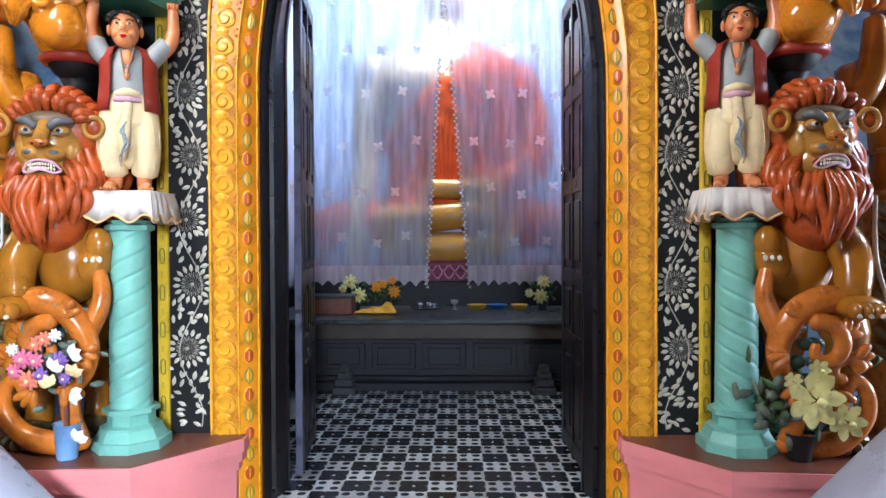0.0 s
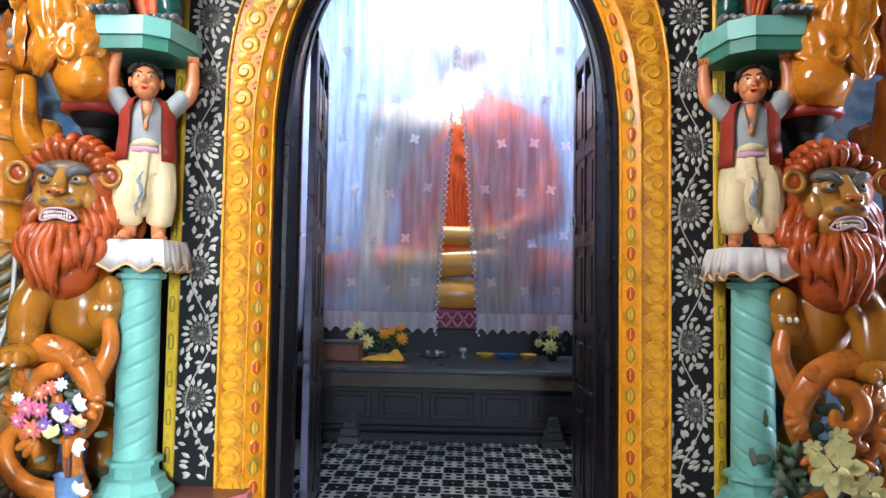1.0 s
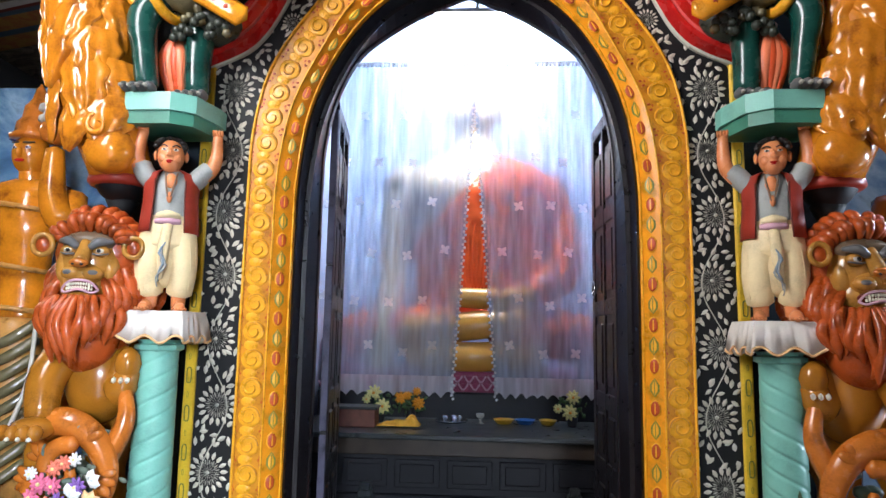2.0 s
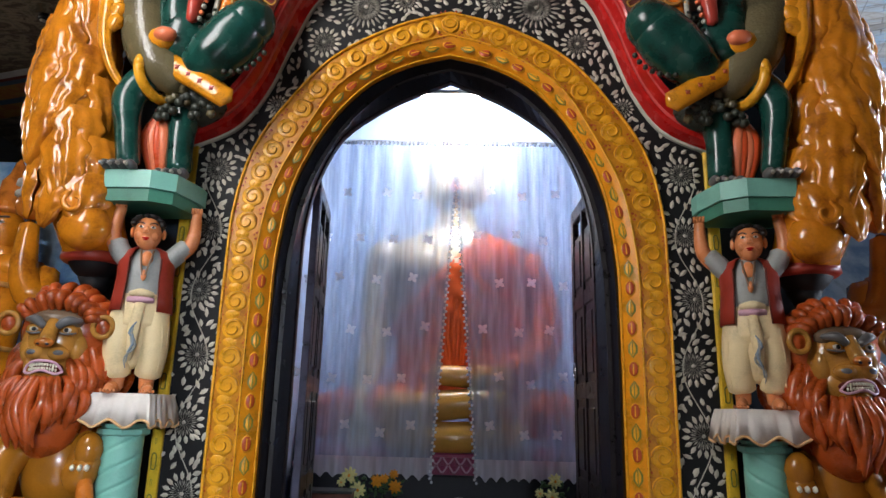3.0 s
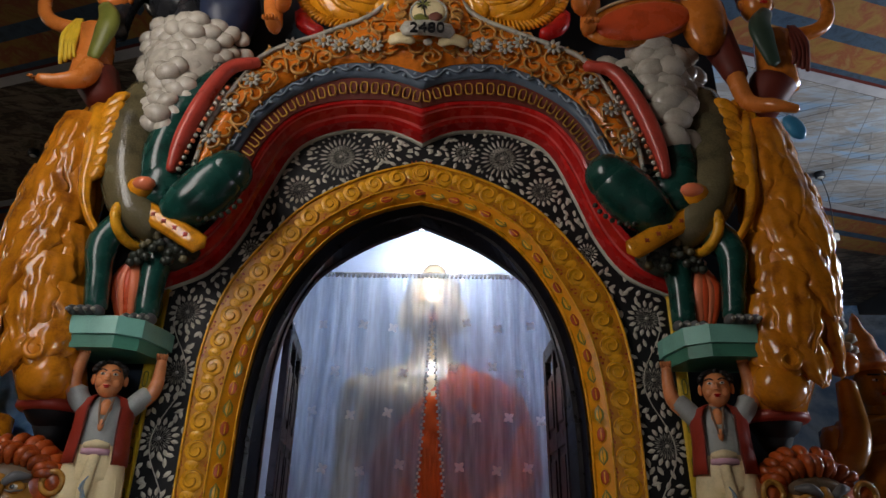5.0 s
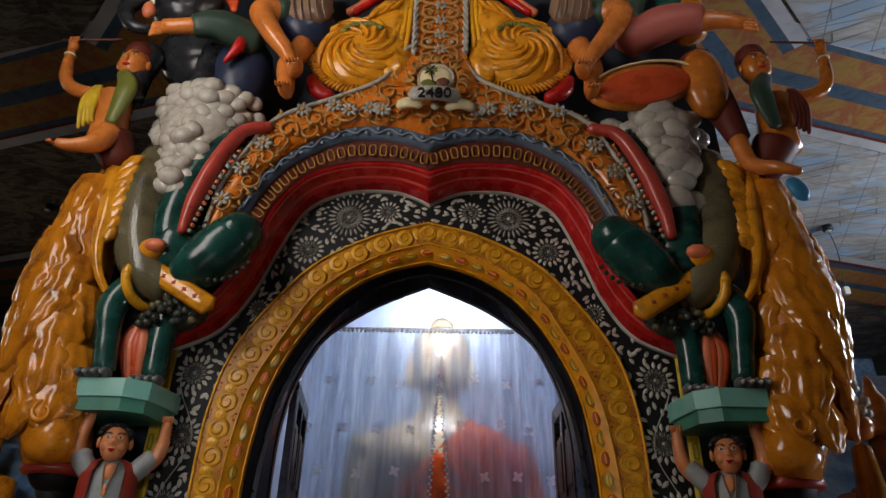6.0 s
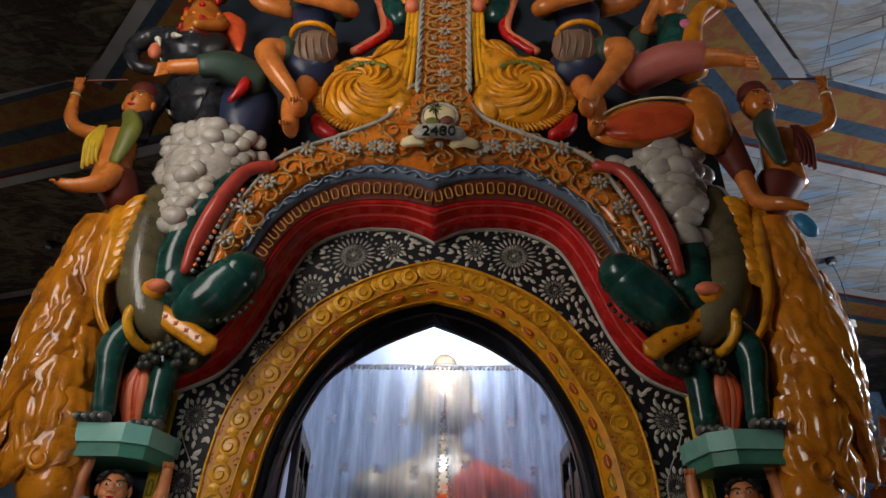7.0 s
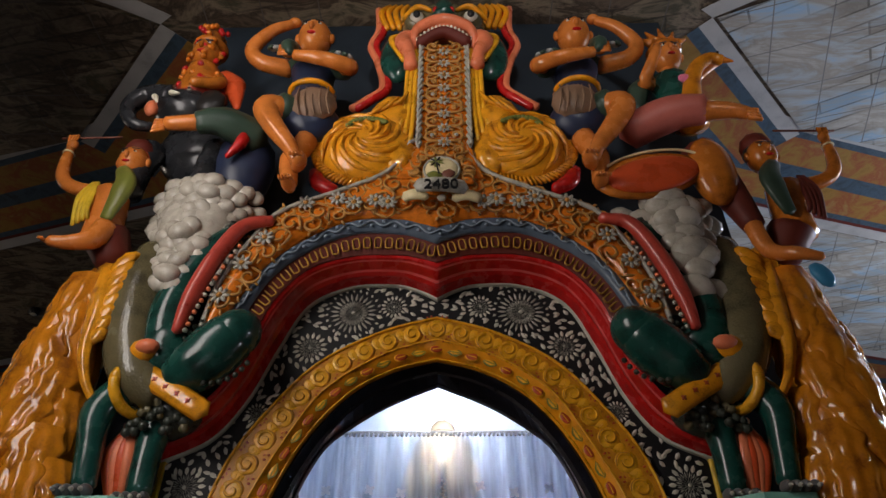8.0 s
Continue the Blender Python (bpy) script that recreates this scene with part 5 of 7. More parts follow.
        for k in range(4):
            m.tube(SKIN, [(x + sx * tx - 0.024 + 0.016 * k, y - 0.05, 3.13), (x + sx * tx - 0.026 + 0.0175 * k, y - 0.07, 3.16)], 0.009, 5, 3)
    q = Matrix.Rotation(-side * radians(20), 3, "Z")
    base = Vector((X0 + side * x, y, 0))
    m.v = [q @ (Vector(v) - base) + base for v in m.v]
    return m.done("bearer_statue", label="painted child statue in a red vest, standing on a pillar", category="statue", group="bearer statues")


def slab_tray(side):
    m = Shape(side, X0)
    p = [(1.49, -0.1), (1.56, -0.48), (1.72, -0.62), (2.08, -0.62), (2.16, -0.5), (2.14, 0.055), (1.49, 0.055)]
    p = p if side > 0 else p[::-1]
    p = [(1.83 + (a - 1.83) * 0.77, -0.24 + (b + 0.26) * 0.62) for a, b in p]
    m.prism(MINT, p, 3.22, 3.33)
    q = [(a + (1.82 - a) * 0.08, b + (-0.28 - b) * 0.08) for a, b in p]
    m.prism(MINT_DARK, q, 3.14, 3.22)
    return m.done("carried_slab", label="mint-green many-sided slab resting on the bearer's head", category="slab", group="carried slabs")


def lion(side):
    m = Shape(side, X0)
    r = random.Random(21)
    hx, hy, hz = 2.2, -0.36, 2.32
    m.blob(LION_BODY, (2.22, -0.06, 1.7), (0.25, 0.26, 0.45), 3)
    m.blob(LION_BODY, (2.17, -0.22, 1.62), (0.2, 0.18, 0.27), 3)
    m.blob(LION_MANE, (hx, hy + 0.13, hz + 0.05), (0.295, 0.21, 0.275), 3, rough=0.06, freq=5.0)
    m.blob(LION_MANE, (hx, hy + 0.1, hz - 0.25), (0.28, 0.19, 0.36), 3)
    m.blob(LION_MANE, (hx, hy + 0.0, hz - 0.38), (0.21, 0.16, 0.28), 3)
    for layer, (count, y_in, z_top, z_low, rad) in enumerate(((21, 0.06, 0.02, -0.54, 0.036), (18, 0.02, -0.1, -0.5, 0.032), (15, -0.05, -0.22, -0.57, 0.03))):
        for k in range(count):  # thick wavy locks in three layers
            a = (-1.75 + 3.5 * k / (count - 1)) * (1 - 0.14 * layer)
            if abs(a) < (0.62, 0.5, 0.0)[layer]:
                continue
            sx, cx = math.sin(a), math.cos(a)
            ph, w = r.uniform(0, 6.28), r.uniform(0.012, 0.024)
            low = z_low + 0.12 * abs(sx) ** 2 + r.uniform(-0.05, 0.04)
            pts = []
            for i in range(7):
                f = i / 6
                q = (0.22 + 0.1 * math.sin(math.pi * min(1, f * 1.15))) * (1 - 0.12 * layer)
                pts.append((hx + q * sx + w * math.sin(ph + 6.5 * f), hy + y_in + 0.1 - (0.2 + 0.05 * math.sin(math.pi * f)) * cx - 0.02 * layer, hz + z_top + (low - z_top) * f))
            m.tube(LION_MANE, pts, [rad * 0.6, rad, rad * 1.05, rad * 0.95, rad * 0.25], 8, 26)
    for row in range(2):  # short locks combed up and back from the brow
        for k in range(12):
            a = -1.4 + 2.8 * (k + 0.5 * (row % 2)) / 11.5
            sx, cx = math.sin(a), math.cos(a)
            w = r.uniform(-0.02, 0.02)
            y0 = hy - 0.1 + 0.085 * row + 0.07 * abs(sx)
            q, h = 0.16 + 0.035 * row, 0.07 + 0.055 * row
            m.tube(LION_MANE, [(hx + q * sx, y0, hz + 0.09 + h * cx), (hx + (q + 0.045) * sx + w, y0 - 0.03, hz + 0.1 + (h + 0.06) * cx), (hx + (q + 0.08) * sx + 1.6 * w, y0 + 0.02, hz + 0.09 + (h + 0.1) * cx), (hx + (q + 0.09) * sx + 2 * w, y0 + 0.09, hz + 0.08 + (h + 0.1) * cx)], [0.012, 0.03, 0.03, 0.01], 8, 14)
    # broad face: skull, cheeks, muzzle, chin
    first_v = len(m.v)
    m.blob(LION_FACE, (hx, hy - 0.0, hz - 0.02), (0.185, 0.15, 0.2), 3)
    m.blob(LION_FACE, (hx, hy - 0.02, hz - 0.15), (0.155, 0.13, 0.13), 3)
    m.blob(GREY_BROW, (hx, hy - 0.06, hz + 0.1), (0.15, 0.085, 0.07), 3)
    m.blob(LION_FACE, (hx, hy - 0.1, hz - 0.09), (0.105, 0.095, 0.075), 3)
    m.tube(LION_FACE, [(hx, hy - 0.12, hz + 0.09), (hx, hy - 0.16, hz + 0.03), (hx, hy - 0.2, hz - 0.03)], [0.035, 0.04, 0.045], 12, 12)
    m.blob(SCROLL, (hx, hy - 0.228, hz - 0.035), (0.05, 0.024, 0.026), 3)
    m.blob(LION_FACE, (hx, hy - 0.12, hz - 0.235), (0.09, 0.075, 0.05), 3)
    m.blob(MAROON, (hx, hy - 0.13, hz - 0.163), (0.085, 0.07, 0.034), 3)
    lips = [(-0.095, -0.185), (-0.062, -0.143), (0, -0.13), (0.062, -0.143), (0.095, -0.185), (0.066, -0.2), (0, -0.182), (-0.066, -0.2), (-0.095, -0.185)]
    m.tube(LOTUS_EDGE, [(hx + u, hy - 0.208 + 5.0 * u * u, hz + v) for u, v in lips], 0.007, 8, 44)
    for k in range(11):
        u = -0.065 + 0.013 * k
        big = 1.7 if k in (1, 9) else 1.0
        for v, up in ((-0.146, -1), (-0.176, 1)):
            m.blob(TEETH, (hx + u, hy - 0.2 + 4.6 * u * u, hz + v - 1.9 * u * u + up * 0.004 * big), (0.0065, 0.01, 0.011 * big), 1)
    for sx in (-1, 1):
        m.blob(LION_FACE, (hx + sx * 0.055, hy - 0.16, hz - 0.088), (0.058, 0.042, 0.04), 3, (0, 0, sx * 15))
        m.blob(GREY_SKIN, (hx + sx * 0.062, hy - 0.178, hz - 0.086), (0.036, 0.028, 0.022), 2, (0, 0, sx * 15))
        m.blob(GLASS_EYE, (hx + sx * 0.022, hy - 0.246, hz - 0.044), (0.012, 0.007, 0.008), 1)
        m.blob(LION_FACE, (hx + sx * 0.12, hy - 0.05, hz - 0.05), (0.055, 0.065, 0.1), 3)
        m.tube(GREY_SKIN, [(hx + sx * 0.035, hy - 0.165, hz + 0.06), (hx + sx * 0.08, hy - 0.162, hz + 0.095), (hx + sx * 0.14, hy - 0.12, hz + 0.1)], [0.02, 0.028, 0.012], 9, 12)
        m.blob(LION_FACE, (hx + sx * 0.085, hy - 0.13, hz + 0.042), (0.05, 0.035, 0.036), 2)
        m.blob(WHITE, (hx + sx * 0.085, hy - 0.152, hz + 0.042), (0.026, 0.018, 0.017), 2)
        m.blob(GLASS_EYE, (hx + sx * 0.082, hy - 0.168, hz + 0.042), (0.012, 0.006, 0.012), 2)
        m.tube(GREY_SKIN, [(hx + sx * 0.05, hy - 0.165, hz + 0.024), (hx + sx * 0.085, hy - 0.17, hz + 0.018), (hx + sx * 0.125, hy - 0.14, hz + 0.03)], 0.006, 5, 8)
        m.tube(LION_FACE, [(hx + sx * 0.245 + 0.052 * math.cos(t), hy - 0.09, hz + 0.075 + 0.058 * math.sin(t)) for t in np.linspace(0, 6.28, 13)], 0.016, 8, 30)
        m.blob(LION_MANE, (hx + sx * 0.245, hy - 0.065, hz + 0.075), (0.052, 0.035, 0.056), 2)
    m.tube(LION_MANE, [(hx - 0.05, hy - 0.13, hz - 0.27), (hx - 0.045, hy - 0.16, hz - 0.37)], [0.03, 0.022], 8, 6)
    m.tube(LION_MANE, [(hx, hy - 0.14, hz - 0.27), (hx, hy - 0.17, hz - 0.38)], [0.032, 0.022], 8, 6)
    m.tube(LION_MANE, [(hx + 0.05, hy - 0.13, hz - 0.27), (hx + 0.045, hy - 0.16, hz - 0.37)], [0.03, 0.022], 8, 6)
    if side < 0:  # this one turns its face to the entrance
        q, pin = Matrix.Rotation(radians(14), 3, "Z"), Vector((X0 + side * hx, hy, 0))
        m.v[first_v:] = [q @ (Vector(v) - pin) + pin for v in m.v[first_v:]]
    # front leg resting on the scroll, raised paw beside the pillar, hind legs
    m.tube(LION_BODY, [(2.3, -0.2, 1.85), (2.36, -0.42, 1.65), (2.33, -0.5, 1.42)], [0.14, 0.11, 0.085], 12, 12)
    m.blob(LION_BODY, (2.33, -0.56, 1.37), (0.12, 0.13, 0.07), 2)
    for k in range(4):
        m.blob(LION_BODY, (2.24 + 0.06 * k, -0.67, 1.36), (0.034, 0.05, 0.045), 2)
        m.blob(TEETH, (2.24 + 0.06 * k, -0.715, 1.335), (0.013, 0.02, 0.014), 1)
    m.tube(LION_BODY, [(2.05, -0.2, 1.75), (1.98, -0.34, 1.55), (1.93, -0.34, 1.68)], [0.12, 0.09, 0.07], 10, 10)
    m.blob(LION_BODY, (1.93, -0.36, 1.72), (0.075, 0.07, 0.1), 2)
    for k in range(3):
        m.blob(TEETH, (1.89 + 0.04 * k, -0.43, 1.63), (0.014, 0.02, 0.02), 1)
    for fx, fy in ((2.42, -0.12), (2.12, 0.0)):
        m.tube(LION_BODY, [(fx - 0.06, fy + 0.05, 1.5), (fx + 0.04, fy - 0.1, 1.15), (fx + 0.03, fy + 0.02, 0.85), (fx + 0.03, fy - 0.02, 0.6)], [0.18, 0.14, 0.085, 0.08], 12, 14)
        m.blob(SCALES, (fx + 0.03, fy - 0.1, 0.575), (0.12, 0.17, 0.075), 2)
        for k in range(4):
            m.blob(SCALES, (fx - 0.06 + 0.06 * k, fy - 0.26, 0.55), (0.032, 0.06, 0.045), 2)
    return m.done("lion_statue", label="glossy orange lion statue rearing with bared teeth on the plinth", category="statue", group="lion statues")


def scroll_pts(cx, cz, r0, r1, a0, a1, y, n=14):
    return [(cx + (r0 + (r1 - r0) * k / (n - 1)) * math.cos(a0 + (a1 - a0) * k / (n - 1)), y, cz + (r0 + (r1 - r0) * k / (n - 1)) * math.sin(a0 + (a1 - a0) * k / (n - 1))) for k in range(n)]


def scrollwork(side):
    root = empty("scrollwork", (X0 + side * 2.1, -0.5, 0.505), "carved orange acanthus scrollwork under the lion's paw", "ornament", "scrollworks on the plinths")
    m = Shape(side, X0)
    m.tube(SCROLL, [(1.98, -0.42, 0.58), (2.15, -0.44, 0.575), (2.32, -0.45, 0.62), (2.43, -0.46, 0.75), (2.43, -0.46, 0.89), (2.36, -0.46, 0.95), (2.31, -0.46, 0.9)], [0.045, 0.07, 0.072, 0.06, 0.05, 0.042, 0.05], 12, 44, 0.85)
    m.done("base_scroll", root)
    m = Shape(side, X0)
    m.tube(SCROLL, [(2.37, -0.5, 1.31), (2.22, -0.5, 1.4), (2.05, -0.48, 1.33), (1.95, -0.46, 1.14), (2.0, -0.45, 0.95), (2.12, -0.46, 0.88)], [0.055, 0.075, 0.075, 0.065, 0.055, 0.03], 12, 40, 0.8, ridges=4, depth=0.12)
    m.tube(SCROLL, [(1.98, -0.45, 1.18), (1.9, -0.41, 1.4), (1.93, -0.38, 1.6), (1.9, -0.38, 1.7)], [0.06, 0.058, 0.045, 0.015], 10, 20, 0.7, ridges=3, depth=0.15)
    m.tube(SCROLL, scroll_pts(2.16, 1.14, 0.15, 0.03, 1.9, -3.4, -0.52), [0.05, 0.048, 0.03], 10, 36, 0.8)
    m.tube(SCROLL, scroll_pts(2.28, 1.0, 0.1, 0.025, 0.2, 5.0, -0.5), [0.045, 0.045, 0.03], 10, 30, 0.8)
    m.tube(SCROLL, [(2.02, -0.45, 0.98), (2.06, -0.45, 0.78), (2.02, -0.43, 0.6)], [0.05, 0.055, 0.06], 10, 14, 0.8)
    r = random.Random(5)
    for cx, cz, a0 in ((2.2, 1.36, 80), (2.06, 1.3, 120), (1.98, 1.1, 190), (2.05, 0.92, 240), (2.33, 1.08, 10), (2.27, 1.2, 40), (2.24, 0.9, -60)):
        for k in range(3):  # lobed leaf tips
            a = radians(a0 + 32 * (k - 1))
            m.blob(SCROLL, (cx + 0.06 * math.cos(a), -0.5 - 0.01 * k, cz + 0.06 * math.sin(a)), (0.062, 0.026, 0.028), 2, (0, -math.degrees(a), 0), 0.12)
    m.done("acanthus", root)
    m = Shape(side, X0)
    for k in range(7):
        m.blob(TEAL_CLOTH, (2.05 + 0.05 * (k % 3), -0.46, 0.95 + 0.1 * (k // 2)), (0.05, 0.03, 0.04), 2, rough=0.3)
    m.done("dark_petals", root, "dark green painted petals")
    return root


def guardian(side):
    m = Shape(side, X0)
    x, y = 3.0, 0.15
    B = LION_BODY if side > 0 else MANE
    m.tube(B, [(x, y, 1.95), (x, y, 2.25), (x, y - 0.03, 2.6), (x, y, 2.85)], [0.2, 0.17, 0.22, 0.2], 14, 16, 0.8)
    m.blob(B, (x, y, 2.82), (0.33, 0.17, 0.12), 2)
    for z, rr in ((2.05, 0.22), (2.32, 0.185), (2.72, 0.225)):
        m.tube(CARVED, [(x + rr * math.cos(a), y - 0.02 + 0.85 * rr * math.sin(a), z + 0.03 * math.cos(a)) for a in np.linspace(0, 6.28, 15)], 0.018, 6, 30)
    m.tube(B, [(x, y, 2.85), (x, y - 0.02, 3.0)], [0.08, 0.075], 10, 4)
    m.blob(B, (x, y - 0.03, 3.1), (0.12, 0.12, 0.15), 3)
    m.blob(B, (x, y - 0.15, 3.09), (0.02, 0.03, 0.04), 2)
    for sx in (-1, 1):
        m.blob(WHITE, (x + sx * 0.045, y - 0.135, 3.125), (0.022, 0.012, 0.01), 1)
        m.blob(GLASS_EYE, (x + sx * 0.045, y - 0.145, 3.125), (0.009, 0.006, 0.009), 1)
        m.tube(HAIR, [(x + sx * 0.015, y - 0.145, 3.16), (x + sx * 0.08, y - 0.12, 3.165)], 0.006, 4, 4)
    m.blob(RED, (x, y - 0.145, 3.035), (0.035, 0.014, 0.012), 2)
    m.lathe(SCROLL, (x, y, 3.2), [(0.16, 0), (0.17, 0.03), (0.14, 0.05), (0.13, 0.12), (0.1, 0.16), (0.09, 0.24), (0.05, 0.3), (0.03, 0.38), (0.005, 0.42)], 14)
    # raised arm with a bowl of leaves towards the doorway, other arm down
    m.tube(B, [(x - 0.3, y, 2.8), (x - 0.36, y - 0.1, 2.6), (x - 0.27, y - 0.15, 2.75), (x - 0.25, y - 0.15, 3.1)], [0.1, 0.1, 0.085, 0.06], 10, 16)
    m.lathe(SCROLL, (x - 0.25, y - 0.16, 3.14), [(0.03, 0), (0.08, 0.02), (0.1, 0.08), (0.09, 0.13), (0.06, 0.15)], 14)
    r = random.Random(3)
    for k in range(40):
        h = r.uniform(0, 0.4)
        m.blob(SILVER, (x - 0.25 + r.uniform(-1, 1) * (0.11 - 0.2 * h), y - 0.16 + r.uniform(-0.06, 0.06), 3.3 + h), 0.04, 1, rough=0.3)
    m.tube(B, [(x + 0.3, y, 2.8), (x + 0.4, y - 0.05, 2.45), (x + 0.3, y - 0.15, 2.15)], [0.1, 0.09, 0.07], 10, 12)
    m.tube(CARVED, [(x, y, 1.95), (x, y, 1.6), (x, y, 1.1), (x, y, 0.5)], [0.24, 0.25, 0.22, 0.2], 14, 16, 0.85)
    for k in range(9):  # twisted sash
        z = 1.95 - 0.11 * k
        m.tube(SCALES, [(x - 0.24 + 0.0 * k, y - 0.14, z), (x - 0.1, y - 0.22, z - 0.12), (x + 0.05, y - 0.18, z - 0.16)], 0.035, 6, 8)
    m.tube(WHITE, [(x - 0.27, y - 0.2, 2.0), (x - 0.29, y - 0.25, 1.6), (x - 0.2, y - 0.28, 1.25)], 0.014, 6, 12)
    return m.done("guardian_statue", label="gilded guardian statue in a pointed crown raising a bowl of leaves", category="statue", group="guardian statues")


def wing_rail(side):
    m = Shape(side, X0)
    rows = []
    for k in range(21):
        t = k / 20
        x = 1.47 + 1.9 * t
        z = 0.12 + 1.75 * t + 0.05 * math.sin(3 * t)
        rows.append([(x + 0.12, -1.3, -0.05), (x + 0.08, -1.3, z - 0.12), (x + 0.02, -1.28, z - 0.02), (x, -1.2, z), (x, -1.0, z + 0.01), (x + 0.03, -0.92, z - 0.03), (x + 0.12, -0.9, z - 0.15), (x + 0.15, -0.9, -0.05)])
    m.loft(LILAC, rows)
    return m.done("wing_wall", label="lilac-white plastered sloping wing wall", category="low wall", group="wing walls")


for s in (-1, 1):
    plinth(s), twisted_pillar(s), bearer(s), slab_tray(s), lion(s), scrollwork(s), guardian(s), wing_rail(s)

# flower pots on the plinths
r = random.Random(9)
pot = empty("flower_pot", (-2.02, -0.5, 0.505), "pale blue pot of pink, violet and white artificial flowers", "flower pot", "pots on the plinths")
m = Shape()
m.lathe(POT_BLUE, (-2.02, -0.5, 0.505), [(0.05, 0), (0.055, 0.01), (0.07, 0.2), (0.078, 0.205), (0.07, 0.2), (0.05, 0.15)], 18)
m.done("pot", pot)
m = Shape()
m.tube(WOODBOX, [(-2.02, -0.5, 0.6), (-2.02, -0.52, 0.9), (-2.06, -0.53, 1.1)], 0.014, 6, 8)
for k in range(60):
    m.blob(LEAF_GREY, (-2.08 + r.gauss(0, 0.11), -0.5 + r.uniform(-0.07, 0.07), 1.08 + r.gauss(0, 0.12)), (0.045, 0.012, 0.022), 1, (r.uniform(-40, 40), r.uniform(0, 180), r.uniform(0, 180)))
m.done("foliage", pot, kind="stuff")
for x, z, s, mat in ((-2.2, 1.09, 0.06, PETAL_PINK), (-2.13, 1.17, 0.05, PETAL_CORAL), (-2.17, 0.97, 0.06, PETAL_CORAL), (-2.25, 1.02, 0.05, PETAL_PINK), (-2.08, 1.2, 0.045, PETAL_CORAL), (-2.26, 1.14, 0.04, PETAL_WHITE), (-2.02, 1.22, 0.04, PETAL_WHITE), (-2.1, 1.0, 0.05, PETAL_VIOLET), (-2.0, 1.08, 0.055, PETAL_VIOLET), (-1.97, 0.98, 0.04, PETAL_VIOLET), (-2.13, 1.08, 0.05, PETAL_PINK)):
    m = Shape()
    flower_head(m, mat, (x, -0.6, z), s, r, PETAL_LEMON)
    m.done("bloom", pot)
for x, z, ang, mat in ((-1.93, 1.11, 0.5, PETAL_WHITE), (-2.04, 0.94, 2.0, PETAL_LEMON), (-1.93, 0.9, -0.3, PETAL_WHITE), (-1.92, 1.0, 1.2, PETAL_PEACH), (-2.03, 1.03, 1.0, PETAL_WHITE), (-1.9, 0.64, 1.0, PETAL_WHITE)):
    m = Shape()
    for d in (-0.7, 0.0, 0.7):
        leaf_at(m, mat, x, z, ang + d, 0.075, 0.045, -0.62, 0.02)
    m.done("bloom", pot)
pot = empty("flower_pot", (2.1, -0.45, 0.505), "black pot of large pale yellow artificial flowers", "flower pot", "pots on the plinths")
m = Shape()
m.lathe(POT_BLACK, (2.1, -0.45, 0.505), [(0.06, 0), (0.065, 0.01), (0.085, 0.15), (0.09, 0.155), (0.08, 0.15), (0.06, 0.1)], 18)
m.done("pot", pot)
m = Shape()
for k in range(90):
    m.blob(LEAF_GREY if k % 3 else LEAF, (2.08 + r.gauss(0, 0.12), -0.43 + r.uniform(-0.07, 0.08), 0.83 + r.gauss(0, 0.1)), (0.06, 0.014, 0.03), 1, (r.uniform(-40, 40), r.uniform(0, 180), r.uniform(0, 180)))
m.done("foliage", pot, kind="stuff")
for x, z, s in ((2.12, 0.87, 0.15), (2.29, 0.75, 0.1), (2.14, 1.03, 0.06), (2.0, 0.97, 0.05)):
    m = Shape()
    for ring, (n, w) in enumerate(((7, 1.0), (5, 0.55))):
        for i in range(n):
            a = 2 * math.pi * (i + 0.5 * ring) / n + r.uniform(-0.12, 0.12)
            cx, cz, sx, sz = x, z, math.cos(a), math.sin(a)
            pts = [(0.1, 0.0), (0.4, 0.22), (0.75, 0.3), (1.0, 0.12), (1.05, 0.0), (1.0, -0.12), (0.75, -0.3), (0.4, -0.22)]
            vs = [(x + s * w * (u * sx - v * sz), -0.58 - 0.15 * s * ring - 0.12 * s * w * u * u + 0.3 * s * abs(v), z + s * w * (u * sz + v * sx)) for u, v in pts]
            vs.append((x + s * w * 0.6 * sx, -0.575 - 0.15 * s * ring, z + s * w * 0.6 * sz))
            m.add(PETAL_LEMON, vs + [(p[0], p[1] + 0.006, p[2]) for p in vs], [(j, (j + 1) % 8, 8) for j in range(8)] + [(9 + (j + 1) % 8, 9 + j, 17) for j in range(8)])
    m.blob(PETAL_LEMON, (x, -0.6 - 0.3 * s, z), (s * 0.16, s * 0.2, s * 0.16), 2, rough=0.3)
    m.done("bloom", pot)


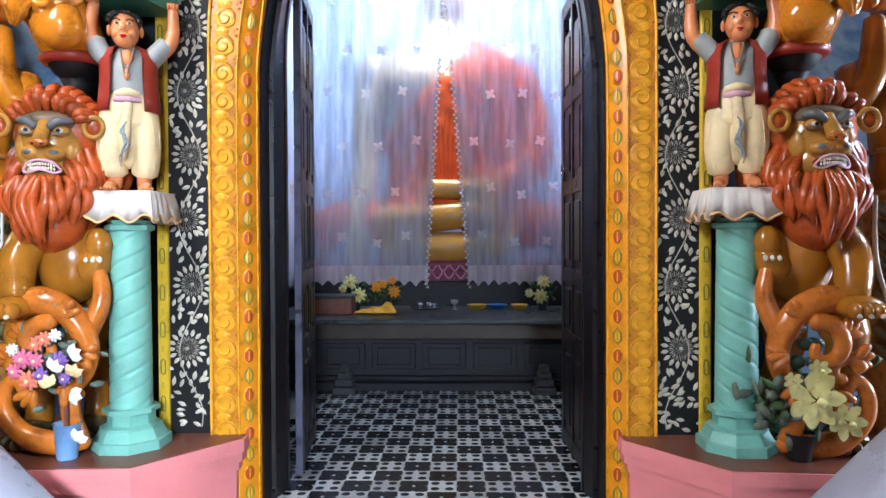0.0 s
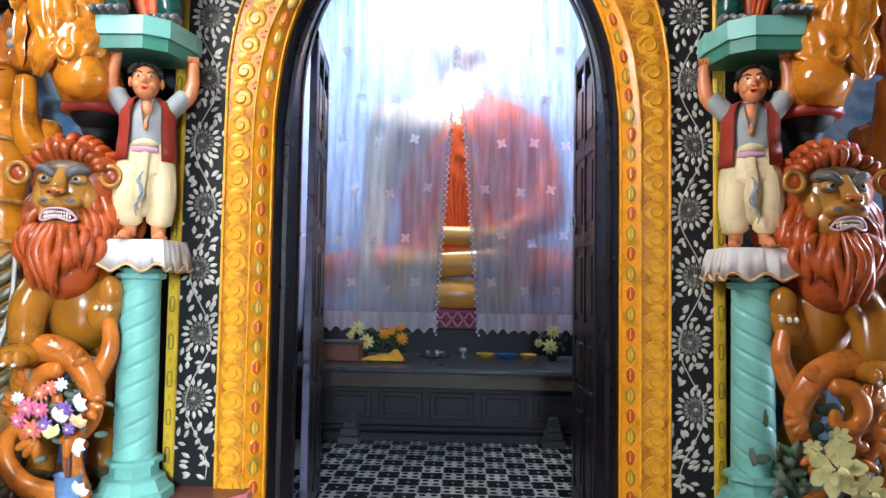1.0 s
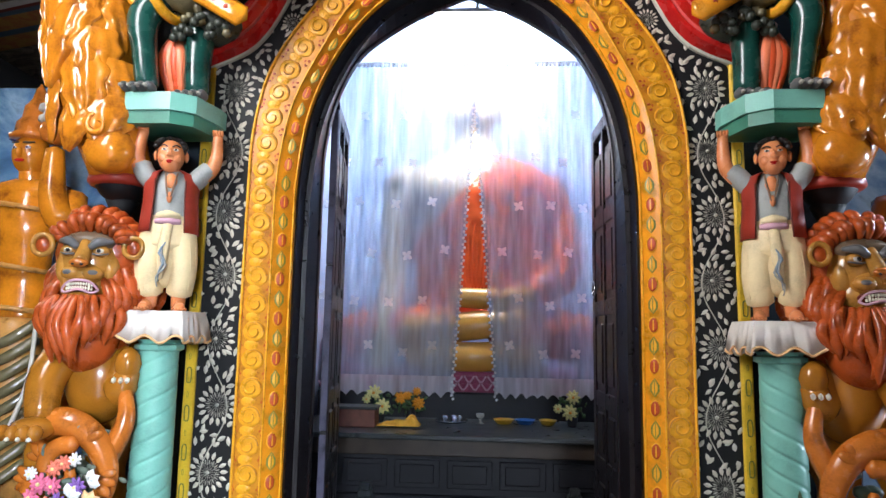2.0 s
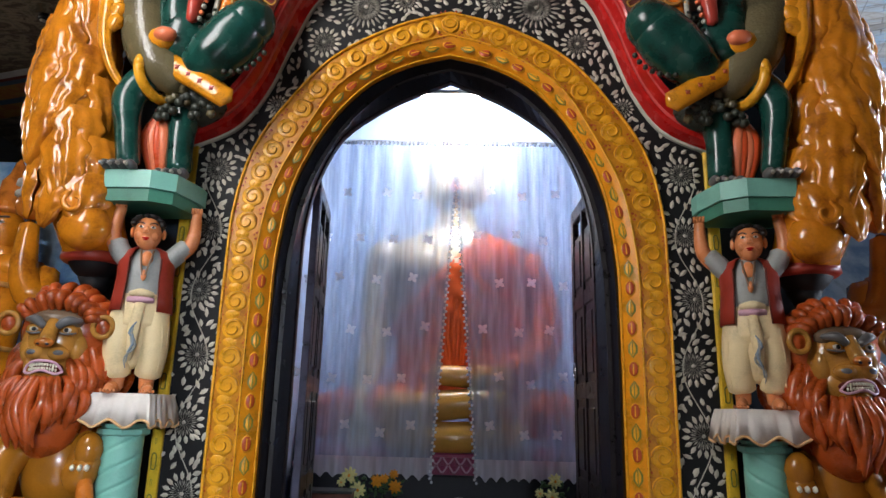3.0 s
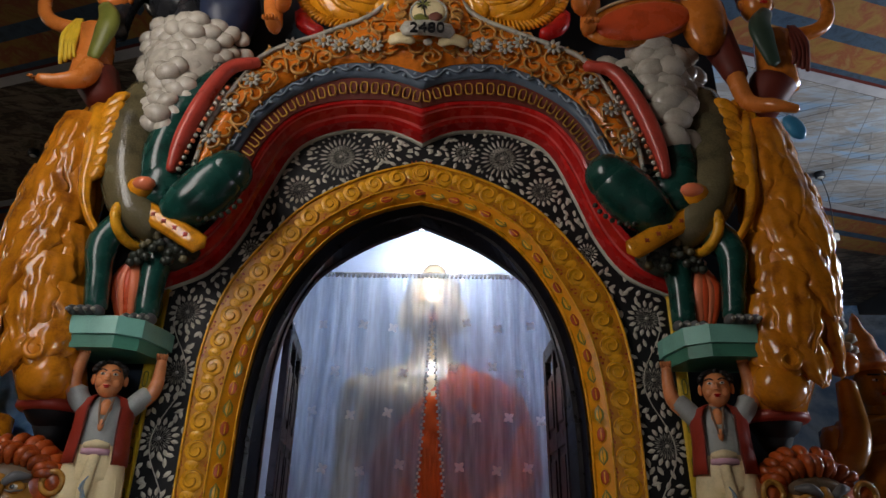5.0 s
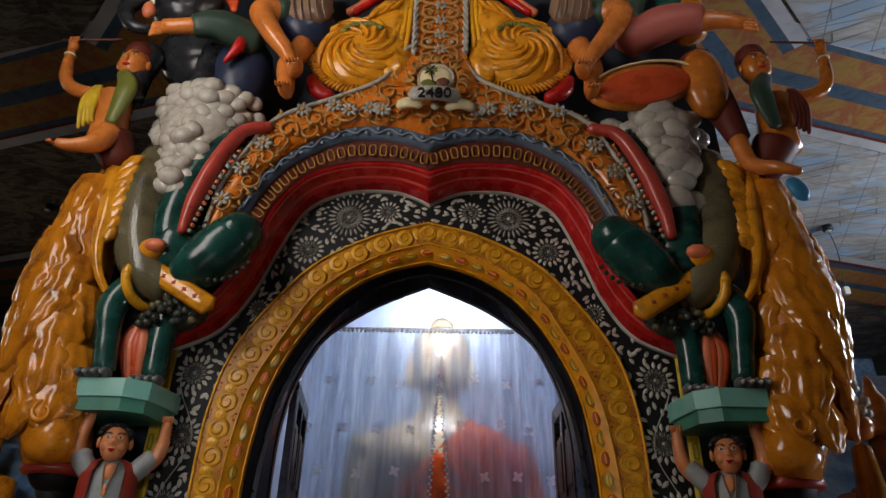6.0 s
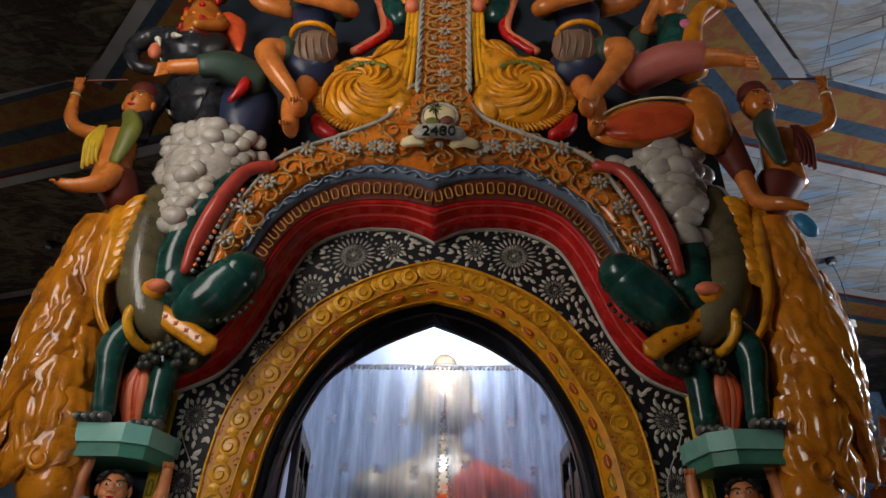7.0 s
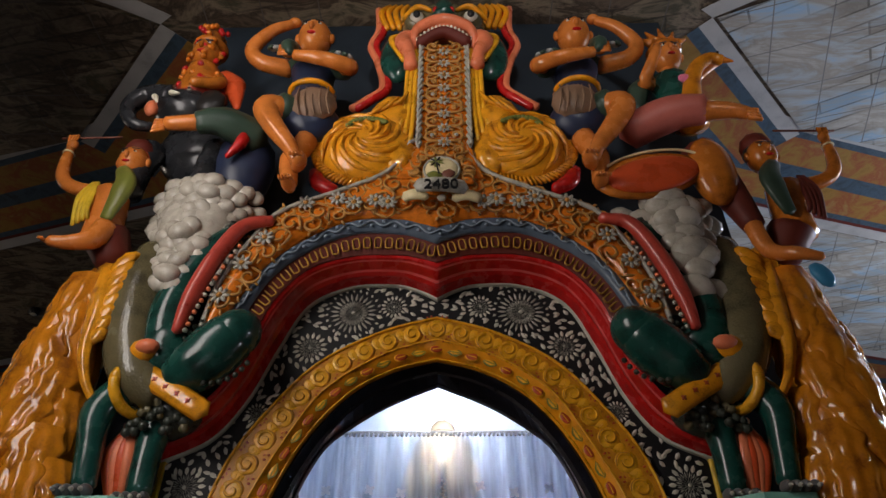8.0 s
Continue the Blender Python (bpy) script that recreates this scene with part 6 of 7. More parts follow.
# ---- carving of the gold band ----
X1 = 0.09  # axis of the upper figures
m = Shape()
r = random.Random(31)
spots = []
for _ in range(2600):
    u, f = r.randrange(4, len(lowgold) - 4), r.uniform(0.1, 0.9)
    a, b = lowgold[u], C_GOLD[u]
    x, z = a[0] + (b[0] - a[0]) * f, a[1] + (b[1] - a[1]) * f
    if any((x - p) ** 2 + (z - q) ** 2 < 0.115 ** 2 for p, q in spots):
        continue
    spots.append((x, z))
    y = -0.385 - 0.035 * (1 - abs(2 * f - 1))
    s, k0 = (1 if r.random() < 0.5 else -1), r.uniform(0, 6.28)
    pts = [(x + s * q * math.cos(t), y - 0.012, z + q * math.sin(t)) for q, t in ((0.078 * (1 - 0.8 * i / 13), k0 + 6.5 * i / 13) for i in range(14))]
    m.tube(CARVED, pts, [0.006, 0.013, 0.008], 5, 26)
    m.tube(CARVED, [pts[0], (x + s * 0.07 * math.cos(k0 - 0.9), y - 0.008, z + 0.07 * math.sin(k0 - 0.9)), (x + s * 0.09 * math.cos(k0 - 1.5), y, z + 0.09 * math.sin(k0 - 1.5))], [0.012, 0.012, 0.004], 4, 6)
    for j in range(4):
        t = k0 + 1.2 + 1.2 * j
        m.blob(CARVED, (x + s * 0.085 * math.cos(t), y - 0.006, z + 0.085 * math.sin(t)), (0.028, 0.01, 0.012), 1, (0, -math.degrees(t) * s, 0))
m.done("leaf_carving", canopy, "dark gold carved tendrils", kind="stuff")
m = Shape()
m.tube(SILVER, at_y([(x, z) for x, z in C_GOLD], -0.415), 0.018, 6, 150)
m.done("edge_cord", canopy, "grey-gold corded edge")
ros = Shape()
ros.blob(CARVED, (0, -0.012, 0), (0.022, 0.016, 0.022), 1)
for k in range(8):
    a = 2 * math.pi * k / 8
    ros.blob(SILVER, (0.042 * math.cos(a), -0.005, 0.042 * math.sin(a)), (0.03, 0.012, 0.016), 1, (0, -math.degrees(a), 0))
r0 = ros.done("rosette", canopy, "grey carved rosette", origin=(0, 0, 0))
for x, z in ((0.95, 5.42), (0.72, 5.46), (0.6, 5.42), (0.44, 5.44), (1.2, 5.1), (1.32, 4.88), (1.42, 4.62), (0.35, 5.42)):
    for s in (-1, 1):
        piece("rosette", r0.data, canopy, (X0 + s * x, -0.435, z))["label"] = "grey carved rosette"
bpy.data.objects.remove(r0)

# middle pillar with year plaque and ball
pillar = empty("carved_pillar", (X1, -0.4, 5.3), "carved orange-gold pillar rising over the arch with a dated plaque", "ornament")
m = Shape()
m.plate(ORANGE, [(X1 - 0.36, 5.66), (X1 + 0.3, 5.66), (X1 + 0.23, 5.85), (X1 + 0.2, 6.05), (X1 + 0.2, 7.3), (X1 - 0.2, 7.3), (X1 - 0.2, 6.05), (X1 - 0.26, 5.85)], -0.432, 0.05)
m.done("pillar_core", pillar)
m = Shape()
for i in range(9):
    z = 5.86 + 0.165 * i
    m.blob(CARVED, (X1, -0.465, z), (0.018, 0.016, 0.018), 1)
    for k in range(7):
        a = 2 * math.pi * k / 7 + i
        m.blob(SILVER, (X1 + 0.036 * math.cos(a), -0.455, z + 0.036 * math.sin(a)), (0.024, 0.013, 0.014), 1, (0, -math.degrees(a), 0))
    for s in (-1, 1):
        c = (X1 + s * 0.095, z + 0.075)
        pts = [(X1 + s * 0.03, -0.45, z + 0.02)] + [(c[0] + s * q * math.cos(t), -0.455, c[1] + q * math.sin(t)) for q, t in ((0.062 * (1 - 0.75 * h / 11), -1.9 + 6.6 * h / 11) for h in range(12))]
        m.tube(CARVED, pts, [0.012, 0.015, 0.012, 0.008], 6, 30)
        m.blob(SILVER if i % 3 == 1 else CARVED, (c[0], -0.46, c[1]), (0.02, 0.014, 0.02), 1)
        for k in range(4):
            a = (-1.2, -0.2, 0.9, 2.0)[k]
            m.blob(CARVED, (c[0] + s * 0.075 * math.cos(a), -0.448, c[1] + 0.078 * math.sin(a)), (0.03, 0.012, 0.013), 1, (0, -math.degrees(a + 0.7) * s, 0))
        m.blob(CARVED, (X1 + s * 0.03, -0.45, z + 0.085), (0.028, 0.012, 0.013), 1, (0, -50 * s, 0))
m.done("pillar_carving", pillar, "carved flowers and tendrils")
for s in (-1, 1):
    m = Shape()
    for k in range(2):
        m.tube(SILVER, [(X1 + s * (0.2 + 0.014 * math.sin(i * 0.9 + 3.14 * k)), -0.455 + 0.012 * math.cos(i * 0.9 + 3.14 * k), 5.98 + 0.022 * i) for i in range(60)], 0.014, 5, 120)
    for k in range(3):
        m.tube(YELLOW_RAISED, [(X1 + s * (0.245 + 0.035 * k), -0.4, 7.28), (X1 + s * (0.25 + 0.038 * k), -0.42, 6.5), (X1 + s * (0.27 + 0.045 * k), -0.42, 6.08 + 0.08 * k)], 0.022, 6, 14)
    m.done("rope_edge", pillar, "twisted grey rope edge")
m = Shape()
m.blob(CARVED, (0.07, -0.47, 5.68), (0.15, 0.03, 0.15), 3)
m.done("medallion", pillar, "round painted medallion")
m = Shape()
for k in range(11):
    a = math.pi * (-0.12 + 1.24 * k / 10)
    x, z = 0.07 + 0.2 * math.cos(a), 5.68 + 0.2 * math.sin(a)
    m.blob(CARVED if k % 2 else ORANGE, (x, -0.46, z), (0.055, 0.03, 0.035), 2, (0, -math.degrees(a), 0), 0.2)
    m.tube(CARVED, [(x + q * math.cos(t), -0.49, z + q * math.sin(t)) for q, t in ((0.05 * (1 - 0.7 * h / 9), a + 5.5 * h / 9) for h in range(10))], [0.008, 0.012, 0.006], 5, 18)
m.done("medallion_leaves", pillar, "carved gold leaves round the medallion")
m = Shape()
m.blob(CREAM, (0.07, -0.49, 5.68), (0.128, 0.05, 0.128), 3)
disc = m.done("painted_disc", pillar, "cream painted disc with a palm tree")
m = Shape()
m.tube(HAIR, [(0.05, -0.54, 5.6), (0.035, -0.545, 5.68), (0.03, -0.538, 5.72)], 0.006, 5, 8)
for k in range(9):
    leaf_at(m, HAIR if k % 2 else OLIVE, 0.03, 5.725, 0.35 + 0.7 * k, 0.062, 0.018, -0.54, 0.006)
m.done("painted_palm", disc, "dark palm tree")
m = Shape()
m.blob(OLIVE, (0.02, -0.53, 5.6), (0.055, 0.014, 0.04), 2, rough=0.3)
m.blob(WOODBOX, (0.12, -0.53, 5.61), (0.05, 0.014, 0.045), 2, rough=0.3)
m.done("painted_bushes", disc, "dark green and brown bushes")
m = Shape()
m.tube(SILVER, [(0.07 + 0.132 * math.cos(t), -0.5, 5.68 + 0.132 * math.sin(t)) for t in np.linspace(0, 6.28, 25)], 0.009, 6, 50)
m.done("disc_rim", disc, "grey rim")
m = Shape()
m.tube(SILVER, [(-0.1, -0.53, 5.5), (0.07, -0.56, 5.48), (0.23, -0.53, 5.475)], [0.066, 0.07, 0.066], 8, 10, 0.5)
m.tube(CREAM, [(-0.2, -0.47, 5.44), (-0.12, -0.5, 5.44), (-0.04, -0.49, 5.42)], [0.045, 0.05, 0.035], 8, 8, 0.6)
m.tube(CREAM, [(0.34, -0.47, 5.42), (0.25, -0.5, 5.43), (0.16, -0.49, 5.4)], [0.045, 0.05, 0.035], 8, 8, 0.6)
m.blob(WHITE, (0.07, -0.48, 5.42), (0.035, 0.02, 0.03), 2)
plaque = m.done("year_plaque", pillar, "grey and cream ribbon plaque with a year")
txt = bpy.data.curves.new("year", "FONT")
txt.body, txt.size, txt.extrude, txt.align_x = "2480", 0.125, 0.008, "CENTER"
tob = new("year_digits", txt)
tob.matrix_world = pose(0.068, -0.606, 5.398, 90, 0, 0)
bpy.context.view_layer.update()
me = bpy.data.meshes.new_from_object(tob.evaluated_get(bpy.context.evaluated_depsgraph_get()))
digits = new("year_digits", me)
me.materials.append(BLACK)
digits.parent = plaque
digits.matrix_basis = Matrix.Translation(-thing_origin(plaque)) @ pose(0.068, -0.606, 5.398, 90, 0, 0)
bpy.data.objects.remove(tob)


# yellow spiral clouds beside the pillar
def spiral_cloud(side):
    root = empty("spiral_scroll", (X1 + side * 0.6, -0.4, 5.75), "thick yellow spiral scroll with raised ridges", "ornament", "spiral scrolls by the pillar")
    m = Shape(side, X1)
    m.blob(AMBER_YELLOW, (0.62, -0.33, 6.07), (0.39, 0.17, 0.37), 3, rough=0.1, freq=2.0)
    m.blob(AMBER_YELLOW, (0.42, -0.33, 6.42), (0.2, 0.13, 0.26), 3, rough=0.2, freq=2.0)
    m.blob(AMBER_YELLOW, (0.36, -0.36, 6.0), (0.14, 0.1, 0.26), 3, rough=0.2, freq=2.0)
    m.done("scroll_mass", root)
    for q in range(9):
        m = Shape(side, X1)
        pts = []
        for k in range(14):
            f = 0.06 + 0.31 * k / 13
            a = 2 * math.pi * q / 9 - 3.4 * (f / 0.37) ** 0.8
            pts.append((0.64 + f * math.cos(a), -0.325 - 0.175 * math.sqrt(max(0.05, 1 - (f / 0.385) ** 2)), 6.08 + 0.94 * f * math.sin(a)))
        m.tube(AMBER_YELLOW, pts, [0.012, 0.026, 0.03, 0.012], 7, 30)
        m.tube(AMBER_YELLOW, [(p[0] + 0.012 * math.sin(9 * i), p[1] - 0.022, p[2] + 0.012 * math.cos(9 * i)) for i, p in enumerate(pts[3:])], [0.004, 0.009, 0.004], 5, 30)
        m.done("ridge", root)
    for q in range(3):
        m = Shape(side, X1)
        m.tube(AMBER_YELLOW, [(0.3 + 0.08 * q, -0.46, 6.62 - 0.06 * q), (0.36 + 0.09 * q, -0.47, 6.5 - 0.05 * q), (0.44 + 0.08 * q, -0.45, 6.46 - 0.05 * q), (0.52 + 0.06 * q, -0.42, 6.36)], [0.01, 0.02, 0.016, 0.006], 6, 16)
        m.done("curl", root)
    m = Shape(side, X1)
    for k in range(40):
        a = 0.3 - 3.2 * k / 39
        m.blob(AMBER_YELLOW, (0.62 + 0.4 * math.cos(a), -0.37, 6.06 + 0.38 * math.sin(a)), (0.06, 0.026, 0.013), 1, (0, -math.degrees(a) - 20, 0))
    m.done("fringe", root, "fringe of small raised lobes", kind="stuff")
    m = Shape(side, X1)
    for k in range(11):
        a = 2.4 - 2.0 * k / 10
        m.blob(OLIVE, (0.6 + 0.17 * math.cos(a), -0.495, 6.14 + 0.12 * math.sin(a)), (0.034, 0.02, 0.026), 1, rough=0.3)
    m.done("olive_leaves", root, "olive green painted leaves", kind="stuff")
    m = Shape(side, X1)
    m.tube(RED, [(1.02, -0.3, 5.85), (0.95, -0.36, 5.68), (0.83, -0.36, 5.6)], [0.05, 0.07, 0.05], 8, 10)
    m.done("red_curl", root, "red curled lining")
    return root


for s in (-1, 1):
    spiral_cloud(s)

# lion mask over the pillar: one plain carved head
m = Shape(1, X1)
m.blob(SCALES, (0, -0.25, 7.75), (0.42, 0.25, 0.34), 3)
m.blob(TONGUE, (0, -0.45, 7.5), (0.27, 0.14, 0.1), 3)
m.tube(TONGUE, [(-0.27, -0.42, 7.28), (-0.24, -0.5, 7.44), (0, -0.56, 7.5), (0.24, -0.5, 7.44), (0.27, -0.42, 7.28)], [0.03, 0.055, 0.06, 0.055, 0.03], 10, 26)
m.tube(MAROON, [(-0.22, -0.45, 7.3), (0, -0.5, 7.4), (0.22, -0.45, 7.3)], 0.06, 8, 14)
for k in range(15):
    a = -1 + 2 * k / 14
    m.blob(TEETH, (0.24 * a, -0.545 + 0.06 * a * a, 7.425 - 0.1 * a * a), (0.014, 0.014, 0.03), 1)
m.tube(GREEN, [(0, -0.5, 7.6), (0, -0.5, 7.75), (0, -0.4, 7.95)], [0.12, 0.09, 0.06], 10, 10)
for s in (-1, 1):
    m.blob(RED, (s * 0.07, -0.57, 7.64), (0.03, 0.03, 0.04), 2)
    m.blob(SCALES, (s * 0.25, -0.42, 7.66), (0.12, 0.1, 0.12), 2)
    m.blob(WHITE, (s * 0.25, -0.48, 7.65), (0.07, 0.06, 0.075), 2)
    m.blob(GLASS_EYE, (s * 0.25, -0.53, 7.64), (0.036, 0.03, 0.045), 2)
    m.tube(YELLOW, [(s * 0.12, -0.5, 7.74), (s * 0.25, -0.5, 7.8), (s * 0.4, -0.42, 7.7)], [0.02, 0.035, 0.02], 6, 10)
    m.blob(GREEN, (s * 0.42, -0.3, 7.3), (0.17, 0.1, 0.34), 3)
    m.tube(TONGUE, [(s * 0.31, -0.42, 7.42), (s * 0.37, -0.44, 7.34), (s * 0.31, -0.46, 7.15), (s * 0.29, -0.44, 6.98)], [0.085, 0.08, 0.055, 0.065], 10, 16)
    m.tube(YELLOW_RAISED, [(s * 0.34, -0.4, 7.52), (s * 0.48, -0.42, 7.42), (s * 0.42, -0.42, 7.24), (s * 0.36, -0.42, 7.1)], [0.02, 0.03, 0.025, 0.02], 6, 16)
    for q, mt in ((0, RED), (0.045, TONGUE)):
        m.tube(mt, [(s * (0.6 + q), -0.28, 8.1), (s * (0.58 + q), -0.28, 7.75), (s * (0.64 + q), -0.28, 7.5), (s * (0.56 + q), -0.28, 7.25), (s * (0.5 + q), -0.28, 6.9), (s * (0.62 + q), -0.3, 6.72), (s * (0.75 + q), -0.3, 6.6)], 0.036, 8, 34)
    for k in range(4):
        m.tube(YELLOW, [(s * (0.36 + 0.06 * k), -0.3, 7.75), (s * (0.4 + 0.07 * k), -0.34, 7.95), (s * (0.36 + 0.06 * k), -0.28, 8.15)], 0.03, 6, 10)
m.done("lion_mask", label="carved lion mask with coral jaws and green cheeks", category="mask")


# ---- sea-monster figures on the slabs ----
def plume_leaf(m, c, cr, g, w, h, lean, r):
    """A carved leaf lying on a round stem of radius cr about c, at angle g from the front; its tip curls outwards."""
    nu, nv = 20, 22
    rows = []
    ph = r.uniform(0, 6.28)
    for j in range(nv + 1):
        v = j / nv
        half = w * (math.sin(math.pi * (0.12 + 0.88 * v) ** 0.75) ** 0.7 if v < 1 else 0.02) * (1 + 0.1 * math.cos(v * 22))
        row = []
        for i in range(nu + 1):
            u = -1 + 2 * i / nu
            lift = 0.01 + 0.032 * math.sin(math.pi * min(1, v * 1.08)) * (1 - 0.7 * u * u) - (0.03 if abs(u) > 0.95 or v > 0.98 else 0)
            lift += 0.007 * math.cos(u * 12 + 2.5 * v + ph) * math.sin(math.pi * v) + 0.0025 * math.cos(v * 26 + 6 * abs(u))
            a = g + (u * half + lean * h * (v - 0.3)) / cr
            q = cr + lift
            row.append((c[0] + q * math.sin(a), c[1] - q * math.cos(a) * 0.95, c[2] + h * (0.35 - v)))
        rows.append(row)
    m.loft(MANE, rows)


def monster(side):
    m = Shape(side, X0)
    r = random.Random(17)
    m.tube(SCALES, [(2.0, -0.2, 5.1), (2.02, -0.26, 4.7), (1.95, -0.33, 4.3), (1.84, -0.36, 4.08), (1.7, -0.3, 3.98)], [0.18, 0.22, 0.2, 0.16, 0.12], 18, 28)
    # green head and jaws
    m.blob(GREEN, (1.72, -0.3, 4.3), (0.2, 0.18, 0.22), 3)
    m.tube(GREEN, [(1.62, -0.34, 4.06), (1.5, -0.37, 4.13), (1.38, -0.39, 4.24), (1.27, -0.4, 4.36), (1.19, -0.39, 4.44)], [0.12, 0.17, 0.18, 0.165, 0.07], 18, 24)
    m.blob(GREEN, (1.27, -0.4, 4.35), (0.17, 0.165, 0.15), 3, (0, 45, 0))
    m.tube(GREEN, [(1.7, -0.32, 4.15), (1.76, -0.34, 4.5), (1.68, -0.36, 4.85), (1.5, -0.36, 5.15), (1.3, -0.35, 5.28)], [0.15, 0.14, 0.11, 0.09, 0.05], 14, 26)
    for k in range(24):
        t = k / 23
        m.blob(DARK_SCALE, (1.86 - 0.4 * t ** 1.5, -0.4, 4.45 + 0.8 * t), 0.035, 1)
    m.tube(SNOUT, [(1.17, -0.44, 5.25), (1.36, -0.47, 5.17), (1.5, -0.48, 4.88), (1.59, -0.48, 4.55), (1.62, -0.47, 4.33)], [0.04, 0.055, 0.062, 0.06, 0.035], 10, 30)
    for k in range(16):  # gums and teeth
        t = k / 15
        m.blob(SILVER if k % 2 else TONGUE, (1.44 + 0.13 * t - 0.09 * (1 - t) ** 2, -0.47, 5.0 - 0.66 * t), 0.019, 1)
    for k in range(18):
        a = 3.6 + 3.6 * k / 17
        m.blob(DARK_SCALE, (1.36 + 0.23 * math.cos(a), -0.42, 4.24 + 0.24 * math.sin(a)), 0.02, 1)
    # eye in a gold rim
    m.blob(YELLOW, (1.8, -0.45, 4.2), (0.1, 0.07, 0.085), 2)
    m.blob(TONGUE, (1.76, -0.5, 4.21), (0.075, 0.05, 0.05), 2)
    # studs and strap
    for k in range(44):
        x, z = r.uniform(1.45, 1.85), r.uniform(3.72, 4.08)
        if z < 4.25 - 0.35 * (1.9 - x) / 0.5:
            m.blob(DARK_SCALE if k % 4 else SCALES, (x, -0.36 + r.uniform(0, 0.03), z), 0.034, 1)
    m.blob(DARK_SCALE, (1.66, -0.2, 3.92), (0.24, 0.14, 0.2), 2)
    a, b = Vector((1.9, -0.42, 4.15)), Vector((1.36, -0.42, 3.82))
    m.tube(AMBER_YELLOW, [a, b], 0.07, 8, 8, 0.4)
    for k in range(6):
        c = a.lerp(b, (k + 0.8) / 7)
        m.blob(RUST, (c.x, -0.446, c.z), (0.022, 0.006, 0.01), 1, (0, 45, 0))
        m.blob(RUST, (c.x, -0.446, c.z), (0.022, 0.006, 0.01), 1, (0, -45, 0))
    # legs, rings and claws on the slab
    m.tube(GREEN, [(1.86, -0.3, 4.05), (1.99, -0.38, 3.85), (1.97, -0.38, 3.6), (1.95, -0.36, 3.4)], [0.12, 0.1, 0.075, 0.07], 12, 18)
    m.tube(GREEN, [(1.7, -0.2, 3.9), (1.7, -0.24, 3.65), (1.69, -0.24, 3.4)], [0.11, 0.085, 0.075], 12, 14)
    m.tube(YELLOW_RAISED, [(1.84 + 0.115 * math.cos(t) * 0.6, -0.36 - 0.12 * math.cos(t), 3.98 + 0.13 * math.sin(t) + 0.03 * math.cos(t)) for t in np.linspace(0, 6.28, 13)], 0.034, 8, 28)
    for cx, cy in ((1.95, -0.42), (1.69, -0.28)):
        for k in range(4):
            m.blob(GREY_SKIN, (cx - 0.075 + 0.05 * k, cy - 0.04, 3.36), (0.026, 0.06, 0.032), 2)
            m.blob(SILVER, (cx - 0.075 + 0.05 * k, cy - 0.1, 3.35), (0.013, 0.025, 0.014), 1)
    for k in range(4):  # red flame tail between the legs
        m.tube(FLAME if k % 2 else TONGUE, [(1.86 - 0.02 * k, -0.24, 3.82), (1.79 + 0.035 * k, -0.28, 3.62), (1.79 + 0.02 * k, -0.24, 3.36)], [0.03, 0.045, 0.02], 7, 10)
    # amber tail plumes that hang down outside
    m.tube(MANE, [(2.2, -0.25, 5.0), (2.36, -0.3, 4.55), (2.4, -0.3, 4.05), (2.33, -0.3, 3.55), (2.2, -0.3, 3.15), (2.12, -0.28, 2.9)], [0.1, 0.17, 0.24, 0.26, 0.23, 0.18], 16, 34)
    for row, z in enumerate(np.arange(4.6, 3.1, -0.2)):  # rows of overlapping carved leaves
        cx = float(np.interp(z, [2.9, 3.15, 3.55, 4.05, 4.55], [2.12, 2.2, 2.33, 2.4, 2.36]))
        cr = float(np.interp(z, [2.9, 3.15, 3.55, 4.05, 4.55], [0.18, 0.23, 0.26, 0.24, 0.17]))
        for k in range(3):
            g = -1.15 + 1.1 * k + (0.5 if row % 2 else 0.0) + r.uniform(-0.15, 0.15)
            plume_leaf(m, (cx, -0.3, z + r.uniform(-0.05, 0.05)), cr, g, r.uniform(0.13, 0.17), r.uniform(0.4, 0.55) if z > 3.3 else 0.32, r.uniform(-0.25, 0.25), r)
    m.blob(MANE, (2.12, -0.42, 2.98), (0.15, 0.12, 0.14), 3, rough=0.1)
    m.tube(MANE, scroll_pts(2.13, 3.1, 0.07, 0.025, 1.2, -4.6, -0.55, 18), [0.01, 0.02, 0.016, 0.008], 7, 30, 0.7)
    # crest along the back
    m.tube(AMBER_YELLOW, [(2.3, -0.3, 5.02), (2.22, -0.4, 4.75), (2.17, -0.46, 4.45), (2.15, -0.48, 4.2), (2.09, -0.46, 4.0), (2.0, -0.42, 3.86)], [0.085, 0.085, 0.07, 0.05, 0.03, 0.02], 14, 44, 0.8, ridges=5, depth=0.12)
    for k in range(8):
        t = k / 7
        m.blob(AMBER_YELLOW, (2.13 - 0.02 * t, -0.43 - 0.05 * t, 4.9 - 0.6 * t), (0.11 - 0.04 * t, 0.03, 0.055), 3, (0, 50, 0), 0.2, 3.0)
    m.tube(MANE, [(2.34, -0.25, 5.0), (2.36, -0.36, 4.7), (2.33, -0.42, 4.4), (2.3, -0.44, 4.2)], [0.08, 0.09, 0.07, 0.03], 10, 20, 0.7)
    m.blob(ROSE_CLOTH, (2.22, -0.36, 4.42), (0.08, 0.1, 0.28), 2, (0, -8, 0))
    m.lathe(BLACK, (2.16, -0.18, 2.7), [(0.06, 0), (0.12, 0.05), (0.16, 0.11), (0.15, 0.14), (0.1, 0.12)], 18)
    m.lathe(VEST, (2.16, -0.2, 2.8), [(0.17, 0), (0.19, 0.02), (0.185, 0.06)], 18)
    m.lathe(BLACK, (2.16, -0.16, 2.62), [(0.03, 0), (0.06, 0.02), (0.1, 0.1)], 18)
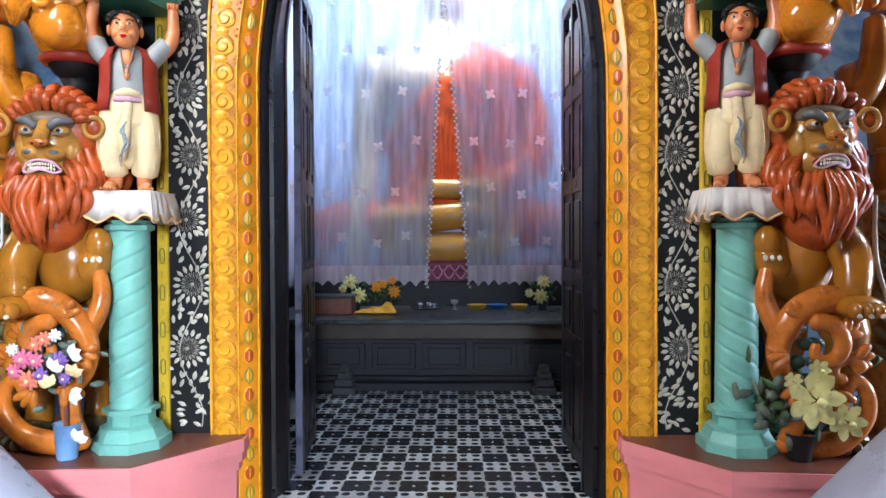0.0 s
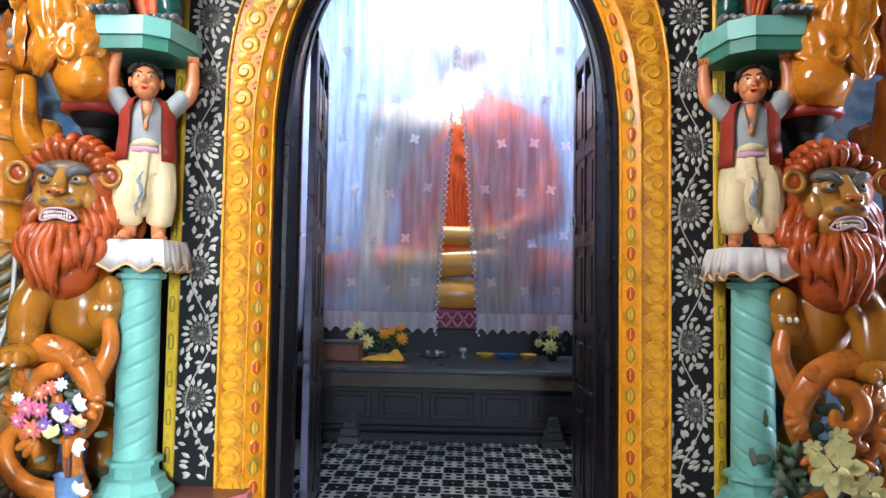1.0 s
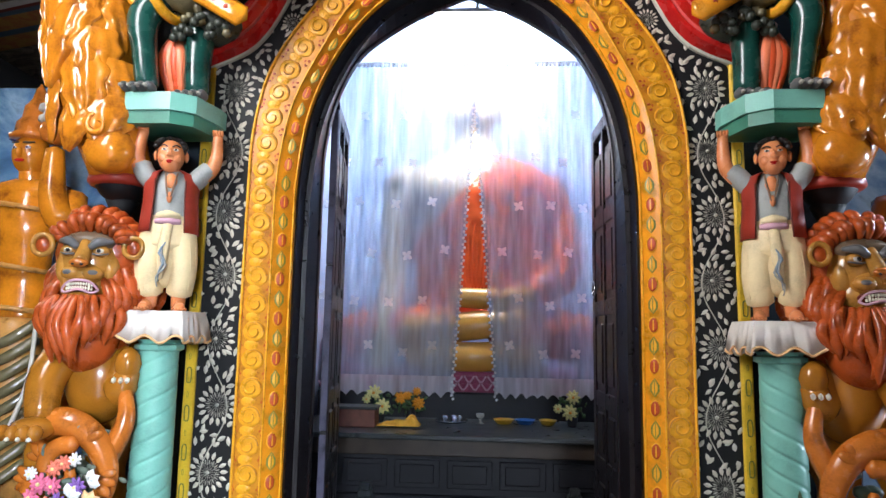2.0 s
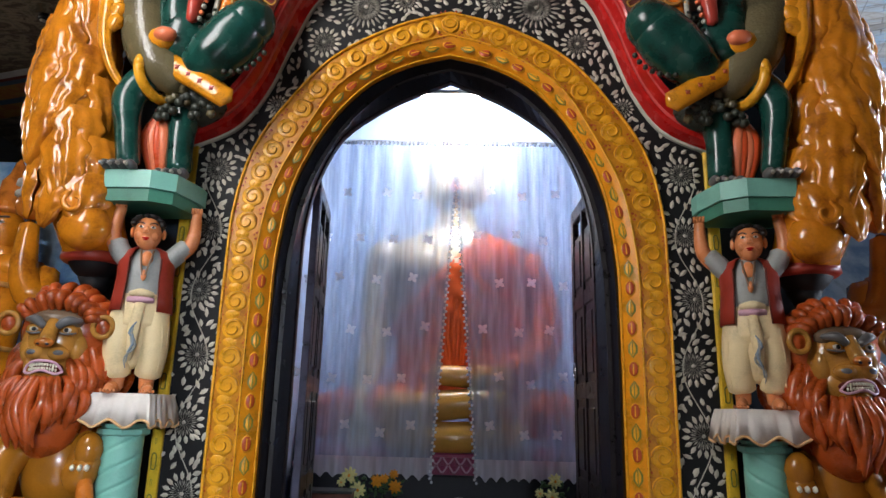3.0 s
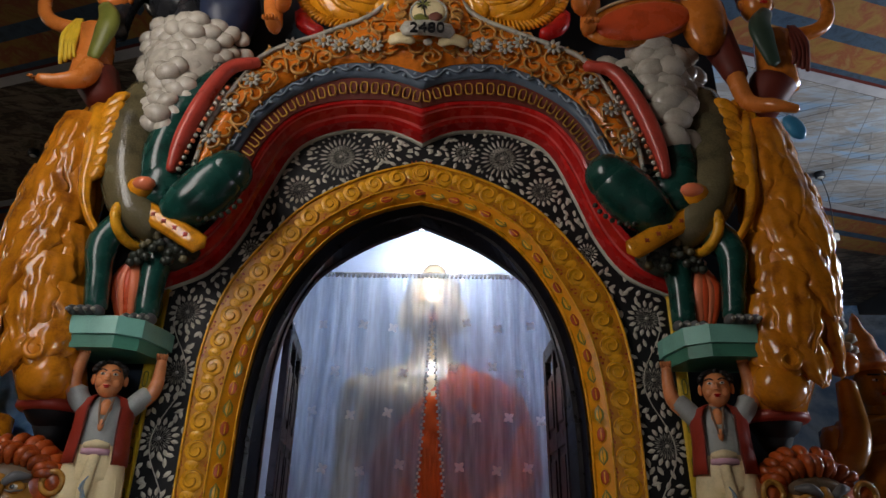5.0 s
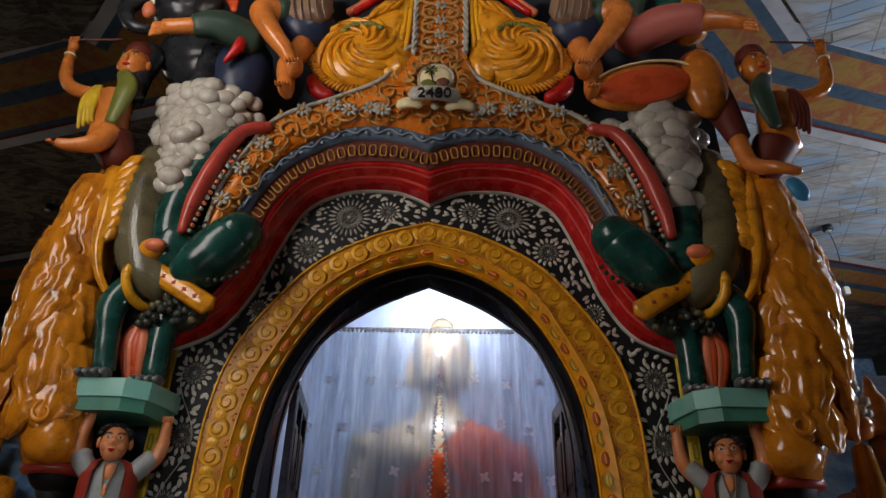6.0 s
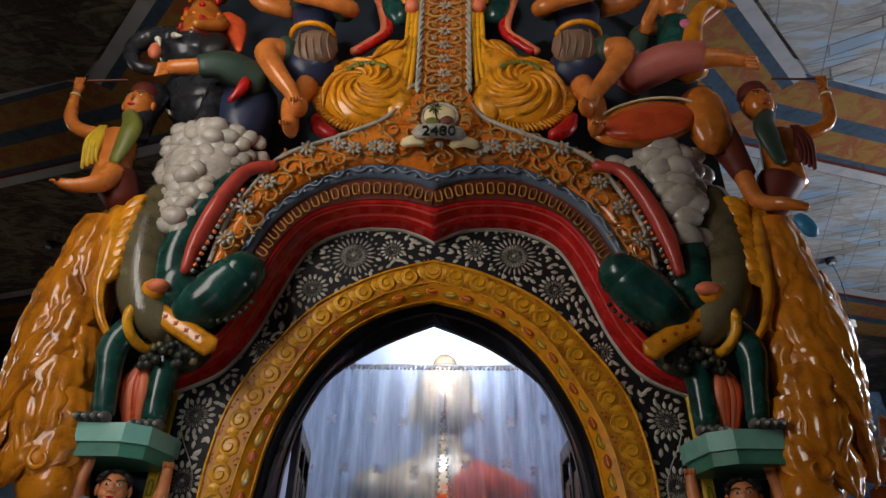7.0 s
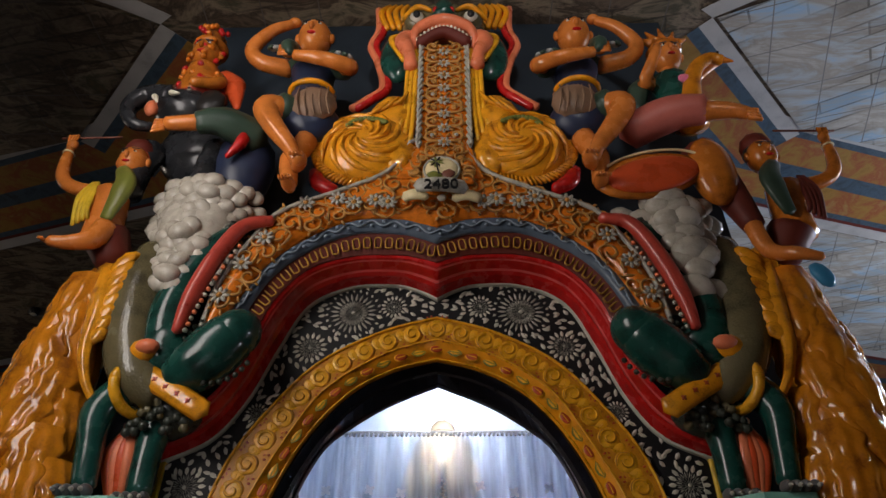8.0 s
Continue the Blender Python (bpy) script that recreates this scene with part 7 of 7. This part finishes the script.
    m.blob(RED, (2.25, -0.1, 4.75), (0.14, 0.1, 0.3), 2)
    return m.done("sea_monster_statue", label="glossy green and amber sea-monster statue with a red snout", category="statue", group="monster statues")


def cloud_bank(side, lo, hi, size, n, seed):
    m = Shape(side, X0)
    r = random.Random(seed)
    (x0, z0), (x1, z1) = lo, hi
    put = []
    for _ in range(4000):
        t = r.random()
        z = z0 + (z1 - z0) * t
        c = x0 + (x1 - x0) * (0.42 - 0.1 * t)
        w = (x1 - x0) * (0.16 + 0.42 * t ** 0.8)
        x = c + r.uniform(-w, w)
        if any((x - a) ** 2 + (z - b) ** 2 < (size * 1.12) ** 2 for a, b in put):
            continue
        put.append((x, z))
        q = size * r.uniform(1.05, 1.45)
        m.blob(CLOUD, (x, -0.46 + 0.2 * ((x - c) / w) ** 2 + r.uniform(-0.02, 0.02), z), (q * 1.15, q * 0.7, q * 0.9), 2, (0, r.uniform(-40, 40), 0), 0.12, 1.2)
    m.blob(CLOUD, (x0 + (x1 - x0) * 0.36, -0.35, z0 + (z1 - z0) * 0.68), ((x1 - x0) * 0.42, 0.15, (z1 - z0) * 0.34), 2)
    m.tube(CLOUD, [(x0 + (x1 - x0) * 0.4, -0.35, z0 + 0.5 * (z1 - z0)), (x0 + (x1 - x0) * 0.42, -0.3, z0)], [0.16, 0.06], 8, 6)
    return m.done("cloud_bank", label="pearl-grey knobbly cloud carved below the upper figures", category="ornament", group="cloud banks")


for s in (-1, 1):
    monster(s)
cloud_bank(-1, (1.5, 4.68), (2.2, 5.62), 0.062, 70, 2)
cloud_bank(1, (1.5, 4.6), (2.08, 5.42), 0.085, 50, 3)


# ---- upper figures ----
def head_on(m, skin, c, s=1.0, hair=HAIR):
    x, y, z = c
    m.blob(skin, c, (0.13 * s, 0.14 * s, 0.17 * s), 3)
    m.blob(skin, (x, y - 0.14 * s, z - 0.02 * s), (0.022 * s, 0.03 * s, 0.04 * s), 2)
    m.blob(RED, (x, y - 0.125 * s, z - 0.085 * s), (0.036 * s, 0.016 * s, 0.012 * s), 2)
    for q in (-1, 1):
        m.blob(WHITE, (x + q * 0.05 * s, y - 0.12 * s, z + 0.03 * s), (0.022 * s, 0.014 * s, 0.012 * s), 1)
        m.blob(GLASS_EYE, (x + q * 0.05 * s, y - 0.132 * s, z + 0.03 * s), (0.01 * s, 0.008 * s, 0.01 * s), 1)
        m.blob(skin, (x + q * 0.135 * s, y, z), (0.025 * s, 0.035 * s, 0.05 * s), 2)
        m.tube(HAIR, [(x + q * 0.02 * s, y - 0.13 * s, z + 0.065 * s), (x + q * 0.08 * s, y - 0.115 * s, z + 0.07 * s)], 0.007 * s, 4, 4)
    if hair:
        m.blob(hair, (x, y + 0.045 * s, z + 0.06 * s), (0.137 * s, 0.12 * s, 0.135 * s), 2)


def dwarf(side):
    """Seated attendant by the mask, one arm across the chest and one raised."""
    m = Shape(side, X1)
    K = SKIN_WARM
    y = -0.38
    m.tube(NAVY, [(1.12, y, 6.5), (1.13, y, 6.75), (1.15, y, 7.0)], [0.2, 0.165, 0.2], 16, 14, 0.8)
    m.blob(TEAL_CLOTH, (1.13, y - 0.02, 7.05), (0.27, 0.16, 0.1), 2)
    m.tube(YELLOW, [(1.13 + 0.18 * math.cos(t), y + 0.15 * math.sin(t), 6.7) for t in np.linspace(0, 6.28, 13)], 0.028, 6, 26)
    m.tube(K, [(1.16, y, 7.05), (1.17, y - 0.02, 7.2)], [0.08, 0.075], 10, 4)
    head_on(m, K, (1.18, y - 0.05, 7.42), 1.15, HAIR)
    # forearm across the chest
    m.tube(K, [(0.92, y - 0.05, 7.02), (0.8, y - 0.16, 6.86), (1.0, y - 0.26, 6.84), (1.26, y - 0.26, 6.9)], [0.08, 0.072, 0.062, 0.045], 14, 22)
    m.blob(K, (1.31, y - 0.27, 6.92), (0.06, 0.05, 0.045), 2)
    m.tube(TEAL_CLOTH, [(0.95, y - 0.02, 7.06), (0.86, y - 0.08, 6.95)], [0.115, 0.105], 10, 6)
    m.tube(TEAL_CLOTH, [(1.3, y - 0.2, 7.1), (1.32, y - 0.28, 6.98), (1.28, y - 0.3, 6.88)], [0.05, 0.07, 0.03], 8, 8)
    # raised arm
    m.tube(K, [(1.36, y, 7.05), (1.62, y - 0.06, 7.08), (1.7, y - 0.1, 7.22), (1.55, y - 0.14, 7.42), (1.38, y - 0.14, 7.52)], [0.082, 0.074, 0.068, 0.056, 0.042], 14, 26)
    m.blob(K, (1.36, y - 0.14, 7.54), (0.06, 0.05, 0.05), 2)
    # apron, seat and legs
    m.blob(BROWN_CLOTH, (1.06, y - 0.14, 6.4), (0.2, 0.1, 0.2), 2)
    m.blob(NAVY, (1.1, y, 6.3), (0.26, 0.2, 0.22), 2)
    for k in range(5):
        m.tube(BROWN_CLOTH, [(0.94 + 0.06 * k, y - 0.2, 6.55), (0.93 + 0.06 * k, y - 0.24, 6.35), (0.9 + 0.06 * k, y - 0.2, 6.22)], [0.006, 0.012, 0.006], 5, 8)
    m.tube(K, [(1.18, y - 0.05, 6.38), (1.4, y - 0.2, 6.3), (1.33, y - 0.22, 6.1), (1.16, y - 0.2, 5.85), (1.1, y - 0.2, 5.7)], [0.105, 0.11, 0.088, 0.07, 0.044], 14, 28)
    m.tube(TEAL_CLOTH, [(1.2, y - 0.04, 6.4), (1.33, y - 0.15, 6.36)], [0.13, 0.13], 10, 6)
    m.blob(K, (1.06, y - 0.24, 5.65), (0.06, 0.11, 0.045), 2, (0, 20, -20))
    m.tube(K, [(1.1, y - 0.02, 6.1), (1.17, y - 0.1, 5.8), (1.14, y - 0.12, 5.55)], [0.1, 0.085, 0.06], 12, 14)
    m.blob(K, (1.13, y - 0.18, 5.5), (0.055, 0.1, 0.04), 2)
    for cx, cz in ((1.26, 6.99), (0.88, 6.97), (1.42, 7.06)):  # ruffled cuffs and shoulder frills
        for k in range(9):
            t = 2 * math.pi * k / 9
            m.blob(SHIRT if k % 2 else TEAL_CLOTH, (cx + 0.085 * math.cos(t), y - 0.2 + 0.05 * math.sin(t), cz + 0.05 * math.sin(t + 0.6)), (0.034, 0.026, 0.018), 1, (0, 40 * math.cos(t), 0))
    for fx, fy, fz in ((1.06, -0.34, 5.64), (1.13, -0.27, 5.48)):
        for k in range(5):
            m.blob(K, (fx - 0.044 + 0.022 * k, y + fy + 0.34 - 0.34, fz), (0.013, 0.028, 0.015), 1)
    for k in range(5):  # fingers on the chest
        m.tube(K, [(1.31, y - 0.29, 6.95 - 0.02 * k), (1.39, y - 0.29, 6.99 - 0.03 * k)], 0.011, 5, 4)
    return m.done("attendant_statue", label="painted seated attendant statue in dark tunic, arm raised to head", category="statue", group="attendants by the mask")


for s in (-1, 1):
    dwarf(s)

# crowned rider on an elephant
m = Shape()
y = -0.4
m.blob(VEST, (-1.98, y, 6.62), (0.24, 0.18, 0.22), 2, rough=0.2)
m.tube(SCROLL, [(-2.0, y, 6.6), (-2.02, y, 6.85), (-2.02, y, 7.0)], [0.17, 0.16, 0.14], 12, 10)
head_on(m, SCROLL, (-2.03, y - 0.04, 7.18), 0.95, None)
m.lathe(SCROLL, (-2.03, y, 7.28), [(0.15, 0), (0.16, 0.04), (0.13, 0.07), (0.12, 0.16), (0.08, 0.24), (0.04, 0.34), (0.01, 0.4)], 14)
for k in range(40):
    a, h = random.Random(k).uniform(3.4, 6.0), random.Random(k + 99).uniform(6.7, 7.5)
    m.blob(ORANGE if k % 2 else RED, (-2.02 + 0.16 * math.cos(a), y + 0.15 * math.sin(a), h), 0.03, 1)
m.tube(FLAME, [(-1.85, y, 6.95), (-1.7, y - 0.05, 6.75), (-1.62, y - 0.05, 6.45)], [0.07, 0.1, 0.03], 8, 12, 0.5)
m.tube(SCROLL, [(-1.87, y, 6.9), (-1.78, y - 0.15, 6.65), (-1.95, y - 0.25, 6.55)], [0.06, 0.055, 0.04], 8, 12)
m.tube(TEAL_CLOTH, [(-1.38, y - 0.05, 6.08), (-1.62, y - 0.2, 6.12), (-1.8, y - 0.24, 6.07)], [0.15, 0.14, 0.1], 14, 14, 0.8, ridges=5, depth=0.08)
m.tube(SKIN_WARM, [(-1.76, y - 0.24, 6.07), (-2.02, y - 0.27, 6.03)], [0.07, 0.055], 10, 6)
for k in range(5):
    m.tube(SKIN_WARM, [(-2.02, y - 0.27, 6.07 - 0.025 * k), (-2.1, y - 0.29, 6.04 - 0.03 * k)], 0.016, 6, 4)
m.blob(NAVY, (-1.5, y + 0.1, 5.9), (0.25, 0.2, 0.4), 2)
m.tube(RED, [(-1.5, y - 0.12, 6.1), (-1.45, y - 0.16, 5.95), (-1.55, y - 0.14, 5.8)], [0.03, 0.05, 0.02], 8, 8)
m.done("rider_statue", label="crowned rider statue in red robes seated on an elephant", category="statue")
m = Shape()
m.blob(ELEPHANT, (-2.04, -0.42, 6.44), (0.27, 0.2, 0.19), 3)
m.blob(ELEPHANT, (-1.9, -0.15, 6.2), (0.4, 0.24, 0.34), 3)
m.blob(HAIR, (-1.8, -0.55, 6.42), (0.12, 0.05, 0.13), 3, (0, 20, 0), 0.15)
m.tube(ELEPHANT, [(-2.16, -0.5, 6.52), (-2.36, -0.52, 6.54), (-2.46, -0.53, 6.38), (-2.38, -0.53, 6.2), (-2.24, -0.5, 6.18)], [0.12, 0.085, 0.07, 0.055, 0.04], 14, 30)
m.blob(TONGUE, (-2.27, -0.53, 6.37), (0.06, 0.05, 0.09), 2)
for q in (0, 1):
    m.tube(TEETH, [(-2.14 - 0.12 * q, -0.58, 6.5 - 0.05 * q), (-2.06 - 0.13 * q, -0.66, 6.4 - 0.05 * q), (-2.0 - 0.15 * q, -0.68, 6.37 - 0.1 * q)], [0.014, 0.028, 0.01], 8, 8)
m.blob(WHITE, (-1.98, -0.6, 6.52), 0.018, 1)
m.blob(GLASS_EYE, (-1.98, -0.612, 6.52), 0.012, 1)
for x in (-2.28, -1.75):
    m.tube(ELEPHANT, [(x, -0.3, 6.1), (x, -0.38, 5.8), (x, -0.4, 5.55)], [0.12, 0.1, 0.1], 12, 10)
m.done("elephant_statue", label="dark grey elephant statue with curled trunk and tusks", category="statue")

# reclining figure with a stringed instrument, on the other side
m = Shape()
y = -0.42
K = SKIN_WARM
m.tube(GREEN, [(2.0, y, 6.3), (2.0, y, 6.55), (2.0, y, 6.75)], [0.17, 0.17, 0.16], 12, 10)
m.tube(K, [(2.0, y, 6.75), (2.0, y - 0.02, 6.88)], [0.07, 0.065], 8, 4)
head_on(m, K, (2.03, y - 0.04, 7.04), 0.95)
m.lathe(SCROLL, (2.04, y, 7.12), [(0.15, 0), (0.16, 0.04), (0.13, 0.06), (0.1, 0.14), (0.05, 0.24), (0.01, 0.3)], 12)
for k in range(5):
    a = math.pi * (0.15 + 0.7 * k / 4)
    m.tube(SCROLL, [(2.04 + 0.12 * math.cos(a), y - 0.06, 7.2 + 0.05 * math.sin(a)), (2.04 + 0.24 * math.cos(a), y - 0.04, 7.18 + 0.28 * math.sin(a))], [0.05, 0.01], 6, 5)
m.tube(K, [(1.86, y, 6.75), (1.74, y - 0.12, 6.6), (1.82, y - 0.24, 6.78), (1.87, y - 0.26, 6.9)], [0.065, 0.06, 0.05, 0.04], 10, 14)
m.tube(TEAL_CLOTH, [(1.84, y, 6.76), (1.7, y - 0.06, 6.58), (1.66, y - 0.04, 6.35)], [0.08, 0.09, 0.06], 8, 10, 0.6)
m.blob(PETAL_PINK, (2.05, y - 0.17, 6.6), (0.05, 0.03, 0.05), 2)
m.tube(ROSE_CLOTH, [(1.55, y - 0.02, 6.12), (1.85, y - 0.14, 6.2), (2.1, y - 0.2, 6.18)], [0.14, 0.15, 0.12], 12, 14)
m.tube(K, [(2.05, y - 0.2, 6.16), (2.25, y - 0.26, 6.1), (2.36, y - 0.3, 6.02)], [0.09, 0.07, 0.05], 10, 10)
for k in range(4):
    m.tube(K, [(2.34, y - 0.32, 6.04 - 0.03 * k), (2.41, y - 0.35, 6.0 - 0.035 * k)], 0.018, 6, 4)
m.tube(K, [(2.15, y + 0.02, 6.75), (2.36, y - 0.05, 6.9), (2.48, y - 0.08, 6.98)], [0.06, 0.05, 0.04], 10, 10)
m.tube(MAROON, [(2.1, y + 0.1, 6.0), (2.2, y + 0.02, 5.5), (2.25, y - 0.04, 5.15)], [0.16, 0.13, 0.08], 10, 14)
m.tube(K, [(2.24, y - 0.04, 5.15), (2.28, y - 0.06, 4.92), (2.38, y - 0.2, 4.79), (2.49, y - 0.24, 4.73)], [0.065, 0.06, 0.05, 0.03], 10, 14)
m.blob(TURQUOISE, (2.47, y - 0.2, 4.62), (0.06, 0.04, 0.1), 2, (0, -25, 0), 0.2)
m.done("musician_statue", label="crowned musician statue in green bodice reclining on a cloud", category="statue")
harp = empty("bird_harp", (2.1, -0.62, 5.45), "amber bird-shaped harp with a tall curved neck", "instrument")
m = Shape()
m.blob(SCROLL, (2.08, -0.48, 5.66), (0.17, 0.12, 0.33), 3)
m.tube(MANE, [(2.02, -0.5, 6.15), (2.08, -0.54, 6.45), (2.18, -0.56, 6.74), (2.32, -0.57, 6.88), (2.42, -0.58, 6.84)], [0.15, 0.1, 0.075, 0.062, 0.045], 14, 30)
m.tube(SCROLL, [(2.42, -0.58, 6.85), (2.5, -0.6, 6.8)], [0.035, 0.008], 8, 5)
m.blob(GLASS_EYE, (2.38, -0.635, 6.88), 0.012, 1)
m.done("harp_neck", harp, "amber curved neck")
m = Shape()
m.blob(SCROLL, (1.6, -0.5, 5.6), (0.42, 0.07, 0.21), 3, (0, -14, 0))
m.blob(FLAME, (1.62, -0.54, 5.58), (0.36, 0.05, 0.165), 3, (0, -14, 0))
m.tube(CREAM, [(1.6 + 0.41 * math.cos(t), -0.545, 5.6 + 0.2 * math.sin(t) + 0.1 * math.cos(t)) for t in np.linspace(0.2, 3.1, 15)], 0.011, 6, 30)
m.done("harp_wing", harp, "orange dished wing with a cream rim")


# flying attendants at the outer ends with one arm raised
def flyer(side):
    m = Shape(side, X0)
    K = SKIN_WARM if side < 0 else SCROLL
    C1, C2 = (STRIP, OLIVE) if side < 0 else (MAROON, TEAL_CLOTH)
    y = -0.4
    x0 = 2.4 if side < 0 else 2.55
    m.tube(K, [(x0 - 0.02, y, 5.1), (x0, y, 5.35), (x0 + 0.02, y, 5.55)], [0.14, 0.13, 0.13], 12, 10)
    for k in range(4):  # scarf
        m.tube(C1, [(x0 + 0.15 - 0.014 * k, y - 0.08, 5.6), (x0 + 0.16 - 0.03 * k, y - 0.14, 5.4 - 0.03 * k), (x0 + 0.14 - 0.03 * k, y - 0.12, 5.16 + 0.02 * k)], [0.012, 0.024, 0.014], 6, 10)
    m.tube(C2, [(x0 - 0.05, y - 0.12, 5.7), (x0 - 0.15, y - 0.17, 5.5), (x0 - 0.1, y - 0.15, 5.2)], [0.05, 0.09, 0.05], 8, 12, 0.5)
    m.tube(K, [(x0 - 0.02, y, 5.58), (x0 - 0.04, y, 5.7)], [0.06, 0.055], 8, 4)
    head_on(m, K, (x0 - 0.06, y - 0.03, 5.85), 0.85, FLAME if side < 0 else HAIR)
    m.blob(MAROON, (x0 - 0.05, y + 0.02, 6.0), (0.12, 0.12, 0.13), 2)
    m.tube(K, [(x0 + 0.1, y, 5.56), (x0 + 0.33, y - 0.04, 5.6), (x0 + 0.43, y - 0.06, 5.72), (x0 + 0.46, y - 0.06, 5.98)], [0.06, 0.055, 0.048, 0.034], 12, 18)
    m.tube(CREAM, [(x0 + 0.457 + 0.04 * math.cos(t), y - 0.06 + 0.04 * math.sin(t), 5.93) for t in np.linspace(0, 6.28, 9)], 0.008, 5, 16)
    m.blob(K, (x0 + 0.46, y - 0.06, 6.03), (0.045, 0.036, 0.055), 2)
    for k in range(4):
        m.tube(K, [(x0 + 0.43 + 0.02 * k, y - 0.08, 6.05), (x0 + 0.425 + 0.022 * k, y - 0.085, 6.11)], 0.011, 5, 4)
    m.tube(WOODBOX, [(x0 + 0.55, y - 0.08, 6.08), (x0 + 0.1, y - 0.05, 6.12)], 0.01, 5, 4)
    m.tube(C1 if side > 0 else MAROON, [(x0 - 0.05, y, 5.15), (x0 - 0.15, y + 0.05, 4.95)], [0.16, 0.12], 10, 6)
    if side < 0:  # folded leg; the other one's is hidden
        m.tube(K, [(x0 - 0.08, y - 0.08, 5.15), (x0 - 0.06, y - 0.16, 5.0), (x0 + 0.06, y - 0.22, 4.93), (x0 + 0.15, y - 0.26, 4.92)], [0.09, 0.075, 0.055, 0.036], 12, 18)
        for k in range(5):
            m.blob(K, (x0 + 0.185 - 0.008 * k, y - 0.295 + 0.022 * k, 4.915), (0.026 - 0.003 * k, 0.012, 0.015), 1)
    return m.done("flying_attendant_statue", label="painted attendant statue with one arm raised" + (" in a yellow sash" if side < 0 else " in a maroon sash"), category="statue", group="flying attendants")


for s in (-1, 1):
    flyer(s)

# ---- painted ceiling: bands, mural panels and spot lamps ----
ceil = bpy.data.objects["ceiling"]
Z = 8.34


def sheet(m, mat, poly, z):
    """A thin painted sheet under the ceiling."""
    m.prism(mat, poly, z - 0.004, z)


def strip(m, mat, side, d0, d1, z):
    f = lambda x, d: d + 0.3 * (x - 5.6)
    p = [(2.3, f(2.3, d0)), (11.4, f(11.4, d0)), (11.4, f(11.4, d1)), (2.3, f(2.3, d1))]
    sheet(m, mat, p if side > 0 else p[::-1], z)


for side in (-1, 1):
    m = Shape(side, 0.0)
    for mat, d0, d1, lvl in ((CEIL_WHITE, 1.78, 1.95, 0), (CEIL_BLUE, 1.95, 2.05, 0), (CEIL_YELLOW, 2.05, 2.5, 0), (CEIL_BLUE, 2.5, 2.75, 0), (CEIL_YELLOW, 2.75, 3.2, 0), (CEIL_BLUE, 3.2, 3.3, 0), (MAROON, 3.3, 3.36, 0), (CEIL_WHITE, 3.36, 3.55, 0), (CEIL_WHITE, 6.5, 6.7, -0.011), (MAROON, 6.7, 6.8, -0.011), (CEIL_BLUE, 6.8, 6.95, -0.011), (CEIL_YELLOW, 6.95, 7.45, -0.011), (CEIL_BLUE, 7.45, 7.65, -0.011), (CEIL_YELLOW, 7.65, 8.2, -0.011)):
        strip(m, mat, side, d0, d1, Z + lvl)
    # slanted panel with a white border, and coloured bands beside it
    q = lambda pts: pts if side > 0 else pts[::-1]
    for mat, a, b in ((CEIL_WHITE, 0.0, 0.16), (CEIL_BLUE, 0.16, 0.3), (CEIL_YELLOW, 0.3, 0.75), (CEIL_BLUE, 0.75, 0.95), (CEIL_YELLOW, 0.95, 1.5)):
        sheet(m, mat, q([(2.9 - 0.72 * a, 0.0 + 0.7 * a), (4.5 - 0.72 * a, 1.66 + 0.7 * a - 0.0), (4.5 - 0.72 * b, 1.66 + 0.7 * b), (2.9 - 0.72 * b, 0.0 + 0.7 * b)]), Z - 0.005)
    sheet(m, CEIL_WHITE, q([(2.9, 0.0), (3.35, -0.24), (7.4, -1.9), (7.4, -2.1), (3.3, -0.44), (2.75, -0.1)]), Z - 0.01)
    # brighter mural colours on the lit right side, darker on the left
    sheet(m, MURAL_BLUE_LIT if side > 0 else MURAL_SHADED, q([(2.95, 0.0), (7.4, -1.85), (11.3, -1.85), (11.3, 3.4), (7.4, 2.3), (4.52, 1.62)]), Z - 0.012)
    if side > 0:
        strip(m, MURAL_BLUE_LIT, side, 3.56, 6.49, Z - 0.006)
    m.done("painted_band", ceil, "ochre, blue and white painted ceiling bands", kind="structure")
    lx, ly = (6.87, 6.03) if side > 0 else (-7.08, 5.59)
    lamp = empty("spot_lamp", (lx, ly, 8.2), "small dark round ceiling lamp with a hanging wire", "lamp", "ceiling spot lamps")
    m = Shape()
    m.lathe(POT_BLACK, (lx, ly, 8.23), [(0.07, 0), (0.09, 0.02), (0.09, 0.1)], 16)
    m.done("lamp_can", lamp)
    m = Shape()
    m.lathe(WHITE, (lx, ly, 8.222), [(0.03, 0), (0.055, 0.006), (0.06, 0.012)], 12)
    m.done("lamp_rim", lamp, "pale inner rim")
    if side > 0:
        m = Shape()
        m.tube(POT_BLACK, [(lx, ly, 8.23), (lx + 0.04, ly - 0.02, 7.8), (lx, ly, 7.1)], 0.008, 5, 12)
        m.box(WHITE, (lx, ly, 7.05), (0.1, 0.08, 0.14), 0.01)
        m.done("hanging_wire", lamp, "black wire with a white plug")
